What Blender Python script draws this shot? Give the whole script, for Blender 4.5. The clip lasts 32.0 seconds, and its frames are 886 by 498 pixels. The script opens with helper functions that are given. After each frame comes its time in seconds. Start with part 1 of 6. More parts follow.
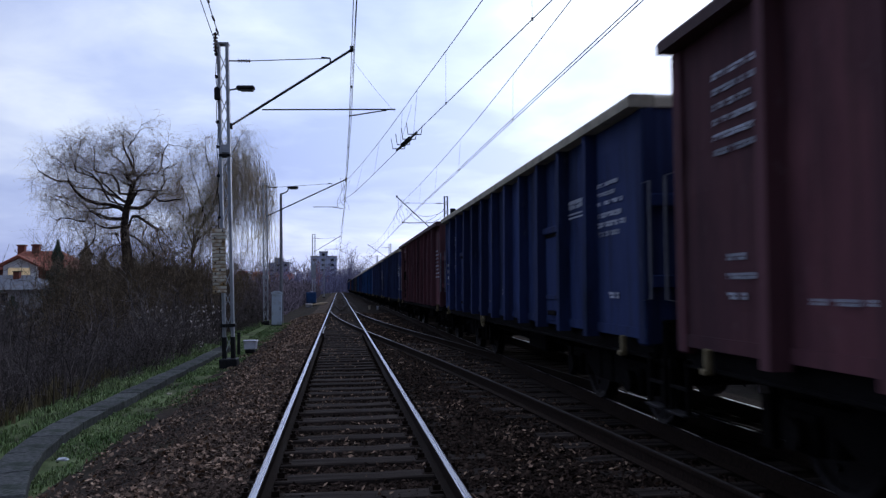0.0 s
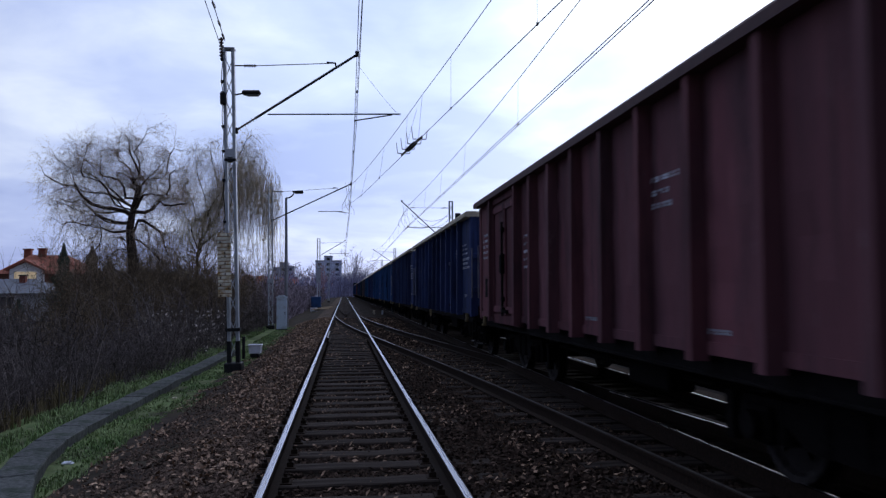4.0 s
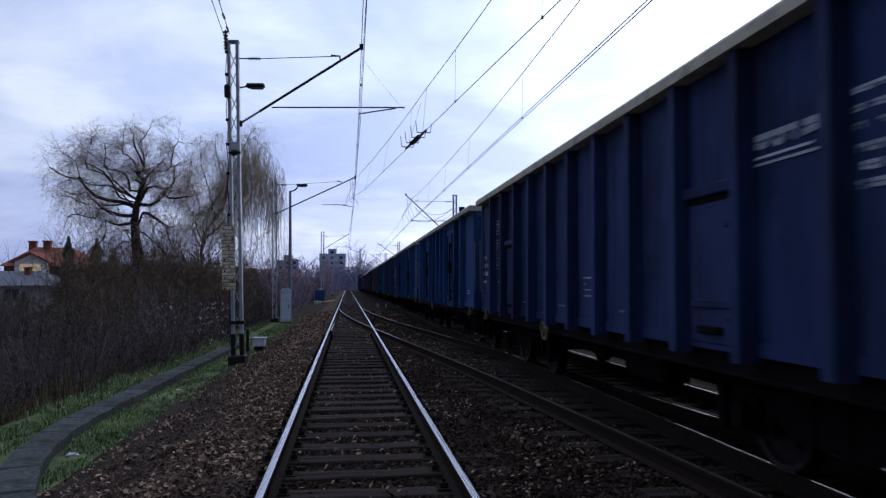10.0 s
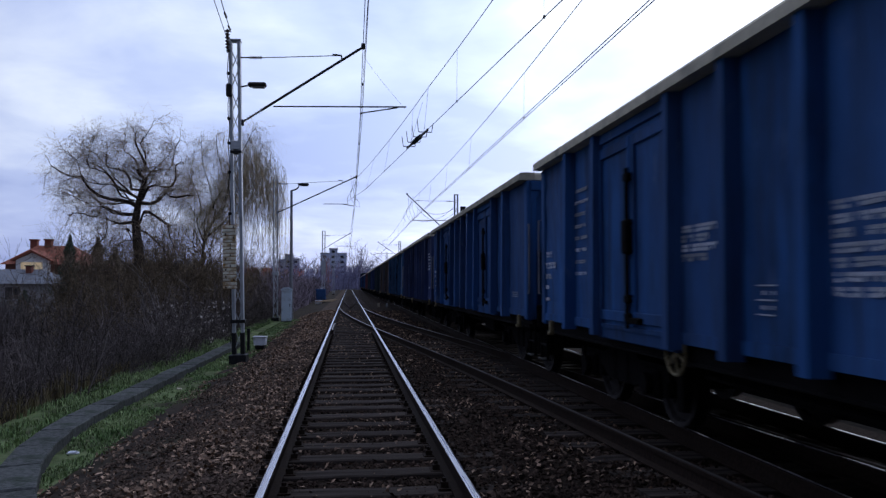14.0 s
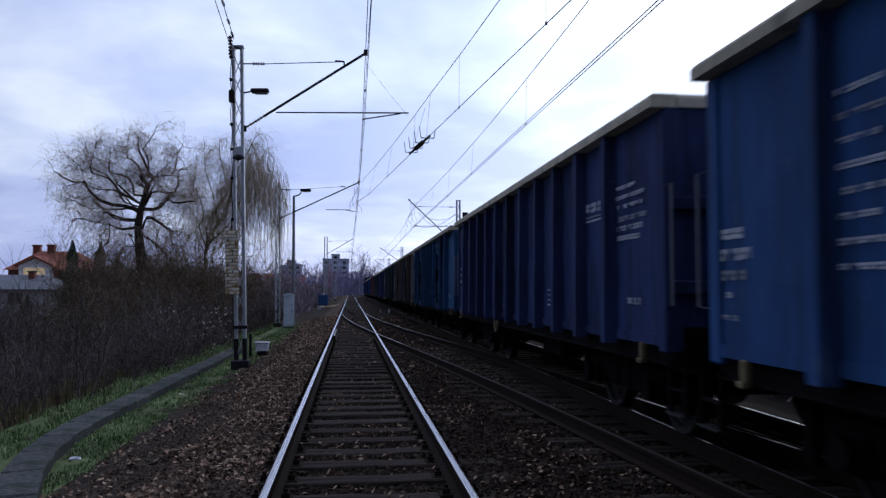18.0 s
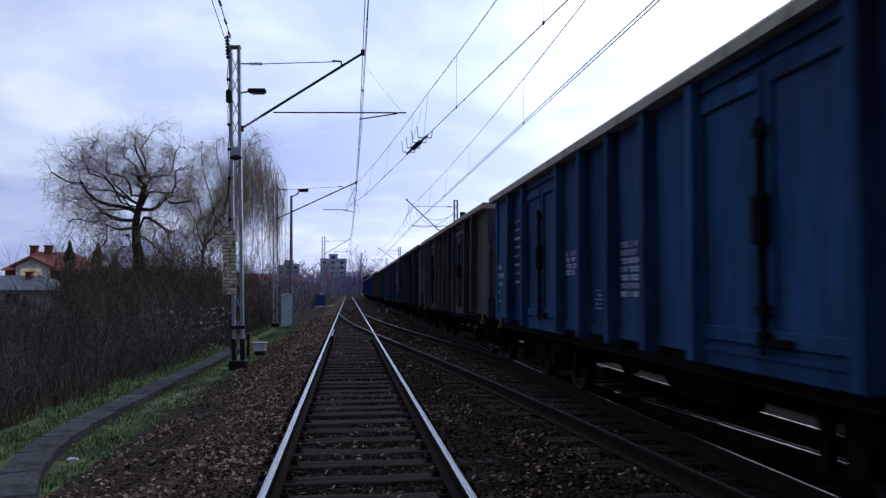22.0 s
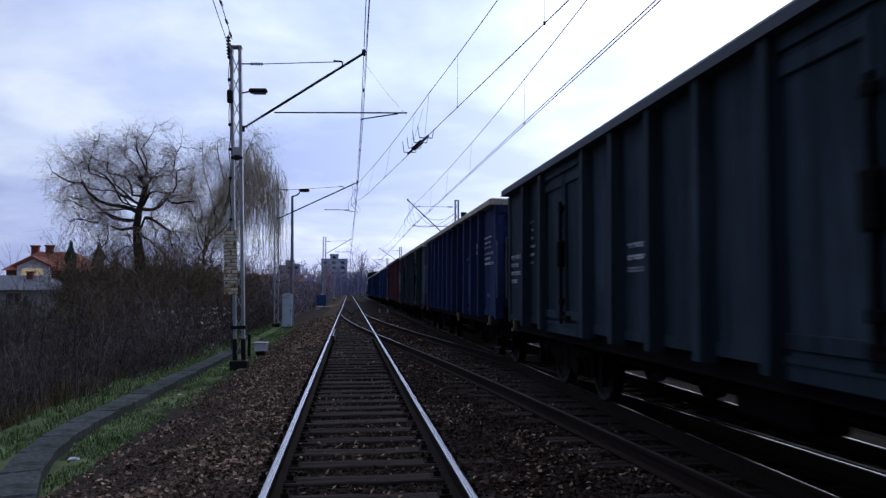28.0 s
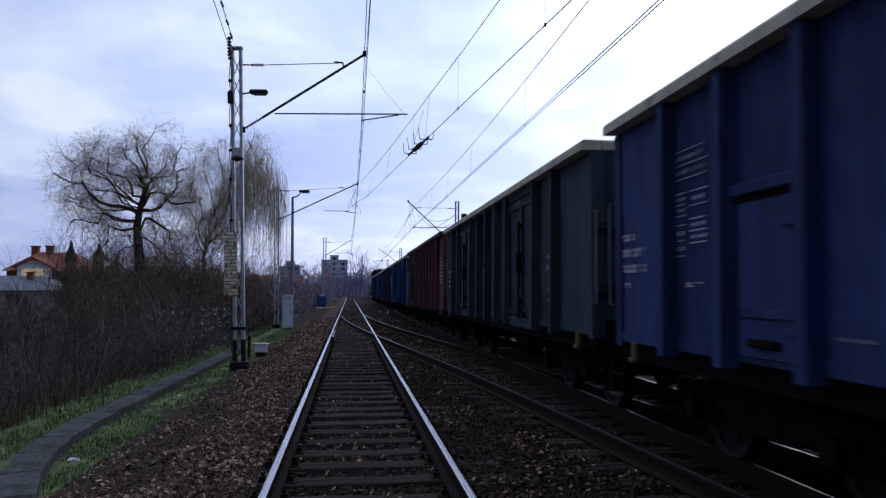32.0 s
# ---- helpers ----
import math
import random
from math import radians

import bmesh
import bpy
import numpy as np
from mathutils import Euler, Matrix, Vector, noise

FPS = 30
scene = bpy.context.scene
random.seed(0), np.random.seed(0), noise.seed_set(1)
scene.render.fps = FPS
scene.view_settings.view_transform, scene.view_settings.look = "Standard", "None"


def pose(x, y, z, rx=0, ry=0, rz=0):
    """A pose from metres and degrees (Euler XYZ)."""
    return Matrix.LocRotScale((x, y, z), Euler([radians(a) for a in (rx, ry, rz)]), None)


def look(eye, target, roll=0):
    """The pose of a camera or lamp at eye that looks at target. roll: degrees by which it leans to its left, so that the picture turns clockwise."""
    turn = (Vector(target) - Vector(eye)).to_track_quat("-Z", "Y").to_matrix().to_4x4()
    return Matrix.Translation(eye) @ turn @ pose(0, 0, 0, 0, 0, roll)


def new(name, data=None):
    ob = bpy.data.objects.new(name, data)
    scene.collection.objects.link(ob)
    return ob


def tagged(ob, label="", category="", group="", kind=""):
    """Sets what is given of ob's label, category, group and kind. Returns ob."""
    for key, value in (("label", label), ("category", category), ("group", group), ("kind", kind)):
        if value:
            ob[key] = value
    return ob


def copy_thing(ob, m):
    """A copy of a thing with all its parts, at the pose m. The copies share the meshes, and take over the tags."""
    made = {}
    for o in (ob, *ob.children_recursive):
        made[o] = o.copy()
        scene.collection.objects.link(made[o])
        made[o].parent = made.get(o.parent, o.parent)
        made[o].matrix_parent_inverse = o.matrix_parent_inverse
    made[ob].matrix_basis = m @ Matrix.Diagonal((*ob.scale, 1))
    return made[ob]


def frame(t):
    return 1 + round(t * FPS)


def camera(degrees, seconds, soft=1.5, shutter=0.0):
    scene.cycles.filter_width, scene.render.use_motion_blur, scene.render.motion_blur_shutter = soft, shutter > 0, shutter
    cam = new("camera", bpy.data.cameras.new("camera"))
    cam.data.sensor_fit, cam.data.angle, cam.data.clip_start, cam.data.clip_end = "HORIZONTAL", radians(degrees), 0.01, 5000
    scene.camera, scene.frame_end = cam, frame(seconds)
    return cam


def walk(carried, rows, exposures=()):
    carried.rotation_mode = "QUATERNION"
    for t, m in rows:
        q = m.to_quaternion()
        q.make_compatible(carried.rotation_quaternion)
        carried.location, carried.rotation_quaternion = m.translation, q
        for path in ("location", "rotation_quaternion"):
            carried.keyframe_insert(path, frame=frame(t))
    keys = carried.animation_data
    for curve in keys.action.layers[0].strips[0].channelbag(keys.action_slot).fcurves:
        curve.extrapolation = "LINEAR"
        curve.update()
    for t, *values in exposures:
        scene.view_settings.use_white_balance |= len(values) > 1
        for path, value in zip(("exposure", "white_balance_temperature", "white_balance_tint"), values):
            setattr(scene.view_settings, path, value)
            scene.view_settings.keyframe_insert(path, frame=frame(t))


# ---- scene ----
# The world: near track along +y with its axis on x = 0, rail tops at z = 0.
EYE = Vector((-0.143, 0.0, 1.476))
cam = camera(59.75, 32.0, soft=1.35, shutter=0.6)

# seconds, turn to the left, tilt up, lean, in degrees
LOOKS = [
    (0, -7.705, 2.818, -0.450), (0.5, -7.662, 2.936, -0.591), (1, -7.720, 2.981, -0.500), (1.5, -7.733, 2.997, -0.606), (2, -7.625, 3.073, -0.501),
    (2.5, -7.590, 3.175, -0.383), (3, -7.390, 3.270, -0.363), (3.5, -7.359, 3.209, -0.350), (5.5, -7.319, 3.135, -0.265), (6, -7.435, 3.138, -0.286),
    (6.5, -7.404, 3.101, -0.279), (7, -7.353, 3.048, -0.196), (7.5, -7.287, 2.962, -0.239), (8, -7.211, 2.902, -0.095), (8.5, -7.109, 2.820, -0.249),
    (9, -7.041, 2.683, -0.243), (9.5, -7.025, 2.620, -0.244), (10, -7.061, 2.695, -0.126), (10.5, -7.007, 2.777, -0.246), (11, -7.097, 2.965, -0.255),
    (11.5, -7.133, 3.001, -0.262), (12, -7.204, 2.854, -0.352), (12.5, -7.234, 2.810, -0.283), (13, -7.177, 2.754, -0.160), (13.5, -7.101, 2.754, -0.096),
    (14, -6.980, 2.664, 0.054), (14.5, -6.983, 2.655, 0.036), (16.5, -7.013, 2.891, -0.133), (17, -6.944, 2.877, -0.148), (17.5, -6.818, 2.980, 0.091),
    (18, -6.819, 3.096, 0.098), (18.5, -6.955, 3.212, -0.094), (19, -6.911, 3.252, -0.123), (19.5, -6.920, 3.155, -0.058), (20, -6.984, 3.078, -0.022),
    (20.5, -6.984, 2.950, -0.124), (21, -6.985, 2.964, 0.009), (21.5, -6.927, 2.981, 0.054), (22, -6.993, 3.078, -0.030), (22.5, -6.986, 3.149, -0.010),
    (23, -7.053, 3.151, -0.006), (23.5, -7.127, 3.189, -0.180), (24, -7.166, 3.263, -0.064), (24.5, -7.095, 3.261, -0.069), (25, -7.052, 3.215, -0.286),
    (25.5, -7.023, 3.121, -0.310), (27.5, -6.885, 3.001, -0.153), (28, -6.924, 3.086, -0.000), (28.5, -6.867, 3.082, 0.129), (29, -6.749, 3.204, 0.176),
    (29.5, -6.824, 3.474, 0.125), (30, -6.877, 3.444, 0.153), (30.5, -6.883, 3.351, 0.101), (31, -6.930, 3.334, -0.024), (31.5, -6.927, 3.220, -0.108),
    (32, -6.909, 3.188, 0.129),
]


def heading(turn, tilt):
    a, b = radians(turn), radians(tilt)
    return Vector((-math.sin(a) * math.cos(b), math.cos(a) * math.cos(b), math.sin(b)))


walk(cam, [(t, look(EYE, EYE + heading(a, b), c)) for t, a, b, c in LOOKS], exposures=[(0.0, 0.0), (32.0, 0.0)])

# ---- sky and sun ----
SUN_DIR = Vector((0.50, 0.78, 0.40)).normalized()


def make_world():
    w = bpy.data.worlds.new("overcast_sky")
    scene.world = w
    w.use_nodes = True
    nt = w.node_tree
    nt.nodes.clear()
    N, L = nt.nodes.new, nt.links.new

    def math_node(op, a, b=None, clamp=False):
        n = N("ShaderNodeMath")
        n.operation, n.use_clamp = op, clamp
        for i, v in enumerate((a, b)):
            if v is None:
                continue
            if isinstance(v, (int, float)):
                n.inputs[i].default_value = v
            else:
                L(v, n.inputs[i])
        return n.outputs[0]

    def ramp(fac, stops):
        n = N("ShaderNodeValToRGB")
        while len(n.color_ramp.elements) < len(stops):
            n.color_ramp.elements.new(0.5)
        for e, (p, c) in zip(n.color_ramp.elements, stops):
            e.position, e.color = p, (*c, 1)
        L(fac, n.inputs[0])
        return n.outputs[0]

    def mix(kind, fac, a, b):
        n = N("ShaderNodeMix")
        n.data_type, n.blend_type = "RGBA", kind
        for i, v in ((0, fac), (6, a), (7, b)):
            if isinstance(v, (int, float)):
                n.inputs[i].default_value = v
            elif isinstance(v, tuple):
                n.inputs[i].default_value = (*v, 1)
            else:
                L(v, n.inputs[i])
        return n.outputs[2]

    tc = N("ShaderNodeTexCoord")
    sep = N("ShaderNodeSeparateXYZ")
    L(tc.outputs["Generated"], sep.inputs[0])
    x, y, z = sep.outputs
    up = math_node("ADD", math_node("MAXIMUM", z, 0.0), 0.16)
    com = N("ShaderNodeCombineXYZ")
    L(math_node("DIVIDE", x, up), com.inputs[0])
    L(math_node("DIVIDE", y, up), com.inputs[1])

    def noise_node(scale, detail, rough, distort, offset):
        m = N("ShaderNodeMapping")
        m.inputs[1].default_value = offset
        L(com.outputs[0], m.inputs[0])
        n = N("ShaderNodeTexNoise")
        n.inputs["Scale"].default_value = scale
        n.inputs["Detail"].default_value = detail
        n.inputs["Roughness"].default_value = rough
        n.inputs["Distortion"].default_value = distort
        L(m.outputs[0], n.inputs["Vector"])
        return n.outputs[0]

    big = noise_node(0.75, 4, 0.5, 0.4, (3.1, 1.7, 0))
    fine = noise_node(2.6, 5, 0.55, 0.3, (0.4, 5.2, 0))
    cover = math_node("ADD", math_node("MULTIPLY", big, 0.72), math_node("MULTIPLY", fine, 0.28))
    clouds = ramp(cover, [(0.38, (0.33, 0.41, 0.74)), (0.52, (0.48, 0.57, 0.88)), (0.68, (0.80, 0.88, 1.06))])
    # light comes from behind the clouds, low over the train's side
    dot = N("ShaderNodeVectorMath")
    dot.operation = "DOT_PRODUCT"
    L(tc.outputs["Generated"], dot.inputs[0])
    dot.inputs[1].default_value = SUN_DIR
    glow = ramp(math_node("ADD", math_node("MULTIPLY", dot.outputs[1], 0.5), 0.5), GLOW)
    sky = N("ShaderNodeTexSky")
    sky.sky_type, sky.sun_disc = "NISHITA", False
    sky.sun_elevation, sky.sun_rotation = math.asin(SUN_DIR.z), math.atan2(SUN_DIR.x, SUN_DIR.y)
    blue = mix("MULTIPLY", 1.0, sky.outputs[0], (0.10, 0.10, 0.10))
    base = mix("MIX", 0.9, blue, clouds)
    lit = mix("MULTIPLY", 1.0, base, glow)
    low = math_node("SUBTRACT", 1.0, math_node("DIVIDE", math_node("MAXIMUM", z, 0.0), 0.20, True), True)
    lit = mix("MIX", low, lit, mix("MULTIPLY", 1.0, lit, (0.90, 0.905, 1.0)))
    bg = N("ShaderNodeBackground")
    bg.inputs[1].default_value = SKY_STRENGTH
    L(lit, bg.inputs[0])
    out = N("ShaderNodeOutputWorld")
    L(bg.outputs[0], out.inputs[0])


SKY_STRENGTH = 1.08
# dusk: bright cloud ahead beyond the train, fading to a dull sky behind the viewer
# unseen sky behind is set this dark to shade surfaces facing the viewer
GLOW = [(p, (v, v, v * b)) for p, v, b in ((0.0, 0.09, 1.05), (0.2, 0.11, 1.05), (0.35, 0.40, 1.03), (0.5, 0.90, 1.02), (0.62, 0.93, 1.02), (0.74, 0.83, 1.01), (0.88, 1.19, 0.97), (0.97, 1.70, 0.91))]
make_world()
sun = new("sun", bpy.data.lights.new("sun", "SUN"))
sun.data.energy, sun.data.angle, sun.data.color = 0.25, radians(40), (1.0, 0.95, 0.9)
sun.matrix_world = look(SUN_DIR * 50, (0, 0, 0))

# ---- materials ----


def material(name, c1, c2, scale=8.0, rough=0.8, metal=0.0, bump=0.3, dirt=None, dirt_scale=1.2, dirt_at=0.55, stretch=(1, 1, 1), vary=0.15, island=False, bump_dist=0.01, spec=None, scuff=None, jitter=False, streak=None, alt=None):
    """Two-scale procedural surface: fine grain between c1 and c2, large stains of dirt."""
    m = bpy.data.materials.new(name)
    m.use_nodes = True
    nt = m.node_tree
    N, L = nt.nodes.new, nt.links.new
    bsdf = nt.nodes["Principled BSDF"]
    tc = N("ShaderNodeTexCoord")
    mp = N("ShaderNodeMapping")
    mp.inputs[3].default_value = stretch
    coords = tc.outputs["Object"]
    if jitter:
        # every sheet has its own stains
        info = N("ShaderNodeObjectInfo")
        offset = N("ShaderNodeVectorMath")
        offset.operation = "SCALE"
        offset.inputs[0].default_value = (37.0, 53.0, 71.0)
        L(info.outputs["Random"], offset.inputs["Scale"])
        moved = N("ShaderNodeVectorMath")
        L(tc.outputs["Object"], moved.inputs[0])
        L(offset.outputs[0], moved.inputs[1])
        coords = moved.outputs[0]
    L(coords, mp.inputs[0])

    def nz(s, detail, rgh=0.6):
        n = N("ShaderNodeTexNoise")
        n.inputs["Scale"].default_value, n.inputs["Detail"].default_value, n.inputs["Roughness"].default_value = s, detail, rgh
        L(mp.outputs[0], n.inputs["Vector"])
        return n

    def mx(kind, fac, a, b):
        n = N("ShaderNodeMix")
        n.data_type, n.blend_type = "RGBA", kind
        for i, v in ((0, fac), (6, a), (7, b)):
            if isinstance(v, (int, float)):
                n.inputs[i].default_value = v
            elif isinstance(v, tuple):
                n.inputs[i].default_value = (*v, 1)
            else:
                L(v, n.inputs[i])
        return n.outputs[2]

    def step(src, lo, hi):
        n = N("ShaderNodeMapRange")
        n.inputs[1].default_value, n.inputs[2].default_value = lo, hi
        L(src, n.inputs[0])
        return n.outputs[0]

    fine = nz(scale, 5)
    col = mx("MIX", step(fine.outputs[0], 0.3, 0.7), c1, c2)
    if dirt:
        big = nz(dirt_scale, 6, 0.65)
        col = mx("MIX", step(big.outputs[0], dirt_at - 0.06, dirt_at + 0.14), col, dirt)
    if alt:
        white = N("ShaderNodeTexWhiteNoise")
        white.noise_dimensions = "1D"
        L(N("ShaderNodeObjectInfo").outputs["Random"], white.inputs["W"])
        col = mx("MIX", step(white.outputs[0], 0.3, 1.3), col, alt)
    if streak:
        run_off = N("ShaderNodeMapping")
        run_off.inputs[3].default_value = (6.0, 6.0, 0.30)
        L(coords, run_off.inputs[0])
        lines = N("ShaderNodeTexNoise")
        lines.inputs["Scale"].default_value, lines.inputs["Detail"].default_value, lines.inputs["Roughness"].default_value = 1.3, 6, 0.7
        L(run_off.outputs[0], lines.inputs["Vector"])
        col = mx("MIX", step(lines.outputs[0], 0.50, 0.78), col, streak)
    if scuff:
        worn = nz(dirt_scale * 5.0, 8, 0.72)
        col = mx("MIX", step(worn.outputs[0], 0.60, 0.74), col, scuff)
    if vary:
        if island:
            src = N("ShaderNodeNewGeometry").outputs["Random Per Island"]
        else:
            src = N("ShaderNodeObjectInfo").outputs["Random"]
        g = N("ShaderNodeMapRange")
        g.inputs[3].default_value, g.inputs[4].default_value = 1 - vary, 1 + vary
        L(src, g.inputs[0])
        cb = N("ShaderNodeCombineColor")
        for i in range(3):
            L(g.outputs[0], cb.inputs[i])
        col = mx("MULTIPLY", 1.0, col, cb.outputs[0])
    L(col, bsdf.inputs["Base Color"])
    r = N("ShaderNodeMapRange")
    r.inputs[3].default_value, r.inputs[4].default_value = max(0.02, rough - 0.12), min(1, rough + 0.12)
    L(fine.outputs[0], r.inputs[0])
    L(r.outputs[0], bsdf.inputs["Roughness"])
    bsdf.inputs["Metallic"].default_value = metal
    bsdf.inputs["Specular IOR Level"].default_value = spec if spec is not None else (0.18 if rough >= 0.5 else 0.5)
    if bump:
        b = N("ShaderNodeBump")
        b.inputs["Strength"].default_value, b.inputs["Distance"].default_value = bump, bump_dist
        L(fine.outputs[0], b.inputs["Height"])
        L(b.outputs[0], bsdf.inputs["Normal"])
    return m


def glass(name, tint=(0.02, 0.025, 0.03)):
    m = material(name, tint, tint, 3, 0.08, 0, 0, vary=0)
    return m


MAT = {}
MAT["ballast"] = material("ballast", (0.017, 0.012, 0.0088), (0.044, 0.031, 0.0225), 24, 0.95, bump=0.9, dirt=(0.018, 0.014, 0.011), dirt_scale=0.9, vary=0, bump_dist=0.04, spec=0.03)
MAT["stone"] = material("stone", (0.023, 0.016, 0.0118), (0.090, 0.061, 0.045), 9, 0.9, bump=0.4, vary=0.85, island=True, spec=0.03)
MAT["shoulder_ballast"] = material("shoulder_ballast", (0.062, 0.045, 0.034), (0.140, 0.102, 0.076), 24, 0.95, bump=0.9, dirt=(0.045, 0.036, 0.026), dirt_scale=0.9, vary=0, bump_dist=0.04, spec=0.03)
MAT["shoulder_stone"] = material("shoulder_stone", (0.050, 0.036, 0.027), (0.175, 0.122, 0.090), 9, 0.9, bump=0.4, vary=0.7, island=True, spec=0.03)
# paler mauve brush colour, with distance haze mixed in
MAT["hazed_brush"] = material("hazed_brush_twig", (0.125, 0.100, 0.115), (0.30, 0.245, 0.275), 1.5, 0.95, bump=0, vary=0.6, island=True)
MAT["leaf"] = material("dead_leaf", (0.14, 0.085, 0.055), (0.40, 0.27, 0.175), 9, 0.8, bump=0.2, vary=0.8, island=True)
MAT["sleeper"] = material("sleeper_wood", (0.032, 0.025, 0.020), (0.090, 0.072, 0.059), 5, 0.85, bump=0.8, stretch=(0.5, 9, 3), dirt=(0.02, 0.016, 0.014), dirt_scale=0.8, vary=0.3, spec=0.03)
MAT["rail_rust"] = material("rail_rust", (0.018, 0.0125, 0.0095), (0.038, 0.026, 0.019), 30, 0.8, 0.2, 0.4, spec=0.03)
MAT["rail_shine"] = material("rail_shine", (0.42, 0.42, 0.46), (0.54, 0.54, 0.58), 3, 0.28, 1.0, 0.05, stretch=(20, 0.3, 1), vary=0)
MAT["rail_dull"] = material("rail_dull", (0.17, 0.16, 0.155), (0.28, 0.265, 0.255), 8, 0.42, 0.9, 0.1, stretch=(10, 0.3, 1), vary=0)
MAT["rail_old"] = material("rail_old_top", (0.035, 0.030, 0.027), (0.075, 0.065, 0.060), 8, 0.6, 0.5, 0.1, vary=0)
MAT["grass_ground"] = material("grass_ground", (0.105, 0.165, 0.060), (0.20, 0.225, 0.105), 11, 0.95, bump=0.6, dirt=(0.04, 0.033, 0.024), dirt_scale=0.7, dirt_at=0.5, vary=0, bump_dist=0.04, spec=0.03)
MAT["grass"] = material("grass_blade", (0.135, 0.220, 0.075), (0.245, 0.300, 0.135), 0.8, 0.7, bump=0, vary=0.65, island=True)
MAT["dry_grass"] = material("dry_grass", (0.12, 0.10, 0.05), (0.22, 0.17, 0.09), 0.8, 0.8, bump=0, vary=0.4, island=True)
MAT["concrete"] = material("concrete_slab", (0.045, 0.048, 0.045), (0.130, 0.134, 0.125), 18, 0.9, bump=0.45, dirt=(0.022, 0.034, 0.019), dirt_scale=2.6, vary=0.2, spec=0.03)
MAT["post_grey"] = material("grey_post", (0.20, 0.20, 0.21), (0.30, 0.30, 0.31), 12, 0.8, bump=0.3, dirt=(0.14, 0.14, 0.14), dirt_scale=2)
MAT["mast"] = material("mast_paint", (0.42, 0.45, 0.48), (0.55, 0.58, 0.60), 20, 0.5, 0.2, 0.15, dirt=(0.27, 0.28, 0.29), dirt_scale=2.5)
MAT["black"] = material("black_paint", (0.012, 0.012, 0.013), (0.03, 0.03, 0.03), 20, 0.6, 0, 0.3)
MAT["dark_steel"] = material("dark_steel", (0.02, 0.02, 0.022), (0.05, 0.047, 0.045), 25, 0.6, 0.5, 0.2)
MAT["wire"] = material("wire", (0.03, 0.03, 0.033), (0.06, 0.06, 0.065), 30, 0.5, 0.6, 0, vary=0)
MAT["insulator"] = material("insulator", (0.035, 0.018, 0.012), (0.06, 0.03, 0.02), 20, 0.25, 0, 0, vary=0)
MAT["bark"] = material("willow_bark", (0.022, 0.016, 0.013), (0.058, 0.043, 0.034), 6, 0.95, bump=0.7, stretch=(3, 3, 0.6), vary=0)
MAT["twig"] = material("twig", (0.27, 0.205, 0.155), (0.47, 0.37, 0.28), 3, 0.9, bump=0, vary=0.35, island=True)
MAT["willow_twig"] = material("weeping_twig", (0.36, 0.29, 0.18), (0.58, 0.48, 0.31), 2, 0.85, bump=0, vary=0.35, island=True)
MAT["brush"] = material("brush_twig", (0.064, 0.053, 0.048), (0.240, 0.197, 0.178), 1.5, 0.95, bump=0, vary=0.75, island=True, alt=(0.022, 0.021, 0.019))
MAT["ochre_brush"] = material("ochre_brush", (0.110, 0.082, 0.050), (0.235, 0.175, 0.108), 1.5, 0.95, bump=0, vary=0.5, island=True, alt=(0.040, 0.030, 0.022))
# blue-violet tint in the bark colour mimics haze over distant trees
MAT["hazed_bark"] = material("hazed_bark", (0.185, 0.180, 0.265), (0.32, 0.310, 0.450), 0.3, 0.95, bump=0, vary=0.4, island=True)
MAT["red_bark"] = material("reddish_bark", (0.24, 0.135, 0.13), (0.38, 0.21, 0.20), 0.3, 0.95, bump=0, vary=0.4, island=True)
MAT["earth"] = material("dark_earth", (0.024, 0.019, 0.015), (0.062, 0.048, 0.037), 3, 0.95, bump=0.8, dirt=(0.05, 0.045, 0.025), dirt_scale=0.3, vary=0, bump_dist=0.05, spec=0.03)
# separate, darker earth for the ground visible under the wagons
MAT["dark_side_earth"] = material("dark_side_ground", (0.010, 0.0085, 0.0075), (0.028, 0.023, 0.020), 7, 0.95, bump=0.8, dirt=(0.030, 0.026, 0.017), dirt_scale=0.6, vary=0, bump_dist=0.05, spec=0.02)
MAT["pale_stem"] = material("pale_stem", (0.17, 0.15, 0.14), (0.30, 0.27, 0.25), 2, 0.9, bump=0, vary=0.4, island=True)
MAT["withered"] = material("withered_leaf", (0.34, 0.29, 0.25), (0.62, 0.55, 0.49), 3, 0.85, bump=0, vary=0.5, island=True)
MAT["conifer"] = material("conifer_needles", (0.12, 0.088, 0.048), (0.23, 0.165, 0.088), 4, 0.9, bump=0, vary=0.5, island=True)
MAT["evergreen"] = material("evergreen_needles", (0.040, 0.066, 0.046), (0.085, 0.125, 0.088), 4, 0.9, bump=0, vary=0.5, island=True)
MAT["roof_red"] = material("red_roof_tiles", (0.27, 0.085, 0.055), (0.38, 0.13, 0.08), 3, 0.8, bump=0.5, stretch=(1, 1, 6), vary=0.05)
MAT["roof_grey"] = material("grey_sheet_roof", (0.16, 0.17, 0.19), (0.22, 0.23, 0.25), 2, 0.6, 0.2, 0.3, vary=0.05)
MAT["brick_red"] = material("red_brick_wall", (0.20, 0.07, 0.05), (0.28, 0.10, 0.07), 10, 0.9, bump=0.4)
MAT["wall_cream"] = material("cream_render", (0.78, 0.75, 0.70), (0.86, 0.84, 0.80), 6, 0.9, bump=0.3)
MAT["wall_white"] = material("white_render", (0.55, 0.56, 0.58), (0.68, 0.68, 0.70), 4, 0.9, bump=0.2)
MAT["wall_grey"] = material("grey_slab_block", (0.38, 0.40, 0.46), (0.46, 0.48, 0.54), 0.4, 0.9, bump=0.1)
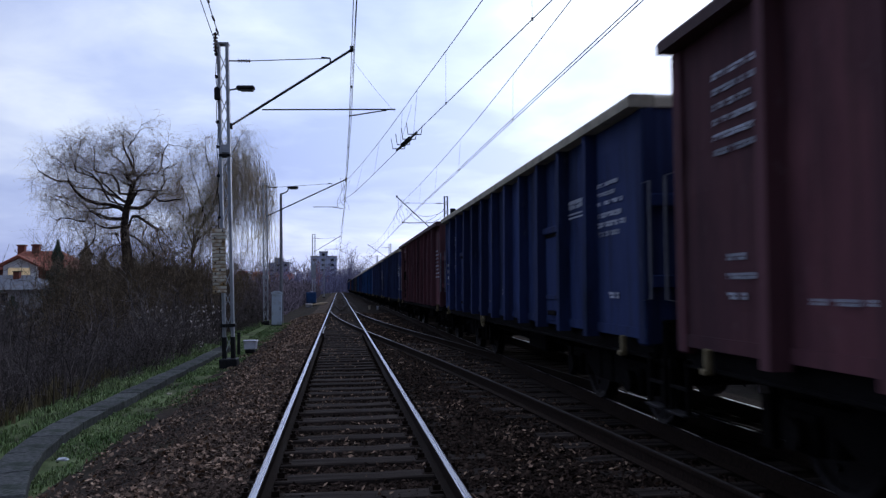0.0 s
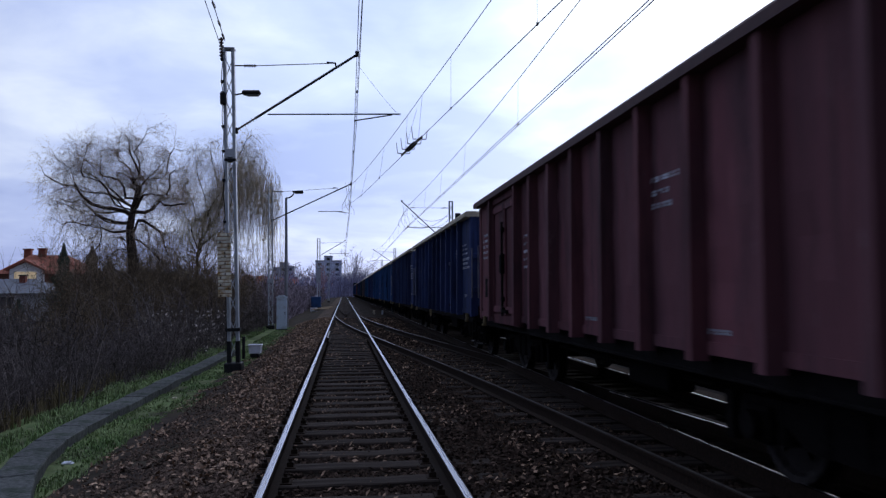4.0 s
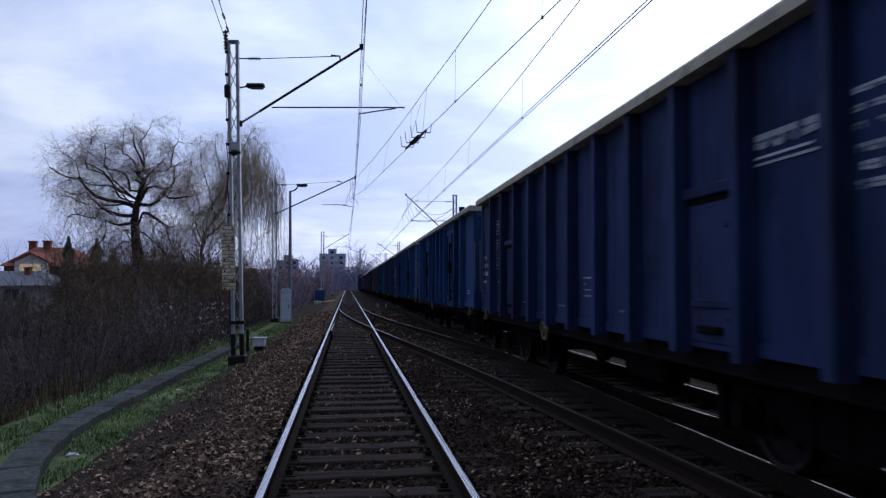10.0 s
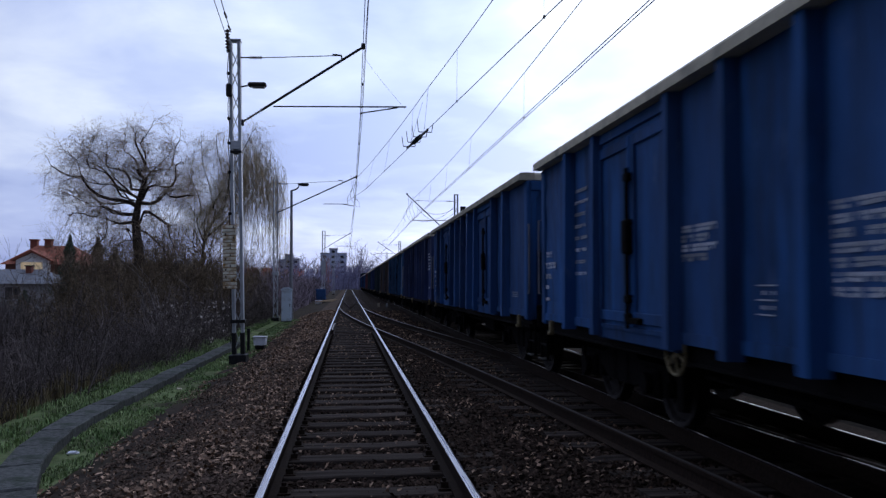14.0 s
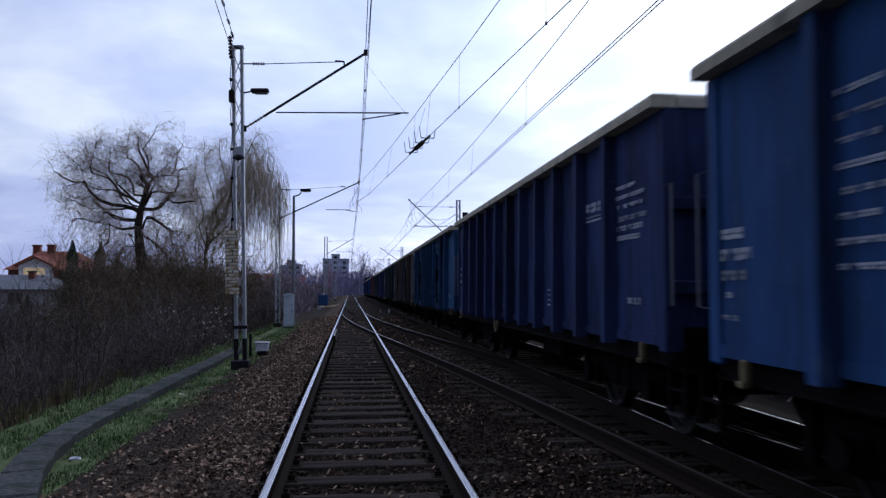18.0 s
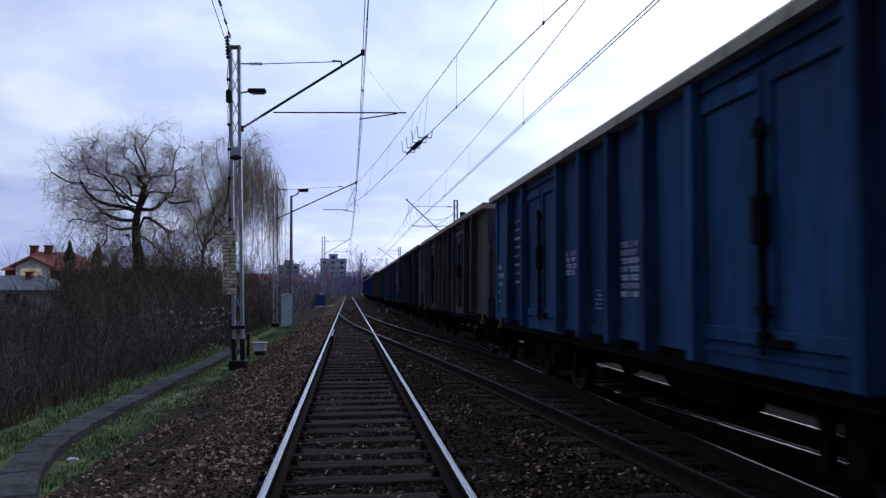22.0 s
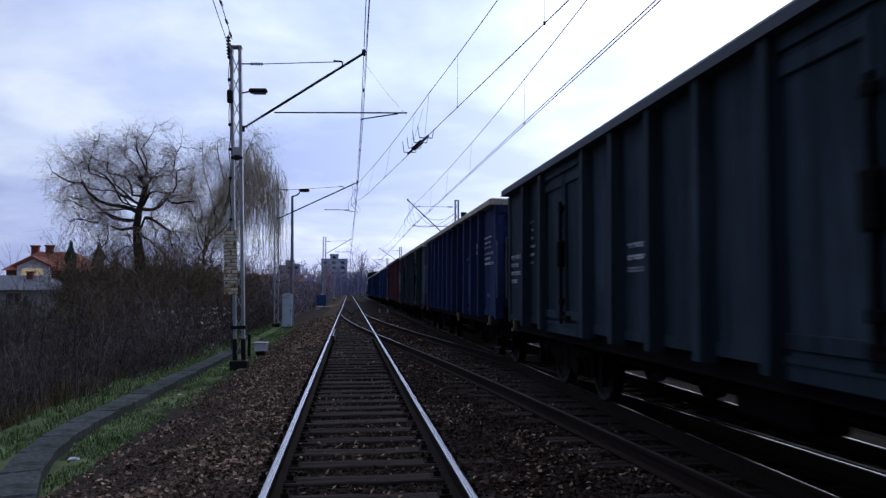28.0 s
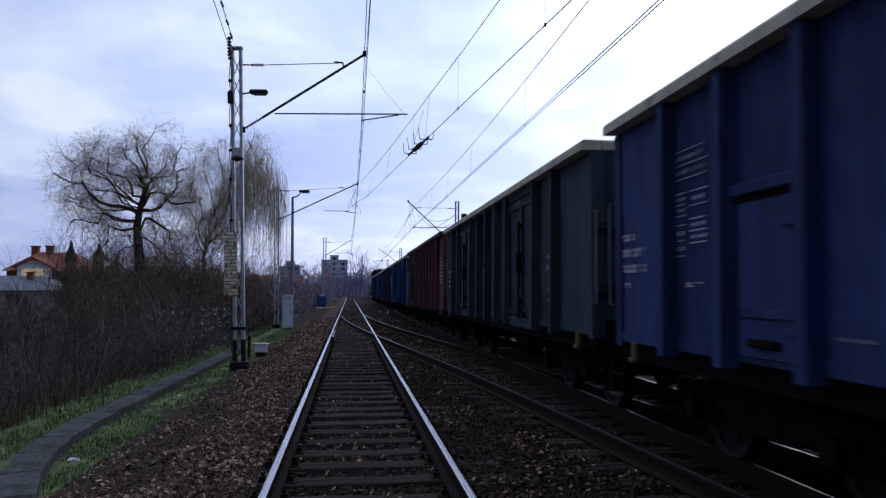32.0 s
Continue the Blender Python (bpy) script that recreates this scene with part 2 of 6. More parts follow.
# bluish cast of this wall colour stands for haze before the far tower
MAT["wall_block2"] = material("hazed_slab_block", (0.56, 0.62, 0.76), (0.66, 0.72, 0.86), 0.4, 0.9, bump=0.1)
MAT["pane"] = glass("window_pane")
MAT["curtain"] = material("lit_curtain", (0.75, 0.62, 0.40), (0.85, 0.75, 0.55), 2, 0.9, bump=0)
MAT["curtain"].node_tree.nodes["Principled BSDF"].inputs["Emission Color"].default_value = (1.0, 0.75, 0.42, 1)
MAT["curtain"].node_tree.nodes["Principled BSDF"].inputs["Emission Strength"].default_value = 0.22
MAT["frame_white"] = material("white_frame", (0.6, 0.6, 0.6), (0.7, 0.7, 0.7), 5, 0.6, bump=0)
MAT["cabinet"] = material("pale_cabinet_paint", (0.66, 0.76, 0.86), (0.74, 0.84, 0.92), 12, 0.6, bump=0.1, dirt=(0.45, 0.49, 0.50), dirt_scale=3)
MAT["white_metal"] = material("white_box_paint", (0.62, 0.64, 0.68), (0.75, 0.76, 0.80), 12, 0.5, bump=0.1, dirt=(0.4, 0.4, 0.38), dirt_scale=5)
MAT["sign_cream"] = material("cream_sign", (0.74, 0.68, 0.50), (0.90, 0.87, 0.74), 16, 0.7, bump=0.2, dirt=(0.42, 0.25, 0.09), dirt_scale=4.5, dirt_at=0.49, jitter=True)
MAT["sign_rust"] = material("rust_smear", (0.25, 0.14, 0.05), (0.36, 0.22, 0.10), 16, 0.8, bump=0.2)
MAT["blue_bin"] = material("blue_container", (0.03, 0.09, 0.22), (0.05, 0.13, 0.30), 6, 0.5, bump=0.1, dirt=(0.03, 0.05, 0.10), dirt_scale=3)
MAT["wood_pale"] = material("pale_planks", (0.30, 0.22, 0.13), (0.42, 0.32, 0.20), 6, 0.8, bump=0.3)
MAT["lamp_glass"] = material("lamp_bowl", (0.10, 0.10, 0.11), (0.16, 0.16, 0.17), 6, 0.35, bump=0)
MAT["letter"] = material("white_stencil", (0.32, 0.345, 0.385), (0.60, 0.635, 0.68), 14, 0.8, bump=0, vary=0.4)
MAT["letter_dull"] = material("dirty_stencil", (0.10, 0.11, 0.13), (0.24, 0.255, 0.28), 14, 0.85, bump=0, vary=0.3)
MAT["letter_yellow"] = material("ochre_stencil", (0.17, 0.135, 0.085), (0.27, 0.21, 0.13), 14, 0.8, bump=0)
MAT["hook_yellow"] = material("worn_yellow_paint", (0.17, 0.135, 0.065), (0.27, 0.22, 0.12), 16, 0.7, bump=0.2)
MAT["handle"] = material("pale_handrail", (0.14, 0.15, 0.175), (0.24, 0.255, 0.285), 20, 0.5, 0.2, 0.1)
MAT["coal"] = material("coal", (0.008, 0.008, 0.009), (0.022, 0.022, 0.024), 9, 0.7, bump=1.0, vary=0, bump_dist=0.05)
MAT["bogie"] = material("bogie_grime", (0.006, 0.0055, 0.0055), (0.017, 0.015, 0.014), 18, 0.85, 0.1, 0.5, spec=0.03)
MAT["wheel"] = material("wheel_steel", (0.016, 0.014, 0.013), (0.034, 0.028, 0.026), 14, 0.6, 0.6, 0.2)
MAT["tread"] = material("wheel_tread", (0.45, 0.44, 0.44), (0.6, 0.58, 0.58), 8, 0.3, 1.0, 0)


def lamp_material(name, colour, strength):
    m = material(name, colour, colour, 5, 0.4, bump=0, vary=0)
    m.node_tree.nodes["Principled BSDF"].inputs["Emission Color"].default_value = (*colour, 1)
    m.node_tree.nodes["Principled BSDF"].inputs["Emission Strength"].default_value = strength
    return m


MAT["red_lamp"] = lamp_material("tail_lamp_glow", (1.0, 0.12, 0.10), 6.0)
MAT["white_lamp"] = lamp_material("head_lamp_glow", (1.0, 0.95, 0.85), 6.0)
MAT["window_glow"] = lamp_material("window_glow", (0.75, 1.0, 0.80), 0.9)

# ---- mesh helpers ----


def box(bm, x0, x1, y0, y1, z0, z1, bev=0.0):
    g = bmesh.ops.create_cube(bm, size=1.0)
    vs = g["verts"]
    bmesh.ops.scale(bm, vec=(x1 - x0, y1 - y0, z1 - z0), verts=vs)
    bmesh.ops.translate(bm, vec=((x0 + x1) / 2, (y0 + y1) / 2, (z0 + z1) / 2), verts=vs)
    if bev:
        es = list({e for v in vs for e in v.link_edges})
        bmesh.ops.bevel(bm, geom=es, offset=bev, segments=1, affect="EDGES")
    return bm


def tube(bm, a, b, r0, r1=None, n=8):
    a, b = Vector(a), Vector(b)
    d = b - a
    m = Matrix.Translation((a + b) / 2) @ d.to_track_quat("Z", "Y").to_matrix().to_4x4()
    bmesh.ops.create_cone(bm, cap_ends=True, segments=n, radius1=r0, radius2=r0 if r1 is None else r1, depth=d.length, matrix=m)
    return bm


def prism(bm, pts, axis, a, b):
    """Extrudes the closed outline pts (2D) along an axis from a to b."""
    def at(p, h):
        return {"x": (h, p[0], p[1]), "y": (p[0], h, p[1]), "z": (p[0], p[1], h)}[axis]
    lo = [bm.verts.new(at(p, a)) for p in pts]
    hi = [bm.verts.new(at(p, b)) for p in pts]
    n = len(pts)
    bm.faces.new(lo[::-1])
    bm.faces.new(hi)
    for i in range(n):
        bm.faces.new((lo[i], lo[(i + 1) % n], hi[(i + 1) % n], hi[i]))
    bmesh.ops.recalc_face_normals(bm, faces=bm.faces)
    return bm


def mesh_from(bm, mat, name="mesh", smooth=False):
    me = bpy.data.meshes.new(name)
    bm.to_mesh(me)
    bm.free()
    me.materials.append(mat)
    if smooth:
        me.polygons.foreach_set("use_smooth", [True] * len(me.polygons))
    return me


def part(name, bm, mat, parent, label="", m=None, smooth=False):
    """One mesh object under a thing; bm is a bmesh or a mesh that is shared."""
    me = bm if isinstance(bm, bpy.types.Mesh) else mesh_from(bm, mat, name, smooth)
    ob = new(name, me)
    ob.parent = parent
    if m is not None:
        ob.matrix_basis = m
    if label:
        ob["label"] = label
    return ob


def thing(name, m, label, category, group="", kind=""):
    return_ob = new(name)
    return_ob.empty_display_size = 0.2
    return_ob.matrix_basis = m
    return tagged(return_ob, label, category, group, kind)


def B():
    return bmesh.new()


class Strands:
    """Many thin tapered tubes gathered into one mesh."""

    def __init__(self):
        self.v, self.f = [], []

    def add(self, pts, r0, r1, n=3):
        v, f = self.v, self.f
        k = len(pts)
        d = pts[-1] - pts[0]
        a = d.orthogonal().normalized()
        b = d.cross(a).normalized()
        base = len(v)
        for i, p in enumerate(pts):
            r = r0 + (r1 - r0) * i / (k - 1)
            for j in range(n):
                w = 2 * math.pi * j / n
                v.append(p + a * (r * math.cos(w)) + b * (r * math.sin(w)))
        for i in range(k - 1):
            for j in range(n):
                q = base + i * n
                f.append((q + j, q + (j + 1) % n, q + n + (j + 1) % n, q + n + j))

    def mesh(self, name, mat, smooth=True):
        me = bpy.data.meshes.new(name)
        me.from_pydata([tuple(p) for p in self.v], [], self.f)
        me.materials.append(mat)
        if smooth:
            me.polygons.foreach_set("use_smooth", [True] * len(me.polygons))
        return me


def quads_mesh(name, verts, faces, mat):
    me = bpy.data.meshes.new(name)
    me.from_pydata(verts, [], faces)
    me.materials.append(mat)
    return me


rng = random.Random(7)

# ---- ground ----
TRAIN_X = 4.09
PROFILE = [(-400, -3.2), (-60, -3.2), (-24, -3.0), (-13, -2.6), (-8.0, -1.35), (-5.9, -0.66), (-5.0, -0.46), (-4.2, -0.42), (-3.4, -0.43),
           (-2.8, -0.42), (-2.1, -0.28), (-1.55, -0.19), (-1.3, -0.15), (-0.98, -0.155), (-0.85, -0.205), (0.86, -0.205), (1.02, -0.168), (1.55, -0.172), (1.85, -0.205), (5.6, -0.205), (6.2, -0.30), (6.9, -0.50), (8.2, -0.45), (12, 0.45), (60, 0.8), (400, 0.8)]


def ground_z(x, y=10.0):
    for (a, za), (b, zb) in zip(PROFILE, PROFILE[1:]):
        if a <= x <= b:
            z = za + (zb - za) * (x - a) / (b - a)
            break
    else:
        z = -3.0
    if x < -4.0 or x > 7:
        z += 0.10 * noise.noise(Vector((x * 0.5, y * 0.5, 0))) + 0.25 * noise.noise(Vector((x * 0.08, y * 0.08, 3))) * (1 if x < -8 else 0.3)
    elif 0.86 < x < 3.0:
        z += 0.022 * noise.noise(Vector((x * 2.2, y * 1.6, 7)))
    elif x < -1.3:
        z += 0.03 * noise.noise(Vector((x * 1.5, y * 1.5, 0)))
    return z


def ground_strip(name, x0, x1, dx, mat, label, ys, lift=0.0):
    n = max(1, round((x1 - x0) / dx))
    xs = [x0 + (x1 - x0) * i / n for i in range(n + 1)]
    verts = [(x, y, ground_z(x, y) + lift) for y in ys for x in xs]
    w = len(xs)
    faces = [(j * w + i, j * w + i + 1, (j + 1) * w + i + 1, (j + 1) * w + i) for j in range(len(ys) - 1) for i in range(w - 1)]
    me = quads_mesh(name, verts, faces, mat)
    me.polygons.foreach_set("use_smooth", [True] * len(me.polygons))
    return tagged(new(name, me), label, "ground", kind="structure")


NEAR_YS = [-400, -300, -200, -150, -110, -80, -60, -45] + [-30 + i for i in range(30)] + [i * 0.5 for i in range(0, 120)] + [60 + 4 * i for i in range(48)] + [260, 300, 360, 440, 560, 720, 900, 1400, 2500]
ground_strip("ground", -60, -5.2, 1.0, MAT["earth"], "dark sloping earth under leafless scrub", NEAR_YS)
ground_strip("ground", -400, -60, 40, MAT["earth"], "low dark land beyond the embankment", [-400, -200, -60, 0, 60, 120, 200, 300, 450, 700, 1100, 1700, 2500])
ground_strip("ground", -5.2, -2.9, 0.25, MAT["grass_ground"], "thin green grass on the embankment shoulder", [y for y in NEAR_YS if y <= 43])
ground_strip("ground", -5.2, -2.9, 0.25, MAT["earth"], "bare brown path on the embankment shoulder", [y for y in NEAR_YS if y >= 43])
ground_strip("ground", -2.9, -1.95, 0.20, MAT["earth"], "bare dark soil between grass and ballast", NEAR_YS)
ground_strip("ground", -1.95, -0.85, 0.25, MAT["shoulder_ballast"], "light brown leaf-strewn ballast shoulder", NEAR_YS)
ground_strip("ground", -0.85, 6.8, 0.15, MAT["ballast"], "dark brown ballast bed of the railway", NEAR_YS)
ground_strip("ground", 6.8, 60, 1.0, MAT["dark_side_earth"], "dark earth beside the railway", NEAR_YS)
ground_strip("ground", 60, 400, 40, MAT["earth"], "low dark land beside the railway", [-400, -200, -60, 0, 60, 120, 200, 300, 450, 700, 1100, 1700, 2500])

# ---- railway tracks ----
HALF = 0.7535
RAIL = [(-0.070, -0.165), (0.070, -0.165), (0.070, -0.154), (0.012, -0.135), (0.009, -0.045), (0.034, -0.036), (0.036, -0.004), (-0.036, -0.004), (-0.034, -0.036), (-0.009, -0.045), (-0.012, -0.135), (-0.070, -0.154)]
HEAD = [(-0.034, -0.012), (0.034, -0.012), (0.033, -0.002), (0.024, 0.0), (-0.024, 0.0), (-0.033, -0.002)]


def sweep(outline, path):
    """Sweeps an outline (across, up) along a path of (x, y) with z fixed."""
    bm = B()
    rings = []
    for i, (x, y) in enumerate(path):
        a = path[max(0, i - 1)]
        b = path[min(len(path) - 1, i + 1)]
        d = Vector((b[0] - a[0], b[1] - a[1])).normalized()
        nx, ny = d.y, -d.x
        rings.append([bm.verts.new((x + nx * u, y + ny * u, z)) for u, z in outline])
    n = len(outline)
    for r, s in zip(rings, rings[1:]):
        for j in range(n):
            bm.faces.new((r[j], r[(j + 1) % n], s[(j + 1) % n], s[j]))
    bm.faces.new(rings[0][::-1])
    bm.faces.new(rings[-1])
    bmesh.ops.recalc_face_normals(bm, faces=bm.faces)
    return bm


def rail(parent, path, shine, band=1.0):
    k = band if shine else 0.5
    r = part("rail", sweep(RAIL, path), MAT["rail_rust"], parent)
    if shine:
        part("rail_head", sweep([(u * band, z + 0.0015) for u, z in HEAD], path), MAT["rail_shine"], r, "polished running surface")
    else:
        # turnout rail tops: brighter metal beyond y = 21, darker metal nearer
        for sub_path, mt, lab in (([p for p in path if p[1] >= 21], "rail_dull", "half-polished running surface"), ([p for p in path if p[1] <= 22.2], "rail_old", "dull running surface")):
            if len(sub_path) > 1:
                part("rail_head", sweep([(u * k, z + 0.0015) for u, z in HEAD], sub_path), MAT[mt], r, lab)
    return r


near_track = thing("railway_track", pose(0, 0, 0), "straight track with bright polished rails on dark wooden sleepers", "railway track", kind="structure")
far_track = thing("railway_track", pose(0, 0, 0), "parallel track under the goods train", "railway track", kind="structure")
cross_track = thing("crossover_track", pose(0, 0, 0), "curved crossover between the two tracks with dull rails", "railway track", kind="structure")
for sx in (-HALF, HALF):
    rail(near_track, [(sx, y) for y in (-220, -100, -25, 0, 30, 60, 120, 240)], True, 0.82)
    rail(far_track, [(TRAIN_X + sx, y) for y in (-220, -100, -25, 0, 30, 60, 120, 240)], True, 0.28)

TOE = 57.0
R = 300.0


def cross_x(y):
    """Centre line of the crossover: two mirrored curves with a straight between."""
    mid = 21.63
    def curve(d):
        return d * d / (2 * R)
    if y >= mid:
        d = TOE - y
        lim = 30.5
        return curve(d) if d <= lim else curve(lim) + (d - lim) * lim / R
    return TRAIN_X - cross_x(2 * mid - y)


CROSS_END = 2 * 21.63 - TOE
cross_ys = [CROSS_END + 0.3 + i * (TOE - CROSS_END - 0.6) / 70 for i in range(71)]
for sx in (-HALF, HALF):
    pts = [(cross_x(y) + sx, y) for y in cross_ys]
    # the blades stop short of the stock rails and of the crossings
    if sx < 0:
        rail(cross_track, [p for p in pts if p[0] < TRAIN_X - HALF + 0.02 and p[0] > -HALF + 0.075], False)
    else:
        rail(cross_track, [p for p in pts if p[0] > HALF + 0.075 and p[0] < TRAIN_X + HALF - 0.02], False)
# check rails and crossing wings
frog_y = next(y for y in cross_ys if cross_x(y) - HALF < HALF)
for x0 in (-HALF + 0.085,):
    rail(near_track, [(x0 + 0.03, frog_y - 2.2), (x0, frog_y - 1.6), (x0, frog_y + 1.6), (x0 + 0.03, frog_y + 2.2)], False)
frog_b = next(y for y in cross_ys if cross_x(y) + HALF < TRAIN_X - HALF)
rail(far_track, [(TRAIN_X + HALF - 0.115, frog_b - 2.2), (TRAIN_X + HALF - 0.085, frog_b - 1.6), (TRAIN_X + HALF - 0.085, frog_b + 1.6), (TRAIN_X + HALF - 0.115, frog_b + 2.2)], False)
rail(cross_track, [(cross_x(y) + HALF - 0.09, y) for y in (3.0, 5.0, 7.0, 9.0, 11.0)], True, 0.3)

# guard rails that meet in a point before the far end of the line
for s_ in (-1, 1):
    part("guard_rail", sweep(RAIL, [(s_ * 0.04, 52.5), (s_ * 0.26, 59), (s_ * 0.46, 67), (s_ * 0.54, 76), (s_ * 0.54, 150)]), MAT["rail_rust"], near_track, "rusty guard rail between the running rails")


def sleeper_mesh(length, seed):
    r = random.Random(seed)
    bm = B()
    n = 7
    rings = []
    for i in range(n + 1):
        x = -length / 2 + length * i / n
        dy, dz = r.uniform(-0.008, 0.008), r.uniform(-0.006, 0.006)
        hw = 0.125 + r.uniform(-0.006, 0.006)
        rings.append([bm.verts.new((x, yy, zz)) for yy, zz in ((-hw + dy, -0.30), (-hw + dy, -0.180 + dz), (-hw + 0.012 + dy, -0.168 + dz), (hw - 0.012 + dy, -0.168 + dz), (hw + dy, -0.180 + dz), (hw + dy, -0.30))])
    for a, b in zip(rings, rings[1:]):
        for j in range(5):
            bm.faces.new((a[j], a[j + 1], b[j + 1], b[j]))
    bm.faces.new(rings[0][::-1])
    bm.faces.new(rings[-1])
    bmesh.ops.recalc_face_normals(bm, faces=bm.faces)
    return mesh_from(bm, MAT["sleeper"], "sleeper")


SLEEPERS = [sleeper_mesh(2.6, i) for i in range(5)]
fast = B()


def fastening(bm, x, y, ang=0.0):
    c, s = math.cos(ang), math.sin(ang)
    m = Matrix.Translation((x, y, 0)) @ Matrix.Rotation(ang, 4, "Z")
    b = B()
    box(b, -0.17, 0.17, -0.075, 0.075, -0.170, -0.158)
    for u in (-0.115, 0.115):
        box(b, u - 0.03, u + 0.03, -0.035, 0.035, -0.158, -0.115)
        tube(b, (u, 0, -0.12), (u, 0, -0.085), 0.018, n=6)
    b.transform(m)
    me = bpy.data.meshes.new("tmp")
    b.to_mesh(me)
    b.free()
    bm.from_mesh(me)
    bpy.data.meshes.remove(me)


y = 2.69 - 0.60 * 30
count = 0
while y < 118:
    part("sleeper", SLEEPERS[count % 5], None, near_track, m=pose(rng.uniform(-0.03, 0.03), y + rng.uniform(-0.015, 0.015), rng.uniform(-0.008, 0.004), 0, 0, rng.uniform(-0.6, 0.6)))
    if y < 26:
        for sx in (-HALF, HALF):
            fastening(fast, sx, y)
    y += 0.60
    count += 1
part("fastenings", mesh_from(fast, MAT["rail_rust"]), None, near_track, "rusty rib plates and clips")["kind"] = "stuff"
y = 3.0 - 0.60 * 30
while y < 62:
    part("sleeper", SLEEPERS[count % 5], None, far_track, m=pose(TRAIN_X + rng.uniform(-0.03, 0.03), y, -0.004, 0, 0, rng.uniform(-0.6, 0.6)))
    y += 0.60
    count += 1
y = 2.7
cs = [sleeper_mesh(2.5, 20 + i) for i in range(3)]
while y < 50:
    x = cross_x(y)
    if 1.9 < x < TRAIN_X - 0.35:
        ang = -math.degrees(math.atan((cross_x(y + 0.5) - cross_x(y - 0.5)) / 1.0))
        part("sleeper", cs[count % 3], None, cross_track, m=pose(x, y + 0.28, -0.012, 0, 0, ang))
    y += 0.62
    count += 1

# ---- ballast stones, dead leaves and grass ----


def scatter_stones(n, x_of, y_of, size, zoff):
    r = np.random.default_rng(11)
    base = np.array([(1, 0, 0), (-1, 0, 0), (0, 1, 0), (0, -1, 0), (0, 0, 1), (0, 0, -1)], float)
    tri = [(0, 2, 4), (2, 1, 4), (1, 3, 4), (3, 0, 4), (2, 0, 5), (1, 2, 5), (3, 1, 5), (0, 3, 5)]
    vs, fs = [], []
    for i in range(n):
        x, y = x_of(r), y_of(r)
        s = size * r.uniform(0.55, 1.5) * (1 + max(0, y - 14) / 40)
        a = r.uniform(0, 6.28)
        c, q = math.cos(a), math.sin(a)
        p = base * (s * r.uniform(0.7, 1.3), s * r.uniform(0.6, 1.1), s * r.uniform(0.45, 0.9)) + r.uniform(-0.28, 0.28, (6, 3)) * s
        z = ground_z(x, y) + zoff
        k = len(vs)
        vs.extend((x + c * u - q * v, y + q * u + c * v, z + w) for u, v, w in p)
        fs.extend((k + a_, k + b_, k + c_) for a_, b_, c_ in tri)
    return vs, fs


def stone_y(r):
    return 3.6 + 46.0 * r.random() ** 2.2 if r.random() < 0.9 else r.uniform(-7.0, 3.6)


def off_rails(lo, hi):
    def f(r):
        while True:
            x = r.uniform(lo, hi)
            if min(abs(abs(x) - HALF), abs(abs(x - TRAIN_X) - HALF)) > 0.10:
                return x
    return f


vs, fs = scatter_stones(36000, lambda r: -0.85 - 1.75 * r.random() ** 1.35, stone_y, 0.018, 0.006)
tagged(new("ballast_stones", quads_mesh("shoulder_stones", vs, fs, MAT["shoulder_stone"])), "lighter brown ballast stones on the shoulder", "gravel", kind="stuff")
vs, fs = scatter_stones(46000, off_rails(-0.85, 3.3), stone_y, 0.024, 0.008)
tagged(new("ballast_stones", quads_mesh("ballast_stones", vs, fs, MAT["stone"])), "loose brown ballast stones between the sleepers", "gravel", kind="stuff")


def litter(x, y):
    """Where leaves drift together."""
    n = noise.noise(Vector((x * 1.3, y * 0.8, 2.0))) + 0.6 * noise.noise(Vector((x * 3.1, y * 2.6, 5.0)))
    return n + (0.30 if -1.9 < x < -0.9 else -0.05 if x < -1.9 else 0.0)


def flat_bits(n, x_of, y_of, size, zoff, tilt):
    r = np.random.default_rng(5)
    vs, fs = [], []
    for i in range(n):
        x, y = x_of(r), y_of(r)
        if litter(x, y) < r.uniform(-0.25, 0.45):
            continue
        z = ground_z(x, y) + zoff
        s = size * r.uniform(0.5, 1.5) * (1 + max(0, y - 12) / 30)
        m = Euler((r.normal(0, tilt), r.normal(0, tilt), r.uniform(0, 6.28))).to_matrix()
        k = len(vs)
        for u, v, w in ((-1, 0, 0), (-0.2, -0.55, 0.12), (0.9, -0.1, 0.05), (0.1, 0.55, 0.15)):
            p = m @ Vector((u * s, v * s, w * s))
            vs.append((x + p.x, y + p.y, z + p.z))
        fs.append((k, k + 1, k + 2, k + 3))
    return vs, fs


vs, fs = flat_bits(34000, lambda r: (-2.9 + 2.0 * r.random()) if r.random() < 0.55 else off_rails(-2.0, 3.0)(r), stone_y, 0.026, 0.030, 0.5)
tagged(new("dead_leaves", quads_mesh("dead_leaves", vs, fs, MAT["leaf"])), "brown dead leaves lying on the ballast", "leaves", kind="stuff")


def patchy(x, y, edge, soft):
    """Grass thins out towards the ballast and leaves bare patches."""
    n = noise.noise(Vector((x * 1.7, y * 0.9, 4.0))) + 0.5 * noise.noise(Vector((x * 5, y * 4, 9.0)))
    return n > -0.22 + max(0.0, (x - edge) / soft)


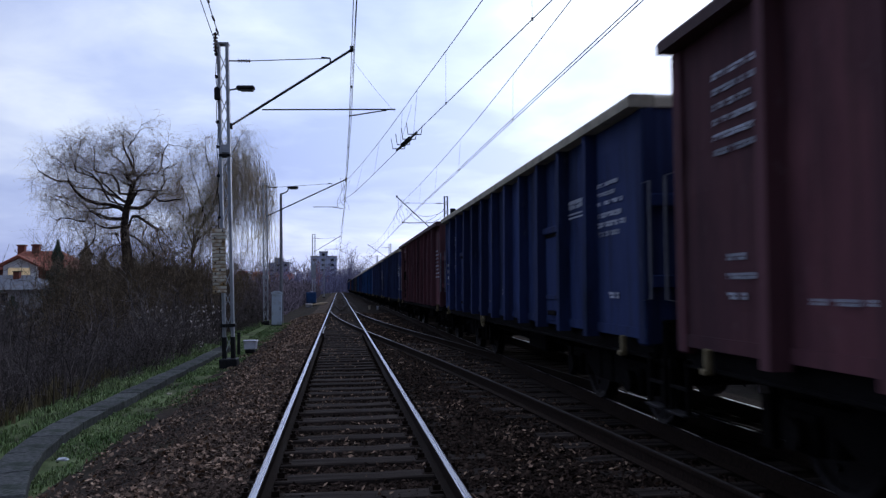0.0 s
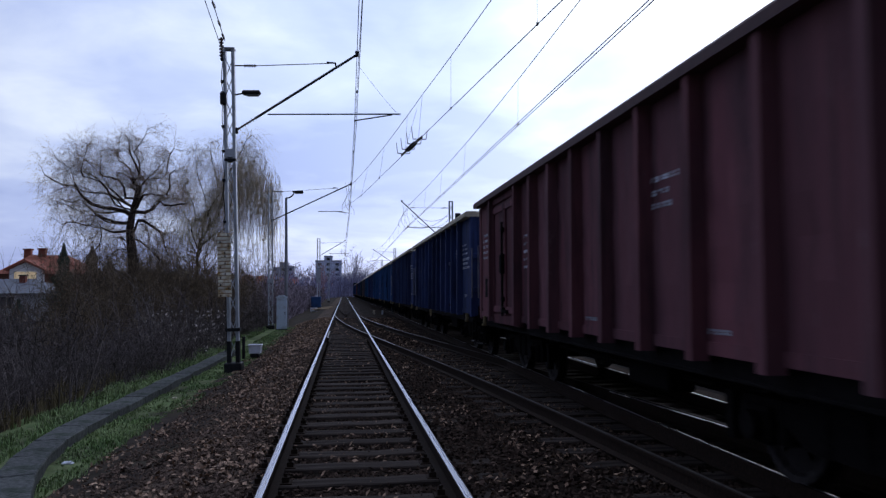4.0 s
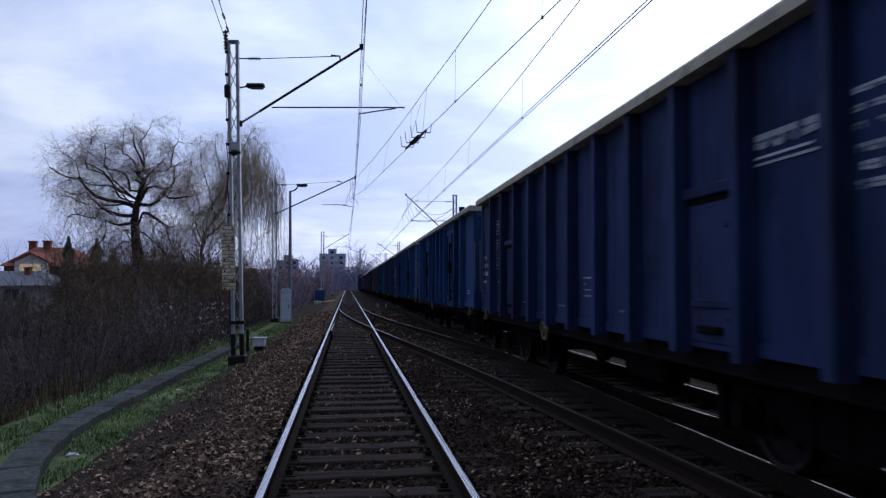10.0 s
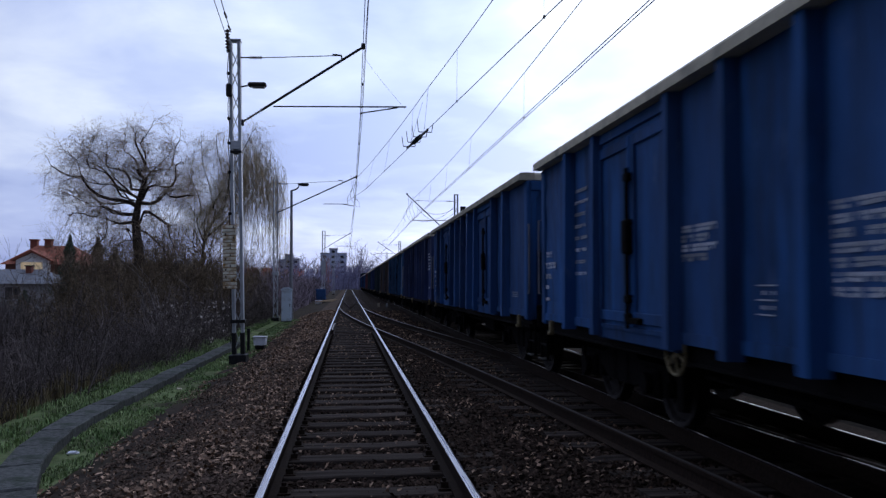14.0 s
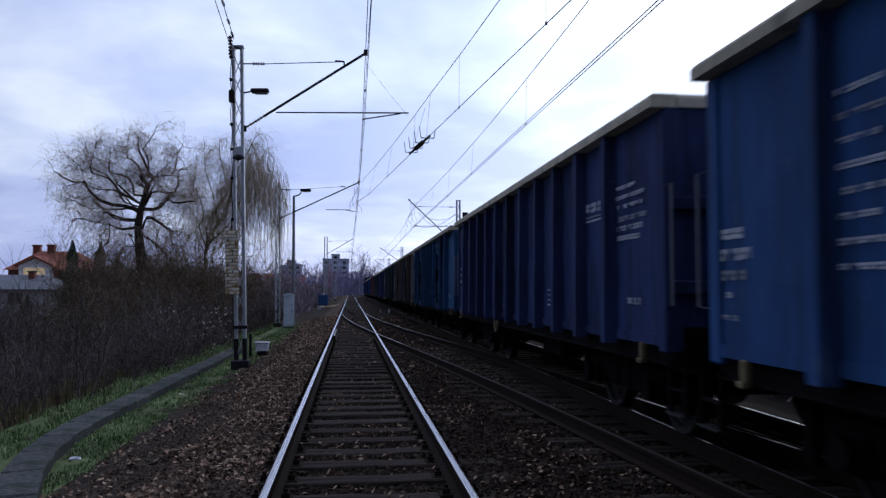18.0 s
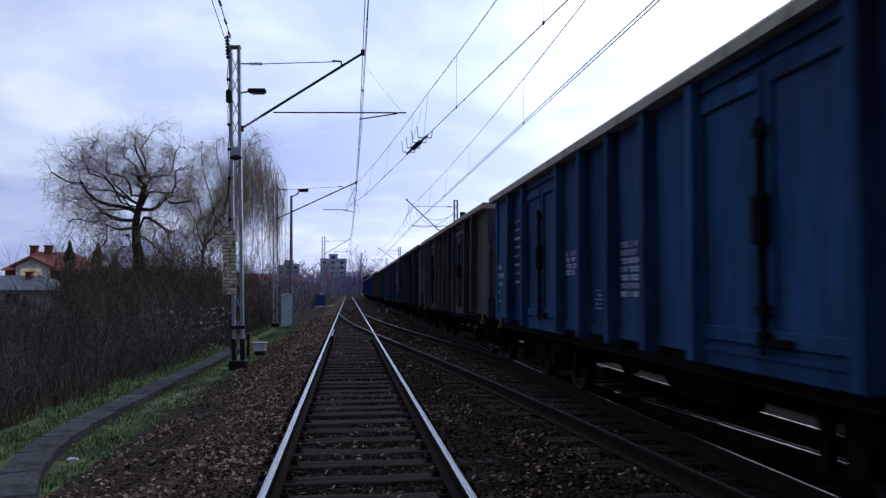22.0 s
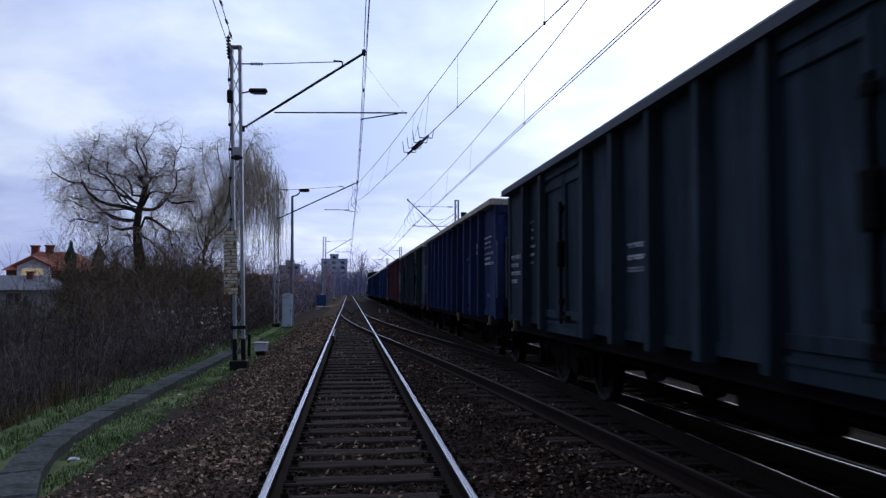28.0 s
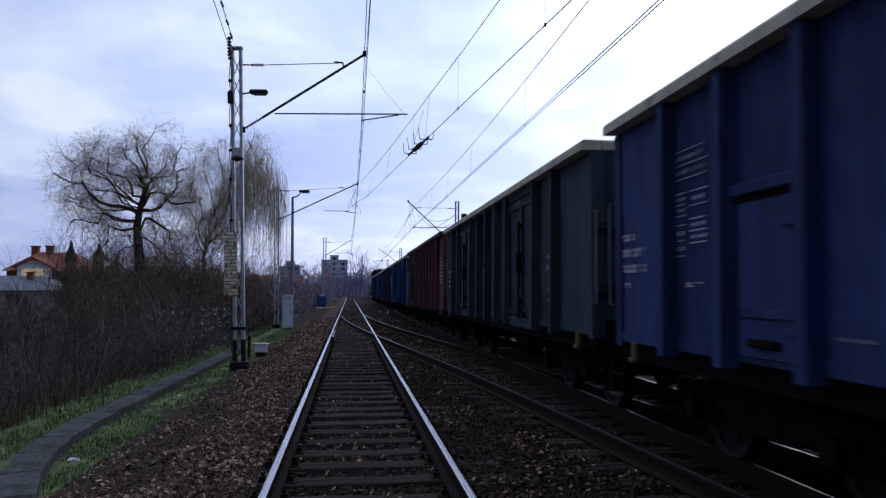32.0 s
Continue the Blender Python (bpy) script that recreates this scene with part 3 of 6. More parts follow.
def grass_field(n, x_of, y_of, h, mat, name, label, lean=0.45):
    r = np.random.default_rng(3)
    vs, fs = [], []
    for i in range(n):
        x, y = x_of(r, 0), y_of(r)
        if not patchy(x, y, -2.95 if y < 16 else -2.7, 0.45):
            continue
        z = ground_z(x, y) - 0.01
        hh = h * r.uniform(0.4, 1.5) * (0.6 + 0.8 * max(0.0, noise.noise(Vector((x * 1.2, y * 1.2, 9))) + 0.4))
        a = r.uniform(0, 6.28)
        c, s = math.cos(a), math.sin(a)
        w = 0.006 * (1 + y / 16)
        b = r.normal(0, lean) * hh
        k = len(vs)
        vs += [(x - s * w, y + c * w, z), (x + s * w, y - c * w, z), (x + s * w * 0.7 + c * b * 0.4, y - c * w * 0.7 + s * b * 0.4, z + hh * 0.6), (x - s * w * 0.7 + c * b * 0.4, y + c * w * 0.7 + s * b * 0.4, z + hh * 0.6), (x + c * b, y + s * b, z + hh)]
        fs += [(k, k + 1, k + 2, k + 3), (k + 3, k + 2, k + 4)]
    return tagged(new(name, quads_mesh(name, vs, fs, mat)), label, "grass", kind="stuff")


def kerb_x(y):
    return -3.75 + 0.012 * max(0.0, y - 12) + 0.045 * max(0.0, 11.2 - y) ** 2


def clump(r, x0, x1):
    return x0 + (x1 - x0) * r.random()


grass_field(30000, lambda r, y: clump(r, -3.55, -2.55), lambda r: 5 + 38 * r.random() ** 1.5, 0.045, MAT["grass"], "grass", "short green grass beside the ballast")
grass_field(26000, lambda r, y: clump(r, -5.1, -3.95), lambda r: 5 + 40 * r.random() ** 1.5, 0.085, MAT["grass"], "grass", "longer green grass beyond the concrete strip")
grass_field(9000, lambda r, y: clump(r, -6.3, -5.0), lambda r: 9 + 32 * r.random() ** 1.3, 0.26, MAT["dry_grass"], "dry_grass", "withered straw-coloured grass at the slope's edge")

# concrete cable-duct covers
duct = thing("cable_duct", pose(0, 0, 0), "weathered grey concrete duct covers set in the grass", "cable duct", kind="structure")
y = 5.2
i = 0
while y < 24.5:
    L_ = 0.98
    x = kerb_x(y + L_ / 2)
    ang = -math.degrees(math.atan((kerb_x(y + L_) - kerb_x(y)) / L_))
    bm = box(B(), -0.19, 0.19, -L_ / 2 + 0.006, L_ / 2 - 0.006, -0.20, 0.0, 0.012)
    for v in bm.verts:
        v.co.z += rng.uniform(-0.006, 0.006)
        v.co.x += rng.uniform(-0.006, 0.006)
    part("slab", bm, MAT["concrete"], duct, m=pose(x, y + L_ / 2, ground_z(x) + 0.13 + rng.uniform(-0.006, 0.006), rng.uniform(-0.25, 0.25), rng.uniform(-0.6, 0.6), ang + rng.uniform(-0.4, 0.4)))
    y += L_
    i += 1

# ---- overhead line ----


def lattice_mast(m, height, label, depth=0.34, width=0.20, base=True, paint_from=0.0, flange=0.045):
    """Two channel legs with zigzag lacing on a block foot. Local z = 0 is the ground."""
    t = thing("catenary_mast", m, label, "mast", "overhead line masts")
    if base:
        part("foundation", box(B(), -depth / 2 - 0.10, depth / 2 + 0.10, -0.25, 0.25, -0.3, 0.24, 0.02), MAT["black"], t, "black-tarred concrete foundation block")
    for s in (-1, 1):
        x = s * depth / 2
        bm = box(B(), x - flange, x + flange, -width / 2, width / 2, 0.22, height, 0.006)
        leg = part("leg", bm, MAT["mast"], t)
        if paint_from:
            part("dark_foot", box(B(), x - 0.048, x + 0.048, -width / 2 - 0.003, width / 2 + 0.003, 0.24, paint_from, 0.004), MAT["black"], leg, "black-painted lower end")
    n = int(height / 0.55)
    dz = (height - 0.45) / n
    up = mesh_from(tube(B(), (-depth / 2, 0, 0), (depth / 2, 0, dz), 0.012, n=5), MAT["mast"], "lacing_bar")
    down = mesh_from(tube(B(), (depth / 2, 0, 0), (-depth / 2, 0, dz), 0.012, n=5), MAT["mast"], "lacing_bar")
    for i in range(n):
        for s, me in ((-1, (up, down)[i % 2]), (1, (down, up)[i % 2])):
            part("lacing_bar", me, None, t, m=Matrix.Translation((0, s * (width / 2 - 0.02), 0.3 + dz * i)))
    part("cap", box(B(), -depth / 2 - 0.05, depth / 2 + 0.05, -width / 2 - 0.01, width / 2 + 0.01, height, height + 0.05, 0.01), MAT["mast"], t)
    return t


def insulator(bm, a, b, n=7, r=0.055):
    a, b = Vector(a), Vector(b)
    for i in range(n):
        p = a.lerp(b, (i + 0.5) / n)
        d = (b - a).normalized() * 0.012
        tube(bm, p - d, p + d, r, r * 0.6, n=10)
    tube(bm, a, b, 0.02, n=6)


def bracket(t, x0, z_low, tip, z_stay, bar_z, bar_from, bar_to, hang, side=1):
    """Sloping tube bracket, stay with insulator, steady bar and steady arm; local to the mast."""
    tx, tz = tip
    s = side
    foot = Vector((s * x0, 0, z_low))
    end = Vector((s * tx, 0, tz))
    d = end - foot
    bm = tube(B(), foot.lerp(end, 0.16), end, 0.032, n=8)
    arm = part("bracket_tube", bm, MAT["dark_steel"], t, "dark sloping bracket tube")
    ins = B()
    insulator(ins, foot, foot.lerp(end, 0.17), 8)
    part("bracket_insulator", ins, MAT["insulator"], arm)
    # stay
    hit = foot.lerp(end, 0.82)
    bm = B()
    tube(bm, (s * (x0 + 0.5), 0, z_stay), hit + Vector((0, 0, 0.12)), 0.011, n=5)
    tube(bm, hit + Vector((-s * 0.22, 0, 0.14)), hit + Vector((0, 0, 0.12)), 0.022, n=5)
    tube(bm, hit + Vector((0, 0, 0.12)), hit, 0.018, n=5)
    st = part("stay_rod", bm, MAT["dark_steel"], t)
    ins = B()
    tube(ins, (s * x0, 0, z_stay), (s * (x0 + 0.25), 0, z_stay), 0.018, n=5)
    insulator(ins, (s * (x0 + 0.22), 0, z_stay), (s * (x0 + 0.52), 0, z_stay), 5, 0.05)
    part("stay_insulator", ins, MAT["insulator"], st)
    # steady bar
    bm = tube(B(), (s * bar_from, 0, bar_z), (s * bar_to, 0, bar_z), 0.018, n=6)
    bar = part("steady_bar", bm, MAT["dark_steel"], t)
    bm = B()
    tube(bm, (s * (bar_to - 0.22), 0, bar_z - 0.02), (s * hang[0], 0, hang[1] + 0.03), 0.016, n=6)
    tube(bm, (s * hang[0], 0, hang[1] + 0.04), (s * hang[0], 0, hang[1]), 0.02, n=6)
    part("steady_arm", bm, MAT["dark_steel"], bar)
    part("clamp", box(B(), s * tx - 0.05, s * tx + 0.05, -0.06, 0.06, tz - 0.05, tz + 0.08, 0.01), MAT["dark_steel"], arm)
    part("bracket_hinge", box(B(), s * x0 - 0.06, s * x0 + 0.06, -0.05, 0.05, z_low - 0.07, z_low + 0.07, 0.01), MAT["dark_steel"], arm)


# first mast on the embankment, with lamp, notice board and cable
M1 = pose(-2.73, 19.0, -0.42, 0, -1.45, 0)
mast = lattice_mast(M1, 7.80, "pale grey lattice catenary mast leaning slightly outward beside the track", 0.20, 0.2, True, paint_from=0.75, flange=0.035)
part("cross_plate", box(B(), -0.17, 0.17, -0.115, 0.115, 0.98, 1.06, 0.006), MAT["black"], mast)
part("cross_plate", box(B(), -0.135, 0.135, -0.112, 0.112, 5.06, 5.13, 0.006), MAT["black"], mast)
part("gusset", box(B(), -0.12, 0.12, -0.106, 0.106, 5.16, 5.36, 0.006), MAT["mast"], mast)
bracket(mast, 0.13, 5.82, (2.95 + 0.16, 7.72), 7.42, 6.22, 0.90, 4.15, (2.86 + 0.15, 6.03))
bm = B()
tube(bm, (0.14, 0, 6.70), (0.34, 0, 6.74), 0.02, n=6)
la = part("lamp_arm", bm, MAT["dark_steel"], mast)
bm = box(B(), 0.30, 0.74, -0.11, 0.11, 6.70, 6.80, 0.035)
lh = part("lamp_head", bm, MAT["dark_steel"], la, "dark street-lamp head")
part("lamp_bowl", box(B(), 0.40, 0.70, -0.08, 0.08, 6.675, 6.705, 0.01), MAT["lamp_glass"], lh)
# feeder cable down the mast with fittings
st = Strands()
pts = [Vector((-0.15 + 0.02 * math.sin(i * 1.7), -0.12, 7.75 - i * 0.25)) for i in range(30)]
st.add(pts, 0.010, 0.010, 5)
part("down_cable", st.mesh("down_cable", MAT["black"]), None, mast, "black cable running down the leg")
for z in (7.55, 7.0, 6.72, 6.5, 5.9, 5.3, 4.6, 3.6):
    part("cable_clamp", box(B(), -0.185, -0.105, -0.14, -0.02, z - 0.03, z + 0.03, 0.008), MAT["black"], mast)
bm = box(B(), -0.20, -0.06, -0.2, -0.1, 6.42, 6.72, 0.02)
part("ballast_gear_box", bm, MAT["black"], mast, "dark switch box on the mast")
bm = B()
insulator(bm, (-0.16, -0.05, 7.62), (-0.10, -0.5, 7.95), 6, 0.06)
part("feeder_insulator", bm, MAT["insulator"], mast)
# notice board: cream strips with unreadable lines
SX = -0.30
board = part("notice_board", box(B(), SX - 0.01, SX + 0.29, -0.178, -0.165, 1.80, 3.33, 0.004), MAT["sign_rust"], mast, "tall notice board of cream strips stained with rust")
r = random.Random(4)
for i in range(18):
    z = 1.81 + 0.0845 * i
    part("strip", box(B(), SX - 0.02 + r.uniform(0, 0.012), SX + 0.30 - r.uniform(0, 0.012), -0.192, -0.178, z, z + 0.068, 0.004), MAT["sign_cream"], board, m=Matrix.Translation((0, r.uniform(-0.004, 0.0), 0)))
    if i % 3 != 1:
        u = r.choice((0.05, 0.16, 0.24))
        part("bolt", box(B(), SX + u - 0.014, SX + u + 0.014, -0.204, -0.1925, z + 0.004, z + 0.050, 0.003), MAT["black"], board)

# second mast, further on
mast2 = lattice_mast(pose(-3.90, 41, -0.45, 0, -0.4, 0), 7.40, "slim pale lattice mast with a sloping bracket", 0.20, 0.12, True, flange=0.028)
bracket(mast2, 0.10, 5.70, (4.20, 7.64), 7.21, 6.17, 2.46, 3.73, (4.04, 6.05))
part("cross_plate", box(B(), -0.16, 0.16, -0.09, 0.09, 2.4, 2.62, 0.006), MAT["mast"], mast2)
# third mast
mast3 = lattice_mast(pose(-2.95, 88, -0.45), 7.95, "distant grey mast with signal-white lower part", 0.3, 0.2, True)
bracket(mast3, 0.13, 6.05, (2.95, 7.75), 7.5, 6.3, 1.2, 3.4, (3.0, 6.05))
part("pale_board", box(B(), -0.24, 0.24, -0.16, -0.12, 3.0, 4.6, 0.01), MAT["mast"], mast3, "pale grey board")
# masts on the train's side
mast4 = lattice_mast(pose(6.70, 49, -0.6), 7.85, "grey lattice mast beyond the goods train with tensioning gear", 0.2, 0.16, True)
bracket(mast4, 0.10, 5.0, (3.16, 7.85), 7.45, 6.2, 0.55, 2.85, (2.80, 6.2), side=-1)
bm = box(B(), 0.28, 0.62, -0.12, 0.12, 6.78, 7.12, 0.03)
part("switch_box", bm, MAT["black"], mast4, "dark switch box")
st = Strands()
for sag, z0, z1, x1 in ((0.35, 7.0, 6.9, -2.3), (0.75, 6.75, 7.1, -2.6), (0.5, 7.1, 6.3, -2.9)):
    pts = [Vector((-0.1 + (x1 + 0.1) * u / 8, 0.0, z0 + (z1 - z0) * u / 8 - sag * 4 * (u / 8) * (1 - u / 8))) for u in range(9)]
    st.add(pts, 0.015, 0.015, 4)
part("jumper_cables", st.mesh("jumpers", MAT["wire"]), None, mast4, "slack dark jumper cables")
for yy, xx in ((104, 6.7), (140, 6.7)):
    mm = lattice_mast(pose(xx, yy, -0.6), 7.9, "distant grey mast beyond the train", 0.25, 0.18, True)
    bracket(mm, 0.12, 5.9, (2.9, 7.8), 7.45, 6.3, 0.9, 3.3, (2.6, 6.2), side=-1)
for yy, xx in ((150, -3.0),):
    mm = lattice_mast(pose(xx, yy, -0.45), 7.9, "distant grey mast at the track's far end", 0.25, 0.18, True)
    bracket(mm, 0.12, 5.9, (3.0, 7.7), 7.4, 6.2, 1.0, 3.6, (3.0, 6.05))

# ---- wires ----


def span(st, a, b, sag, r, n=14, sides=4):
    a, b = Vector(a), Vector(b)
    pts = []
    for i in range(n + 1):
        u = i / n
        p = a.lerp(b, u)
        p.z -= sag * 4 * u * (1 - u)
        pts.append(p)
    st.add(pts, r, r, sides)
    return pts


def wire_line(name, label, contact, messenger, sag, twin=0.0, step=6.0, r=0.0084):
    """Contact wire and messenger through the given supports, joined by droppers."""
    t = thing(name, pose(0, 0, 0), label, "overhead wire")
    st, sm = Strands(), Strands()
    for off in ((-twin, twin) if twin else (0.0,)):
        st = Strands()
        st.add([Vector((c[0] + off, c[1], c[2])) for c in contact], r, r, 4)
        part("contact_wire", st.mesh("contact", MAT["wire"]), None, t)
    line = []
    for a, b, s in zip(messenger, messenger[1:], sag):
        line += span(Strands(), a, b, s, r)[1 if line else 0:]
    sm.add(line, r, r, 4)
    for (a, b, s) in zip(messenger, messenger[1:], sag):
        n = max(1, int((b[1] - a[1]) / step))
        for i in range(n):
            u = (i + 0.5) / n
            y = a[1] + (b[1] - a[1]) * u
            top = Vector(a).lerp(Vector(b), u)
            top.z -= s * 4 * u * (1 - u)
            for c, d in zip(contact, contact[1:]):
                if c[1] <= y <= d[1]:
                    w = (y - c[1]) / (d[1] - c[1])
                    low = Vector(c).lerp(Vector(d), w)
                    sd = Strands()
                    sd.add([low, top], 0.004, 0.004, 3)
                    p = low + Vector((0, 0, 0.03))
                    sd.add([low - Vector((0, 0, 0.02)), p], 0.022, 0.022, 4)
                    part("dropper", sd.mesh("dropper", MAT["wire"]), None, t)
                    break
    part("messenger_wire", sm.mesh("messenger", MAT["wire"]), None, t)
    return t


wire_line("overhead_line", "overhead wires above the near track", [(-0.15, -32, 5.6), (0.14, 19, 5.6), (0.14, 41, 5.6), (0.02, 88, 5.6), (0.1, 150, 5.6), (0, 240, 5.6)],
          [(0.0, -32, 7.3), (0.22, 19, 7.3), (0.28, 41, 7.2), (-0.1, 88, 7.25), (0, 150, 7.25), (0, 240, 7.2)], [0.75, 0.1, 0.6, 0.8, 1.0], twin=0.025)
wire_line("overhead_line", "twin overhead wires above the train", [(4.3, -20, 5.6), (4.19, 11, 5.6), (3.88, 49, 5.6), (4.1, 104, 5.6), (4.09, 160, 5.6), (4.09, 240, 5.6)],
          [(4.15, -14, 7.5), (4.15, 13.4, 6.80), (4.15, 23.6, 6.70), (4.03, 49, 7.07), (4.0, 104, 7.2), (4.1, 160, 7.2), (4.1, 240, 7.2)], [0.12, 0.02, 0.10, 0.7, 0.7, 1.0], twin=0.035)
cross_wire = wire_line("overhead_line", "slanting overhead wires above the crossover", [(4.7, -6, 5.62), (2.95, 10.45, 5.62), (0.6, 33.2, 5.62), (-0.2, 41, 5.9)],
          [(4.6, -6, 7.35), (2.59, 14.0, 6.93), (1.95, 20.2, 6.75), (0.29, 41, 7.2)], [0.1, 0.02, 0.14], twin=0.0, step=4.5)
bm = B()
a, b = Vector((1.95, 20.6, 5.66)), Vector((1.62, 23.4, 5.66))
tube(bm, a, b, 0.035, n=6)
for u in (0.1, 0.35, 0.65, 0.9):
    p = a.lerp(b, u)
    tube(bm, p + Vector((-0.18, 0, 0)), p + Vector((0.18, 0, 0)), 0.014, n=5)
    tube(bm, p + Vector((-0.18, 0, 0)), p + Vector((-0.22, 0, 0.32)), 0.010, n=5)
    tube(bm, p + Vector((0.18, 0, 0)), p + Vector((0.22, 0, 0.25)), 0.010, n=5)
insulator(bm, a.lerp(b, 0.3), a.lerp(b, 0.7), 6, 0.07)
part("section_insulator", bm, MAT["black"], cross_wire, "dark section insulator with horn arms")
st = Strands()
for u in (0.15, 0.85):
    p = a.lerp(b, u)
    st.add([p, Vector((1.95, 22.0 if u > 0.5 else 20.4, 6.75))], 0.005, 0.005, 3)
part("support_wires", st.mesh("support", MAT["wire"]), None, cross_wire)
# feeder lines along the masts, and slack wires
feeder = thing("feeder_line", pose(0, 0, 0), "black feeder wires running along the mast tops", "overhead wire")
for a_, b_, sg, rr in (((-3.04, 19, 7.25), (-2.1, 5.0, 6.6), 0.05, 0.009), ((-3.02, 19, 7.6), (-1.95, 5.0, 6.6), 0.05, 0.011), ((0.22, 19, 7.1), (1.24, 19.05, 5.86), 0.04, 0.004)):
    st = Strands()
    span(st, a_, b_, sg, rr)
    part("feeder_wire", st.mesh("feeder", MAT["wire"]), None, feeder)
bm = B()
for u in (0.02, 0.10, 0.2, 0.33):
    p = Vector((-3.02, 19, 7.6)).lerp(Vector((-1.95, 5.0, 6.6)), u)
    insulator(bm, p, p + Vector((-0.01, -0.22, 0.03)), 4, 0.028)
part("feeder_insulator", bm, MAT["insulator"], feeder)
for y0, x0, n in ((40, 0.1, 3), (49, 3.7, 4)):
    for j in range(n):
        st = Strands()
        x = x0 - 0.15 + 0.12 * j
        st.add([Vector((x + 0.25 * math.sin(i * 0.9 + j) * (i / 7), y0 - 1.0 + 0.3 * i, 7.0 - 0.2 * i)) for i in range(8)], 0.010, 0.010, 3)
        part("slack_jumper", st.mesh("slack", MAT["wire"]), None, feeder, "slack hanging jumper wire")

# ---- trackside equipment ----


def street_lamp(m):
    t = thing("street_lamp", m, "tall grey concrete lamp post with one curved arm", "lamp post")
    part("post", tube(B(), (0, 0, 0), (0, 0, 7.0), 0.11, 0.065, 10), MAT["post_grey"], t)
    st = Strands()
    pts = [Vector((0.0 + 0.40 * math.sin(u * 1.57), 0, 7.0 + 0.30 * (1 - math.cos(u * 1.57)))) for u in [i / 6 for i in range(7)]]
    st.add(pts, 0.04, 0.035, 6)
    arm = part("arm", st.mesh("arm", MAT["dark_steel"]), None, t)
    h = part("lamp_head", box(B(), 0.34, 0.92, -0.13, 0.13, 7.27, 7.39, 0.04), MAT["dark_steel"], arm, "dark lamp head")
    part("lamp_bowl", box(B(), 0.45, 0.88, -0.10, 0.10, 7.235, 7.275, 0.01), MAT["lamp_glass"], h)
    return t


street_lamp(pose(-3.17, 42.0, -0.45, 0, -0.4, 0))


def relay_cabinet(m):
    t = thing("relay_cabinet", m, "tall pale blue-grey trackside cabinet with a rounded cap", "cabinet")
    part("body", box(B(), -0.25, 0.25, -0.2, 0.2, 0.08, 1.62, 0.015), MAT["cabinet"], t)
    part("plinth", box(B(), -0.27, 0.27, -0.22, 0.22, -0.1, 0.08, 0.01), MAT["concrete"], t)
    cap = B()
    prism(cap, [(-0.29, 1.62), (0.29, 1.62), (0.29, 1.68), (0.14, 1.77), (-0.14, 1.77), (-0.29, 1.68)], "y", -0.24, 0.24)
    part("cap", cap, MAT["cabinet"], t)
    d = part("door", box(B(), -0.22, 0.22, -0.212, -0.2, 0.14, 1.56, 0.004), MAT["cabinet"], t)
    part("door_handle", box(B(), 0.15, 0.18, -0.235, -0.212, 0.8, 0.95, 0.005), MAT["dark_steel"], d)
    part("door", box(B(), 0.25, 0.262, -0.17, 0.17, 0.14, 1.56, 0.004), MAT["cabinet"], t)
    return t


relay_cabinet(pose(-3.26, 39.9, -0.43, 0, 0, 4))


def point_box(m):
    t = thing("track_connection_box", m, "small white metal connection box on a short post", "junction box")
    part("post", tube(B(), (0, 0, -0.1), (0, 0, 0.15), 0.05, n=8), MAT["black"], t)
    part("lower_body", box(B(), -0.13, 0.13, -0.10, 0.10, 0.08, 0.20, 0.03), MAT["black"], t, "black lower housing")
    bm = B()
    prism(bm, [(-0.15, 0.20), (0.15, 0.20), (0.17, 0.40), (-0.17, 0.40)], "y", -0.12, 0.12)
    part("body", bm, MAT["white_metal"], t)
    part("lid", box(B(), -0.19, 0.19, -0.14, 0.14, 0.40, 0.45, 0.02), MAT["white_metal"], t, "white lid with rounded edges")
    st = Strands()
    st.add([Vector((0.05, 0, 0.1)), Vector((0.6, 0.1, 0.03)), Vector((1.3, 0.2, 0.08)), Vector((1.8, 0.25, 0.12))], 0.02, 0.02, 5)
    part("cable", st.mesh("cable", MAT["black"]), None, t)
    return t


point_box(pose(-2.60, 22.3, -0.42, 0, 0, -8))
post = thing("low_post", pose(-2.95, 22.5, -0.43), "short dark wooden marker post beside the box", "post")
part("stake", box(B(), -0.04, 0.04, -0.04, 0.04, -0.1, 0.62, 0.01), MAT["black"], post)
part("stake_cap", box(B(), -0.05, 0.05, -0.05, 0.05, 0.62, 0.66, 0.01), MAT["black"], post)

bin_ = thing("blue_container", pose(-3.07, 84, -0.42), "dark blue steel container on a low plinth beside the track", "container")
part("plinth", box(B(), -0.5, 0.5, -0.5, 0.5, -0.05, 0.3, 0.02), MAT["concrete"], bin_)
part("body", box(B(), -0.52, 0.52, -0.55, 0.55, 0.3, 1.36, 0.04), MAT["blue_bin"], bin_)
part("lid", box(B(), -0.57, 0.57, -0.6, 0.6, 1.36, 1.45, 0.03), MAT["blue_bin"], bin_)
part("white_vent", tube(B(), (0.05, 0, 1.45), (0.05, 0, 1.58), 0.14, n=10), MAT["white_metal"], bin_, "white round vent")
for j in range(4):
    pl = thing("plank", pose(-2.45 + 0.22 * j, 77 + j * 1.6, -0.20 + 0.03 * j, 0, 0, -35 + 6 * j), "pale sawn planks lying by the track", "plank", "loose planks")
    part("board", box(B(), -0.12, 0.12, -1.3, 1.3, 0.0, 0.08, 0.01), MAT["wood_pale"], pl)
    part("end_mark", box(B(), -0.121, 0.121, -1.303, -1.2, -0.001, 0.081), MAT["wood_pale"], pl)
wb = thing("white_crate", pose(-3.05, 77, -0.40), "small white box lying beside the planks", "box")
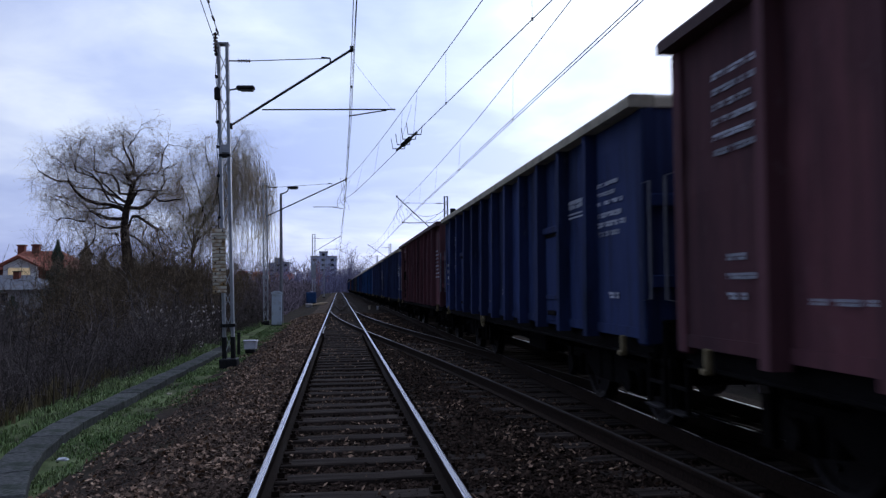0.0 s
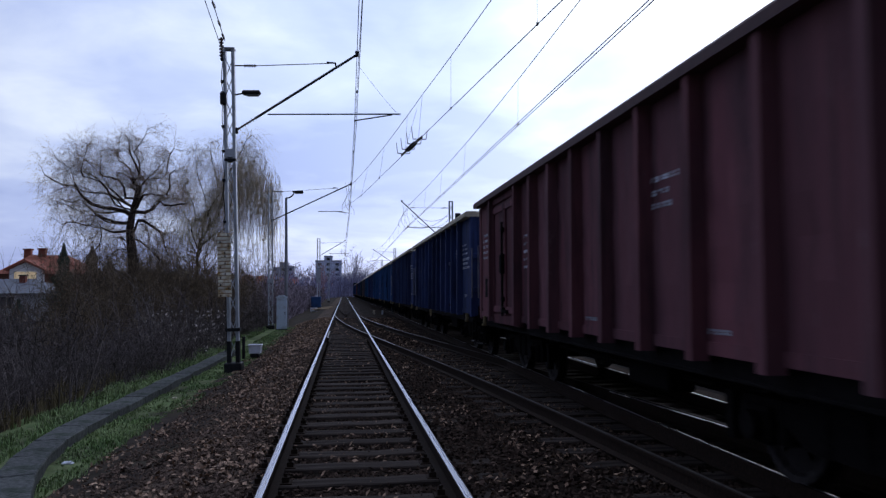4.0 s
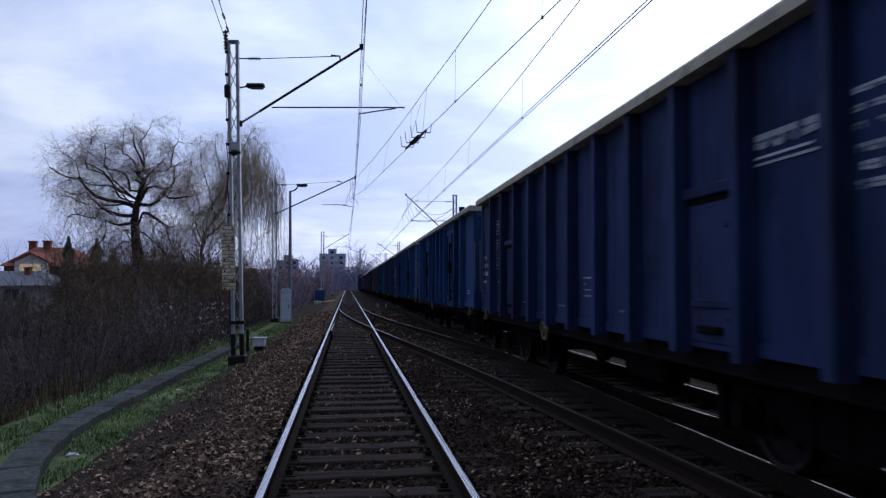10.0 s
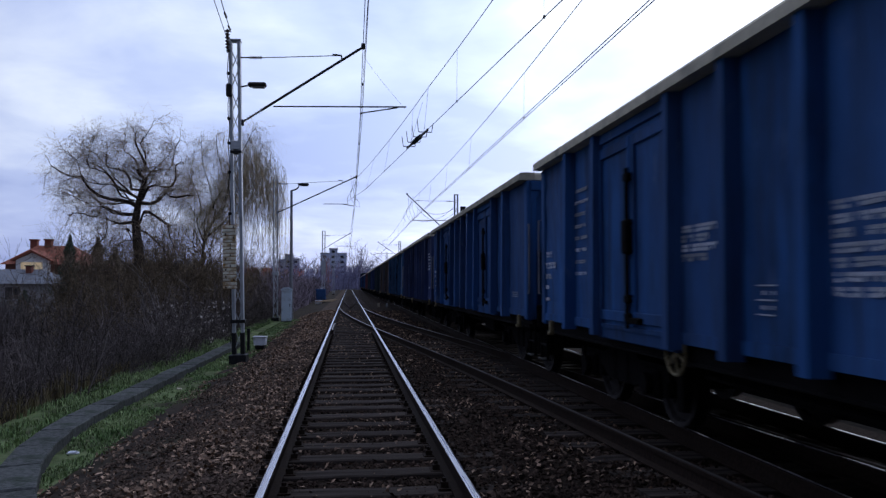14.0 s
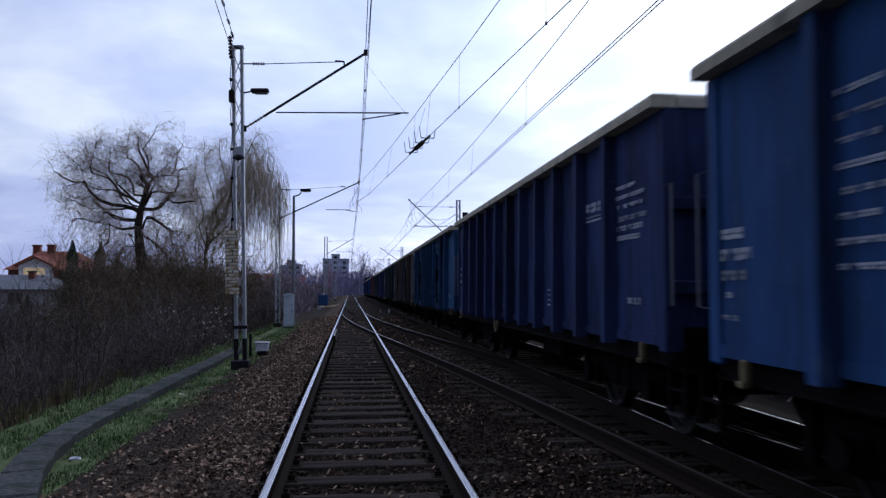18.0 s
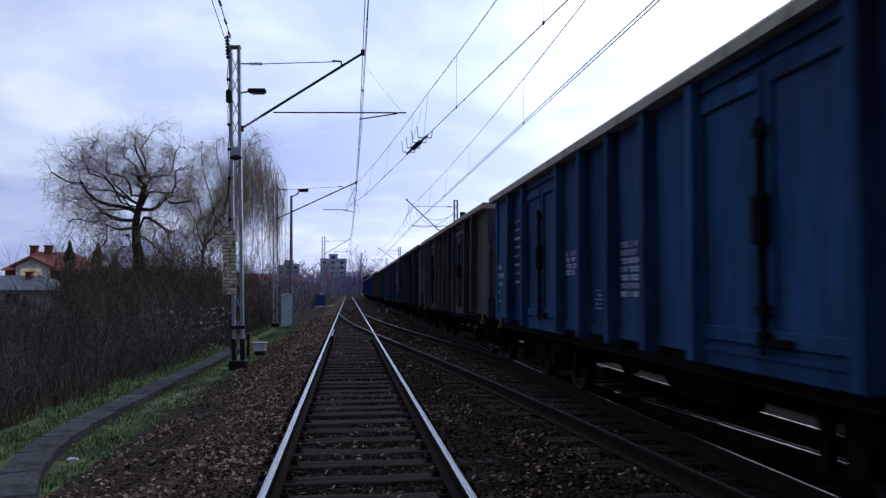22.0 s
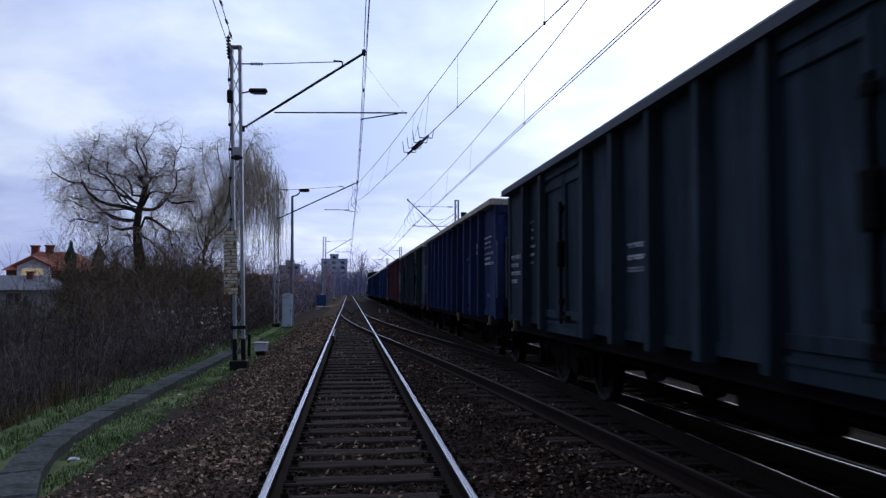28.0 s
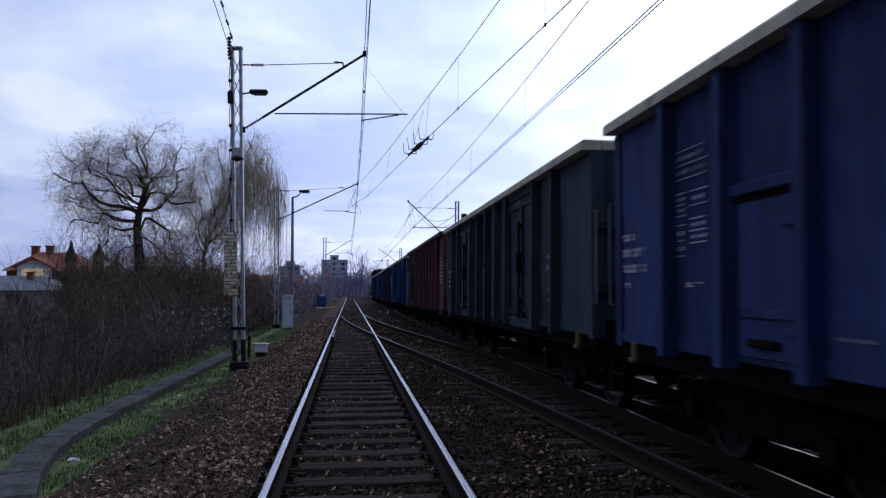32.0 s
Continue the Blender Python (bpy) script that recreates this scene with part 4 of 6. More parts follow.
part("body", box(B(), -0.32, 0.32, -0.3, 0.3, 0, 0.3, 0.04), MAT["white_metal"], wb)
part("lid", box(B(), -0.34, 0.34, -0.32, 0.32, 0.3, 0.36, 0.02), MAT["white_metal"], wb)
for x, y, c in ((2.83, 58, "white_metal"), (2.25, 59, "sign_cream")):
    mk = thing("track_marker", pose(x - 0.1, y, -0.2), "low pale marker stone between the tracks", "marker", "track markers")
    part("stone_block", box(B(), -0.07, 0.07, -0.07, 0.07, 0, 0.26, 0.02), MAT[c], mk)
    part("top_plate", box(B(), -0.08, 0.08, -0.08, 0.08, 0.26, 0.29, 0.005), MAT[c], mk)
lt = thing("litter_scrap", pose(-3.1, 8.9, -0.37), "crumpled white scrap of litter in the grass", "litter")
bm = box(B(), -0.05, 0.05, -0.035, 0.035, 0, 0.035, 0.01)
for v in bm.verts:
    v.co += Vector((rng.uniform(-0.015, 0.015), rng.uniform(-0.015, 0.015), rng.uniform(-0.006, 0.01)))
part("scrap", bm, MAT["white_metal"], lt)
lt2 = thing("litter_scrap", pose(-3.1, 14.2, -0.38), "small pale scrap of litter near the concrete strip", "litter")
bm = box(B(), -0.04, 0.04, -0.03, 0.03, 0, 0.03, 0.008)
part("scrap", bm, MAT["sign_cream"], lt2)

# ---- trees and scrub ----


class Tree:
    def __init__(self, seed):
        self.r = random.Random(seed)
        self.limbs, self.twigs = Strands(), Strands()

    def rv(self, s):
        r = self.r
        return Vector((r.gauss(0, s), r.gauss(0, s), r.gauss(0, s)))

    def path(self, p, d, length, n, wander, pull):
        pts = [p.copy()]
        d = d.normalized()
        for i in range(n):
            d = (d + self.rv(wander) + pull).normalized()
            p = p + d * (length / n)
            pts.append(p)
        return pts, d


def willow(seed, trunk, limbs, droop, twig_len, per, reach=1.5):
    """trunk: base, bend, fork, radius. limbs: height of the start along the trunk (0 to 1), bend (x, z), tip (x, z), depth of the tip, radius; twigs droop."""
    t = Tree(seed)
    r = t.r
    base, bend, fork, rad = trunk

    def stem(u):
        return base * (1 - u) ** 2 + bend * (2 * u * (1 - u)) + fork * u * u

    pts = [stem(i / 10) + Vector((0.05 * math.sin(i * 1.7 + seed), r.uniform(-0.05, 0.05), 0)) for i in range(11)]
    pts[-1] = fork
    t.limbs.add(pts, rad, rad * 0.27, 9)
    for u0, vx, vz, ex, ez, ey, lr in limbs:
        p0 = stem(u0)
        via, end = Vector((vx, ey * 0.6, vz)), Vector((ex, ey, ez))
        n = 11
        lp = []
        ph = r.uniform(0, 6)
        for i in range(n + 1):
            u = i / n
            q = p0 * (1 - u) ** 2 + via * (2 * u * (1 - u)) + end * u * u
            w = 0.24 * math.sin(u * 3.14)
            q += Vector((w * math.sin(9 * u + ph), w * math.cos(6 * u + ph), w * math.sin(11 * u + 2 * ph)))
            lp.append(q)
        t.limbs.add(lp, lr, lr * 0.22, 6)
        for i in range(2, n + 1):
            for k in range(per[0] if i > 3 else 1):
                ax = (lp[i] - lp[i - 1]).normalized()
                dd = (ax * 0.7 + t.rv(0.55) + Vector((0, 0, 0.12))).normalized()
                ll = reach * r.uniform(0.35, 1.0)
                sp, sd = t.path(lp[i], dd, ll, 7, 0.26, Vector((0, 0, 0.03 - droop * 0.3)))
                (t.limbs if k == 0 else t.twigs).add(sp, max(0.011, lr * 0.26 * (1.15 - i / n)), 0.005, 4)
                for j in range(1, 8):
                    for m in range(per[1]):
                        ax2 = (sp[j] - sp[j - 1]).normalized()
                        d2 = (ax2 * 0.45 + t.rv(0.6) + Vector((0, 0, 0.10))).normalized()
                        tp, td = t.path(sp[j], d2, r.uniform(0.3, 0.85), 5, 0.30, Vector((0, 0, -0.04 - droop * 0.4)))
                        t.twigs.add(tp, 0.0042, 0.0022, 3)
                        for q_ in range(per[2]):
                            q3 = tp[r.randint(1, 5)]
                            d3 = (td + t.rv(0.5)).normalized()
                            hp, _ = t.path(q3, d3, twig_len * r.uniform(0.35, 1.2), 5, 0.2, Vector((0, 0, -droop)))
                            t.twigs.add(hp, 0.0028, 0.0017, 3)
    return t


T1 = Vector((-9.6, 36, -2.6))
w1 = thing("willow_tree", pose(*T1), "large bare willow with a dark forked trunk and spreading crown", "tree", "bare willows")
BOUGHS = [(0.78, -2.04, 8.45, -3.58, 9.31, -0.4, 0.101), (0.74, -1.8, 7.52, -3.03, 7.17, 0.3, 0.071), (0.68, -1.08, 7.38, -1.8, 5.43, -0.8, 0.071),
    (0.79, 0.86, 8.24, 2.53, 8.06, -0.5, 0.101), (0.66, 1.1, 8.06, 1.79, 5.71, -0.7, 0.101), (1, 0.18, 8.86, -0.06, 10.78, -0.3, 0.119),
    (0.84, -1.44, 8.58, -2.49, 10.06, 0.4, 0.077), (0.6, 0.28, 6.71, 1.3, 5.37, 0.5, 0.06), (0.6, -0.5, 7.03, -1.03, 5.26, 0.6, 0.06)]
SHOOTS = [(0.9, -1.13, 8.71, -1.56, 10.57, 0.5, 0.076), (0.88, 0.74, 8.74, 1.72, 10.72, 0.4, 0.076), (0.82, 1.4, 8.63, 2.03, 9.59, -0.6, 0.065),
    (0.78, -2.04, 8.12, -3.34, 8.42, 0.8, 0.054), (1, -0.23, 9.36, 0.71, 11.11, -0.6, 0.065), (0.96, -0.48, 9.1, -0.77, 11.02, 0.7, 0.065),
    (0.82, -2.28, 8.69, -1.78, 10.67, -0.5, 0.054), (0.8, 1.59, 8.07, 2.18, 8.8, 0.7, 0.054), (0.93, 0.13, 8.61, 1.3, 10.0, 0.2, 0.054),
    (0.80, -1.9, 8.7, -3.0, 9.9, -0.3, 0.045), (0.84, -1.4, 9.0, -2.4, 10.45, 0.4, 0.045), (0.72, -1.6, 7.6, -2.9, 8.1, -0.6, 0.04)]
tr = willow(5, (Vector((1.3, 0, 0)), Vector((-0.65, 0, 6.2)), Vector((0.30, 0, 8.9)), 0.36), BOUGHS + SHOOTS, 0.15, 0.5, (2, 2, 3), 1.12)
part("trunk", tr.limbs.mesh("trunk", MAT["bark"]), None, w1)
part("crown", tr.twigs.mesh("crown", MAT["twig"]), None, w1, "haze of fine bare twigs")
T2 = Vector((-8.2, 44, -2.4))
w2 = thing("weeping_willow", pose(*T2), "leafless weeping willow with long hanging yellow-brown branches", "tree", "bare willows")
BOUGHS = [(1, 0.5, 7.76, -0.17, 11.81, 0.2, 0.043), (1, 0.71, 8.23, 1.35, 9.49, -0.5, 0.074), (1, 1.17, 9.18, 0.62, 12.3, 0.4, 0.056),
    (0.97, 1.32, 8.86, 2.09, 12.18, -0.3, 0.062), (0.95, 1.63, 8.24, 3.16, 11.67, 0.3, 0.056), (0.95, -0.35, 8.06, -0.59, 10.4, -0.4, 0.043),
    (1, 1.47, 9.49, 2.7, 12.35, -0.6, 0.056), (0.9, 1.02, 7.61, 2.24, 9.19, 0.5, 0.043), (0.9, -0.5, 7.28, -1.01, 8.83, 0.4, 0.031)]
tr = willow(8, (Vector((0.02, 0, 0)), Vector((-0.15, 0, 3.4)), Vector((0.11, 0, 6.5)), 0.20), BOUGHS, 0.38, 1.3, (2, 3, 2), 0.95)
hr = random.Random(77)
for i in range(340):
    x = hr.uniform(0.6, 4.2)
    x = x if hr.random() < 0.25 else hr.uniform(2.0, 4.35)
    p = Vector((x, hr.uniform(-1.2, 1.2), 12.1 - 0.42 * (x - 2.4) ** 2 - hr.uniform(0, 1.6)))
    n = 9
    ln = hr.uniform(1.8, 6.2) if x > 2 else hr.uniform(1.5, 3.5)
    ln = min(ln, p.z - 4.6)
    a = hr.uniform(-0.35, 0.45)
    pts = [p + Vector((a * (1 - math.exp(-3.0 * u / n)) + 0.05 * math.sin(u * 0.9 + i), 0.1 * math.sin(u + i), 0.25 * math.sin(u * 3.14 / n) - ln * (u / n) ** 1.25)) for u in range(n + 1)]
    tr.twigs.add(pts, 0.008, 0.004, 3)
    for k in range(5):
        q = pts[hr.randint(2, 7)]
        dv = Vector((hr.uniform(-0.25, 0.25), hr.uniform(-0.2, 0.2), -hr.uniform(0.5, 1.3)))
        tr.twigs.add([q, q + dv * 0.5 + Vector((dv.x * 0.3, 0, 0)), q + dv], 0.005, 0.003, 3)
part("trunk", tr.limbs.mesh("trunk", MAT["bark"]), None, w2)
part("crown", tr.twigs.mesh("crown", MAT["willow_twig"]), None, w2, "curtain of thin hanging branches")


def bush_mesh(seed, h, spread, stems, mat, bend=0.10, sub=6, thick=1.0, lean=0.35):
    t = Tree(seed)
    r = t.r
    for i in range(stems):
        a = r.uniform(0, 6.28)
        q = spread * r.random() ** 0.5
        p = Vector((q * math.cos(a), q * math.sin(a), -0.15))
        d = Vector((math.cos(a) * lean * r.random(), math.sin(a) * lean * r.random(), 1))
        L_ = h * r.uniform(0.55, 1.1)
        pts, _ = t.path(p, d, L_, 5, bend, Vector((0, 0, 0)))
        t.limbs.add(pts, 0.017 * thick * r.uniform(0.6, 1.5), 0.006, 3)
        for j in range(sub):
            q2 = pts[r.randint(1, 5)]
            d2 = (t.rv(0.6) + Vector((0, 0, 0.45))).normalized()
            sp, _ = t.path(q2, d2, L_ * r.uniform(0.15, 0.42), 3, 0.2, Vector((0, 0, -0.02)))
            t.twigs.add(sp, 0.008, 0.0035, 3)
            for k in range(2):
                q3 = sp[r.randint(1, 3)]
                hp, _ = t.path(q3, d2 + t.rv(0.5), L_ * r.uniform(0.06, 0.16), 2, 0.2, Vector((0, 0, 0)))
                t.twigs.add(hp, 0.0036, 0.0022, 3)
    return t.limbs.mesh("stem", mat), t.twigs.mesh("twig_haze", mat)


BUSH = [bush_mesh(30 + i, h, s, n, MAT[m], 0.14, k, th) for i, (h, s, n, m, k, th) in enumerate([
    (2.4, 1.2, 26, "brush", 9, 1.0), (3.4, 1.3, 24, "brush", 11, 1.2), (4.3, 1.5, 24, "brush", 13, 1.4), (3.0, 1.4, 40, "ochre_brush", 11, 1.0), (1.5, 1.1, 44, "brush", 8, 0.9), (4.8, 1.2, 34, "ochre_brush", 13, 1.2), (4.6, 0.5, 3, "pale_stem", 9, 2.0)])]
LABELS = ["leafless dark brown shrub on the embankment slope", "tall bare shrub with dense thin stems", "bare thicket of young trees below the embankment", "ochre-brown shrub keeping withered leaves", "low tangled bramble at the grass edge", "tall ochre hanging shrub under the willows", "slender pale-stemmed sapling in the scrub"]
bush_proto = []
for i, me in enumerate(BUSH):
    ob = thing("shrub", pose(0, 0, 0), LABELS[i], "shrub", "scrub on the slope")
    part("stem", me[0], None, ob)["kind"] = "stuff"
    part("twig_haze", me[1], None, ob)["kind"] = "stuff"
    bush_proto.append(ob)
br = random.Random(21)
first = [True] * 7


def plant(i, x, y, s, keep=False):
    if not keep and x < 0 and x < 1.2 - 0.37 * y and i != 6:
        # open slope before the houses: nothing taller than the embankment
        i = br.choice((0, 0, 4))
        s = min(1.1, s) * (1.25 if y > 31 else 0.95) if y > 20 else s * 0.85
    m = pose(x, y, ground_z(x, y) - 0.05, 0, 0, br.uniform(0, 360))
    if first[i]:
        bush_proto[i].matrix_basis = m
        first[i] = False
        ob = bush_proto[i]
    else:
        ob = copy_thing(bush_proto[i], m)
    ob.scale = (s, s, s * br.uniform(0.85, 1.15))


for k in range(56):
    y = 11.5 + 0.72 * k + br.uniform(-0.5, 0.5)
    plant(br.choice((4, 4, 0)), -5.4 - br.uniform(0, 0.8) + (0.55 if y > 17 else 0), y, br.uniform(0.55, 0.9))
for k in range(60):
    y = 10 + 0.9 * k + br.uniform(-0.6, 0.6)
    plant(br.choice((0, 1, 4, 3)), -7.4 - br.uniform(0, 2.0), y, br.uniform(0.7, 1.05))
for k in range(60):
    y = 12 + 1.0 * k + br.uniform(-0.8, 0.8)
    plant(br.choice((1, 2, 3, 2)), -10.5 - br.uniform(0, 3.5), y, br.uniform(0.8, 1.1))
for k in range(50):
    y = 20 + 1.5 * k + br.uniform(-0.8, 0.8)
    plant(br.choice((2, 3, 5, 1)), -14.5 - br.uniform(0, 8), y, br.uniform(0.75, 1.0))
for x, y, i, s in ((-9.6, 30, 5, 1.15), (-8.6, 31, 3, 1.5), (-10.4, 31.5, 5, 1.25), (-7.4, 32, 5, 1.1), (-9.0, 33.2, 5, 1.3), (-11.0, 32.5, 3, 1.7), (-6.6, 34, 3, 1.4), (-7.6, 36, 5, 1.3), (-11.4, 37, 5, 1.35), (-9.8, 37.5, 5, 1.4), (-8.4, 38.5, 5, 1.4), (-7.0, 39.5, 5, 1.3), (-8.2, 34, 5, 1.2), (-10.6, 34.5, 5, 1.1), (-7.0, 38, 5, 1.0), (-11.6, 35, 3, 1.3), (-12.3, 33, 3, 1.35), (-8.8, 36.5, 5, 1.0), (-6.4, 41, 3, 1.2), (-6.0, 44, 5, 0.6)):
    plant(i, x, y, s * 0.82)
for k in range(60):
    # thicket behind the willows
    plant(br.choice((2, 5, 5, 5)), -13.9 + 0.125 * k + br.uniform(-0.3, 0.3), 46 + br.uniform(0, 6), br.uniform(1.0, 1.35) * (1.0 if k < 28 else 0.66))
for k in range(20):
    # bushes that hide the foot of the houses
    y = 34 + 0.8 * k + br.uniform(-0.4, 0.4)
    plant(br.choice((1, 0, 1)), -(0.38 + 0.11 * br.random()) * y, y, br.uniform(0.9, 1.08), True)
for k in range(22):
    y = 60 + 0.8 * k + br.uniform(-0.4, 0.4)
    plant(br.choice((1, 1, 2)), -(0.385 + 0.10 * br.random()) * y, y, br.uniform(0.85, 1.02), True)
for k in range(9):
    y = 24 + 1.6 * k + br.uniform(-0.6, 0.6)
    plant(6, -5.6 - br.uniform(0, 0.06 * y), y, br.uniform(0.48, 0.64))
def withered_shrub(x, y, seed):
    r = random.Random(seed)
    me = bush_mesh(seed, 0.9, 0.5, 22, MAT["brush"], 0.15, 5)
    ob = thing("withered_shrub", pose(x, y, ground_z(x, y)), "withered shrub with pale curled leaves at the grass edge", "shrub")
    part("stem", me[0], None, ob)
    part("twig_haze", me[1], None, ob)
    vs, fs = [], []
    for i in range(64):
        a = r.uniform(0, 6.28)
        q = 0.95 * r.random() ** 0.5
        c = Vector((q * math.cos(a), q * math.sin(a), r.uniform(0.1, 1.35)))
        m = Euler((r.uniform(0, 6), r.uniform(0, 6), r.uniform(0, 6))).to_matrix()
        k = len(vs)
        s = r.uniform(0.030, 0.062)
        for u, v in ((-1, 0), (0, -0.5), (1, 0.1), (0, 0.6)):
            vs.append(tuple(c + m @ Vector((u * s, v * s, 0.3 * s * u * u))))
        fs.append((k, k + 1, k + 2, k + 3))
    part("leaves", quads_mesh("leaves", vs, fs, MAT["withered"]), None, ob)["kind"] = "stuff"


for j, (x, y) in enumerate(((-4.75, 22.6), (-4.7, 24.4), (-4.6, 26.2))):
    withered_shrub(x, y, 300 + j)


def conifer(x, y, h, seed, slim=0.29, needles="conifer", label="dense olive-brown evergreen standing in the scrub"):
    t = Tree(seed)
    r = t.r
    t.limbs.add([Vector((0, 0, 0)), Vector((0, 0, h * 0.5)), Vector((0, 0, h))], 0.09, 0.02, 6)
    for i in range(6000):
        u = r.random() ** 0.8
        z = 0.15 * h + 0.85 * h * u
        rad = (h * slim * (1 - u) + 0.03) * (0.70 + 0.30 * math.sin(u * 31)) * (1.0 if r.random() < 0.85 else 1.5)
        a = r.uniform(0, 6.28)
        q = rad * r.uniform(0.3, 1.05)
        p = Vector((q * math.cos(a), q * math.sin(a), z))
        f = 0.25 + 0.9 * (1 - u)
        t.twigs.add([p, p + Vector((0.16 * f * math.cos(a), 0.16 * f * math.sin(a), 0.10)), p + Vector((0.24 * f * math.cos(a), 0.24 * f * math.sin(a), -0.02 + r.uniform(0, 0.25)))], 0.022, 0.008, 3)
    ob = thing("conifer_tree", pose(x, y, ground_z(x, y)), label, "tree")
    part("trunk", t.limbs.mesh("trunk", MAT["bark"]), None, ob)
    part("crown", t.twigs.mesh("crown", MAT[needles]), None, ob)


conifer(-16.5, 53, 7.2, 61, 0.27)
conifer(-15.1, 52, 6.4, 62, 0.28)
conifer(-17.4, 50.5, 7.2, 64, 0.23, "evergreen", "dark green spruce in the scrub below the houses")
conifer(-19.4, 49, 3.8, 65, 0.30, "evergreen", "low dark green evergreen bush in the scrub")

# ---- houses beyond the scrub ----


def gable_window(parent, x, y, z, w, h, m=None, lit=False):
    wnd = part("window", box(B(), x - w / 2 - 0.08, x + w / 2 + 0.08, y - 0.06, y + 0.02, z - 0.08, z + h + 0.08, 0.01), MAT["frame_white"], parent, m=m)
    for i in range(2):
        u = x - w / 2 + w / 2 * i
        part("pane", box(B(), u + 0.03, u + w / 2 - 0.03, y - 0.09, y - 0.062, z, z + h), MAT["curtain" if lit else "pane"], wnd)


def red_house():
    t = thing("house", pose(-34.6, 90, -3.2), "brick house with red hipped tile roof and cream gable", "house")
    part("wall", box(B(), -3.0, 5.6, 0, 8, 0, 7.0), MAT["brick_red"], t)
    bm = B()
    lo = [bm.verts.new(p) for p in ((-3.4, -0.5, 6.9), (6.0, -0.5, 6.9), (6.0, 8.5, 6.9), (-3.4, 8.5, 6.9))]
    hi = [bm.verts.new(p) for p in ((-1.3, 4.0, 9.15), (2.8, 4.0, 9.15))]
    bm.faces.new((lo[0], lo[1], hi[1], hi[0]))
    bm.faces.new((lo[2], lo[3], hi[0], hi[1]))
    bm.faces.new((lo[1], lo[2], hi[1]))
    bm.faces.new((lo[3], lo[0], hi[0]))
    bm.faces.new(lo[::-1])
    bmesh.ops.recalc_face_normals(bm, faces=bm.faces)
    part("roof", bm, MAT["roof_red"], t)
    g = B()
    prism(g, [(-1.55, 4.6), (1.75, 4.6), (1.75, 7.35), (0.10, 8.15), (-1.55, 7.35)], "y", -0.9, 1.5)
    gable = part("dormer", g, MAT["wall_cream"], t, "cream rendered gable")
    bm = B()
    prism(bm, [(-1.95, 7.2), (0.10, 8.2), (2.15, 7.2), (2.15, 7.4), (0.10, 8.45), (-1.95, 7.4)], "y", -1.3, 4.0)
    part("gable_roof", bm, MAT["roof_red"], t)
    gable_window(gable, 0.10, -0.9, 5.95, 2.3, 1.15, lit=True)
    for x, y in ((-1.78, 4.6), (0.1, 3.8)):
        c = part("chimney", box(B(), x - 0.38, x + 0.38, y - 0.3, y + 0.3, 8.0, 9.75, 0.02), MAT["brick_red"], t)
        part("chimney_cap", box(B(), x - 0.48, x + 0.48, y - 0.4, y + 0.4, 9.75, 9.92, 0.02), MAT["brick_red"], c)
    return t


def low_house():
    t = thing("house", pose(-37.5, 84, -3.2), "low white house with a grey hipped sheet roof", "house")
    part("wall", box(B(), -6, 7.6, 0, 7, 0, 4.85), MAT["wall_white"], t)
    bm = B()
    lo = [bm.verts.new(p) for p in ((-6.8, -0.8, 4.75), (8.4, -0.8, 4.75), (8.4, 7.8, 4.75), (-6.8, 7.8, 4.75))]
    hi = [bm.verts.new(p) for p in ((-3.0, 3.4, 6.3), (4.6, 3.4, 6.3))]
    bm.faces.new((lo[0], lo[1], hi[1], hi[0]))
    bm.faces.new((lo[2], lo[3], hi[0], hi[1]))
    bm.faces.new((lo[1], lo[2], hi[1]))
    bm.faces.new((lo[3], lo[0], hi[0]))
    bm.faces.new(lo[::-1])
    bmesh.ops.recalc_face_normals(bm, faces=bm.faces)
    part("roof", bm, MAT["roof_grey"], t)
    c = part("chimney", box(B(), 3.5, 4.1, 2.2, 2.8, 5.2, 6.6, 0.02), MAT["brick_red"], t)
    part("chimney_cap", box(B(), 3.4, 4.2, 2.1, 2.9, 6.6, 6.7, 0.02), MAT["concrete"], c)
    for x in (-3.5, 0.0, 3.2):
        gable_window(t, x, 0, 3.2, 1.5, 1.2)
    return t


red_house()
low_house()
hs = thing("house", pose(-27.5, 95, -3.2), "pale house with a grey pitched roof half hidden by scrub", "house")
part("wall", box(B(), -2, 8, 0, 7, 0, 5.0), MAT["wall_cream"], hs)
bm = B()
prism(bm, [(-0.6, 4.9), (7.6, 4.9), (3.5, 7.4)], "x", -2.6, 8.6)
part("roof", bm, MAT["roof_grey"], hs)
for x in (0.5, 3.2, 6.0):
    gable_window(hs, x, 0, 2.6, 1.2, 1.2)


def block(x, y, w, h, storeys, bays, mat, label, steps):
    t = thing("apartment_block", pose(x, y, -3.0), label, "apartment block", "distant apartment blocks")
    for i, (a, b, hh) in enumerate(steps):
        part("wall", box(B(), a, b, 0, 14, 0, hh), MAT[mat], t)
        part("roof_edge", box(B(), a - 0.2, b + 0.2, -0.2, 14.2, hh, hh + 0.7), MAT["wall_grey"], t)
        n = max(1, int((b - a) / bays))
        for s in range(storeys):
            z = 2.0 + s * 2.8
            if z + 1.6 > hh:
                break
            for j in range(n):
                u = a + (b - a) * (j + 0.5) / n
                wn = part("window", box(B(), u - 0.95, u + 0.95, -0.08, -0.02, z, z + 1.5), MAT["frame_white"], t)
                part("pane", box(B(), u - 0.85, u + 0.85, -0.14, -0.082, z + 0.1, z + 1.4), MAT["pane"], wn)
    return t


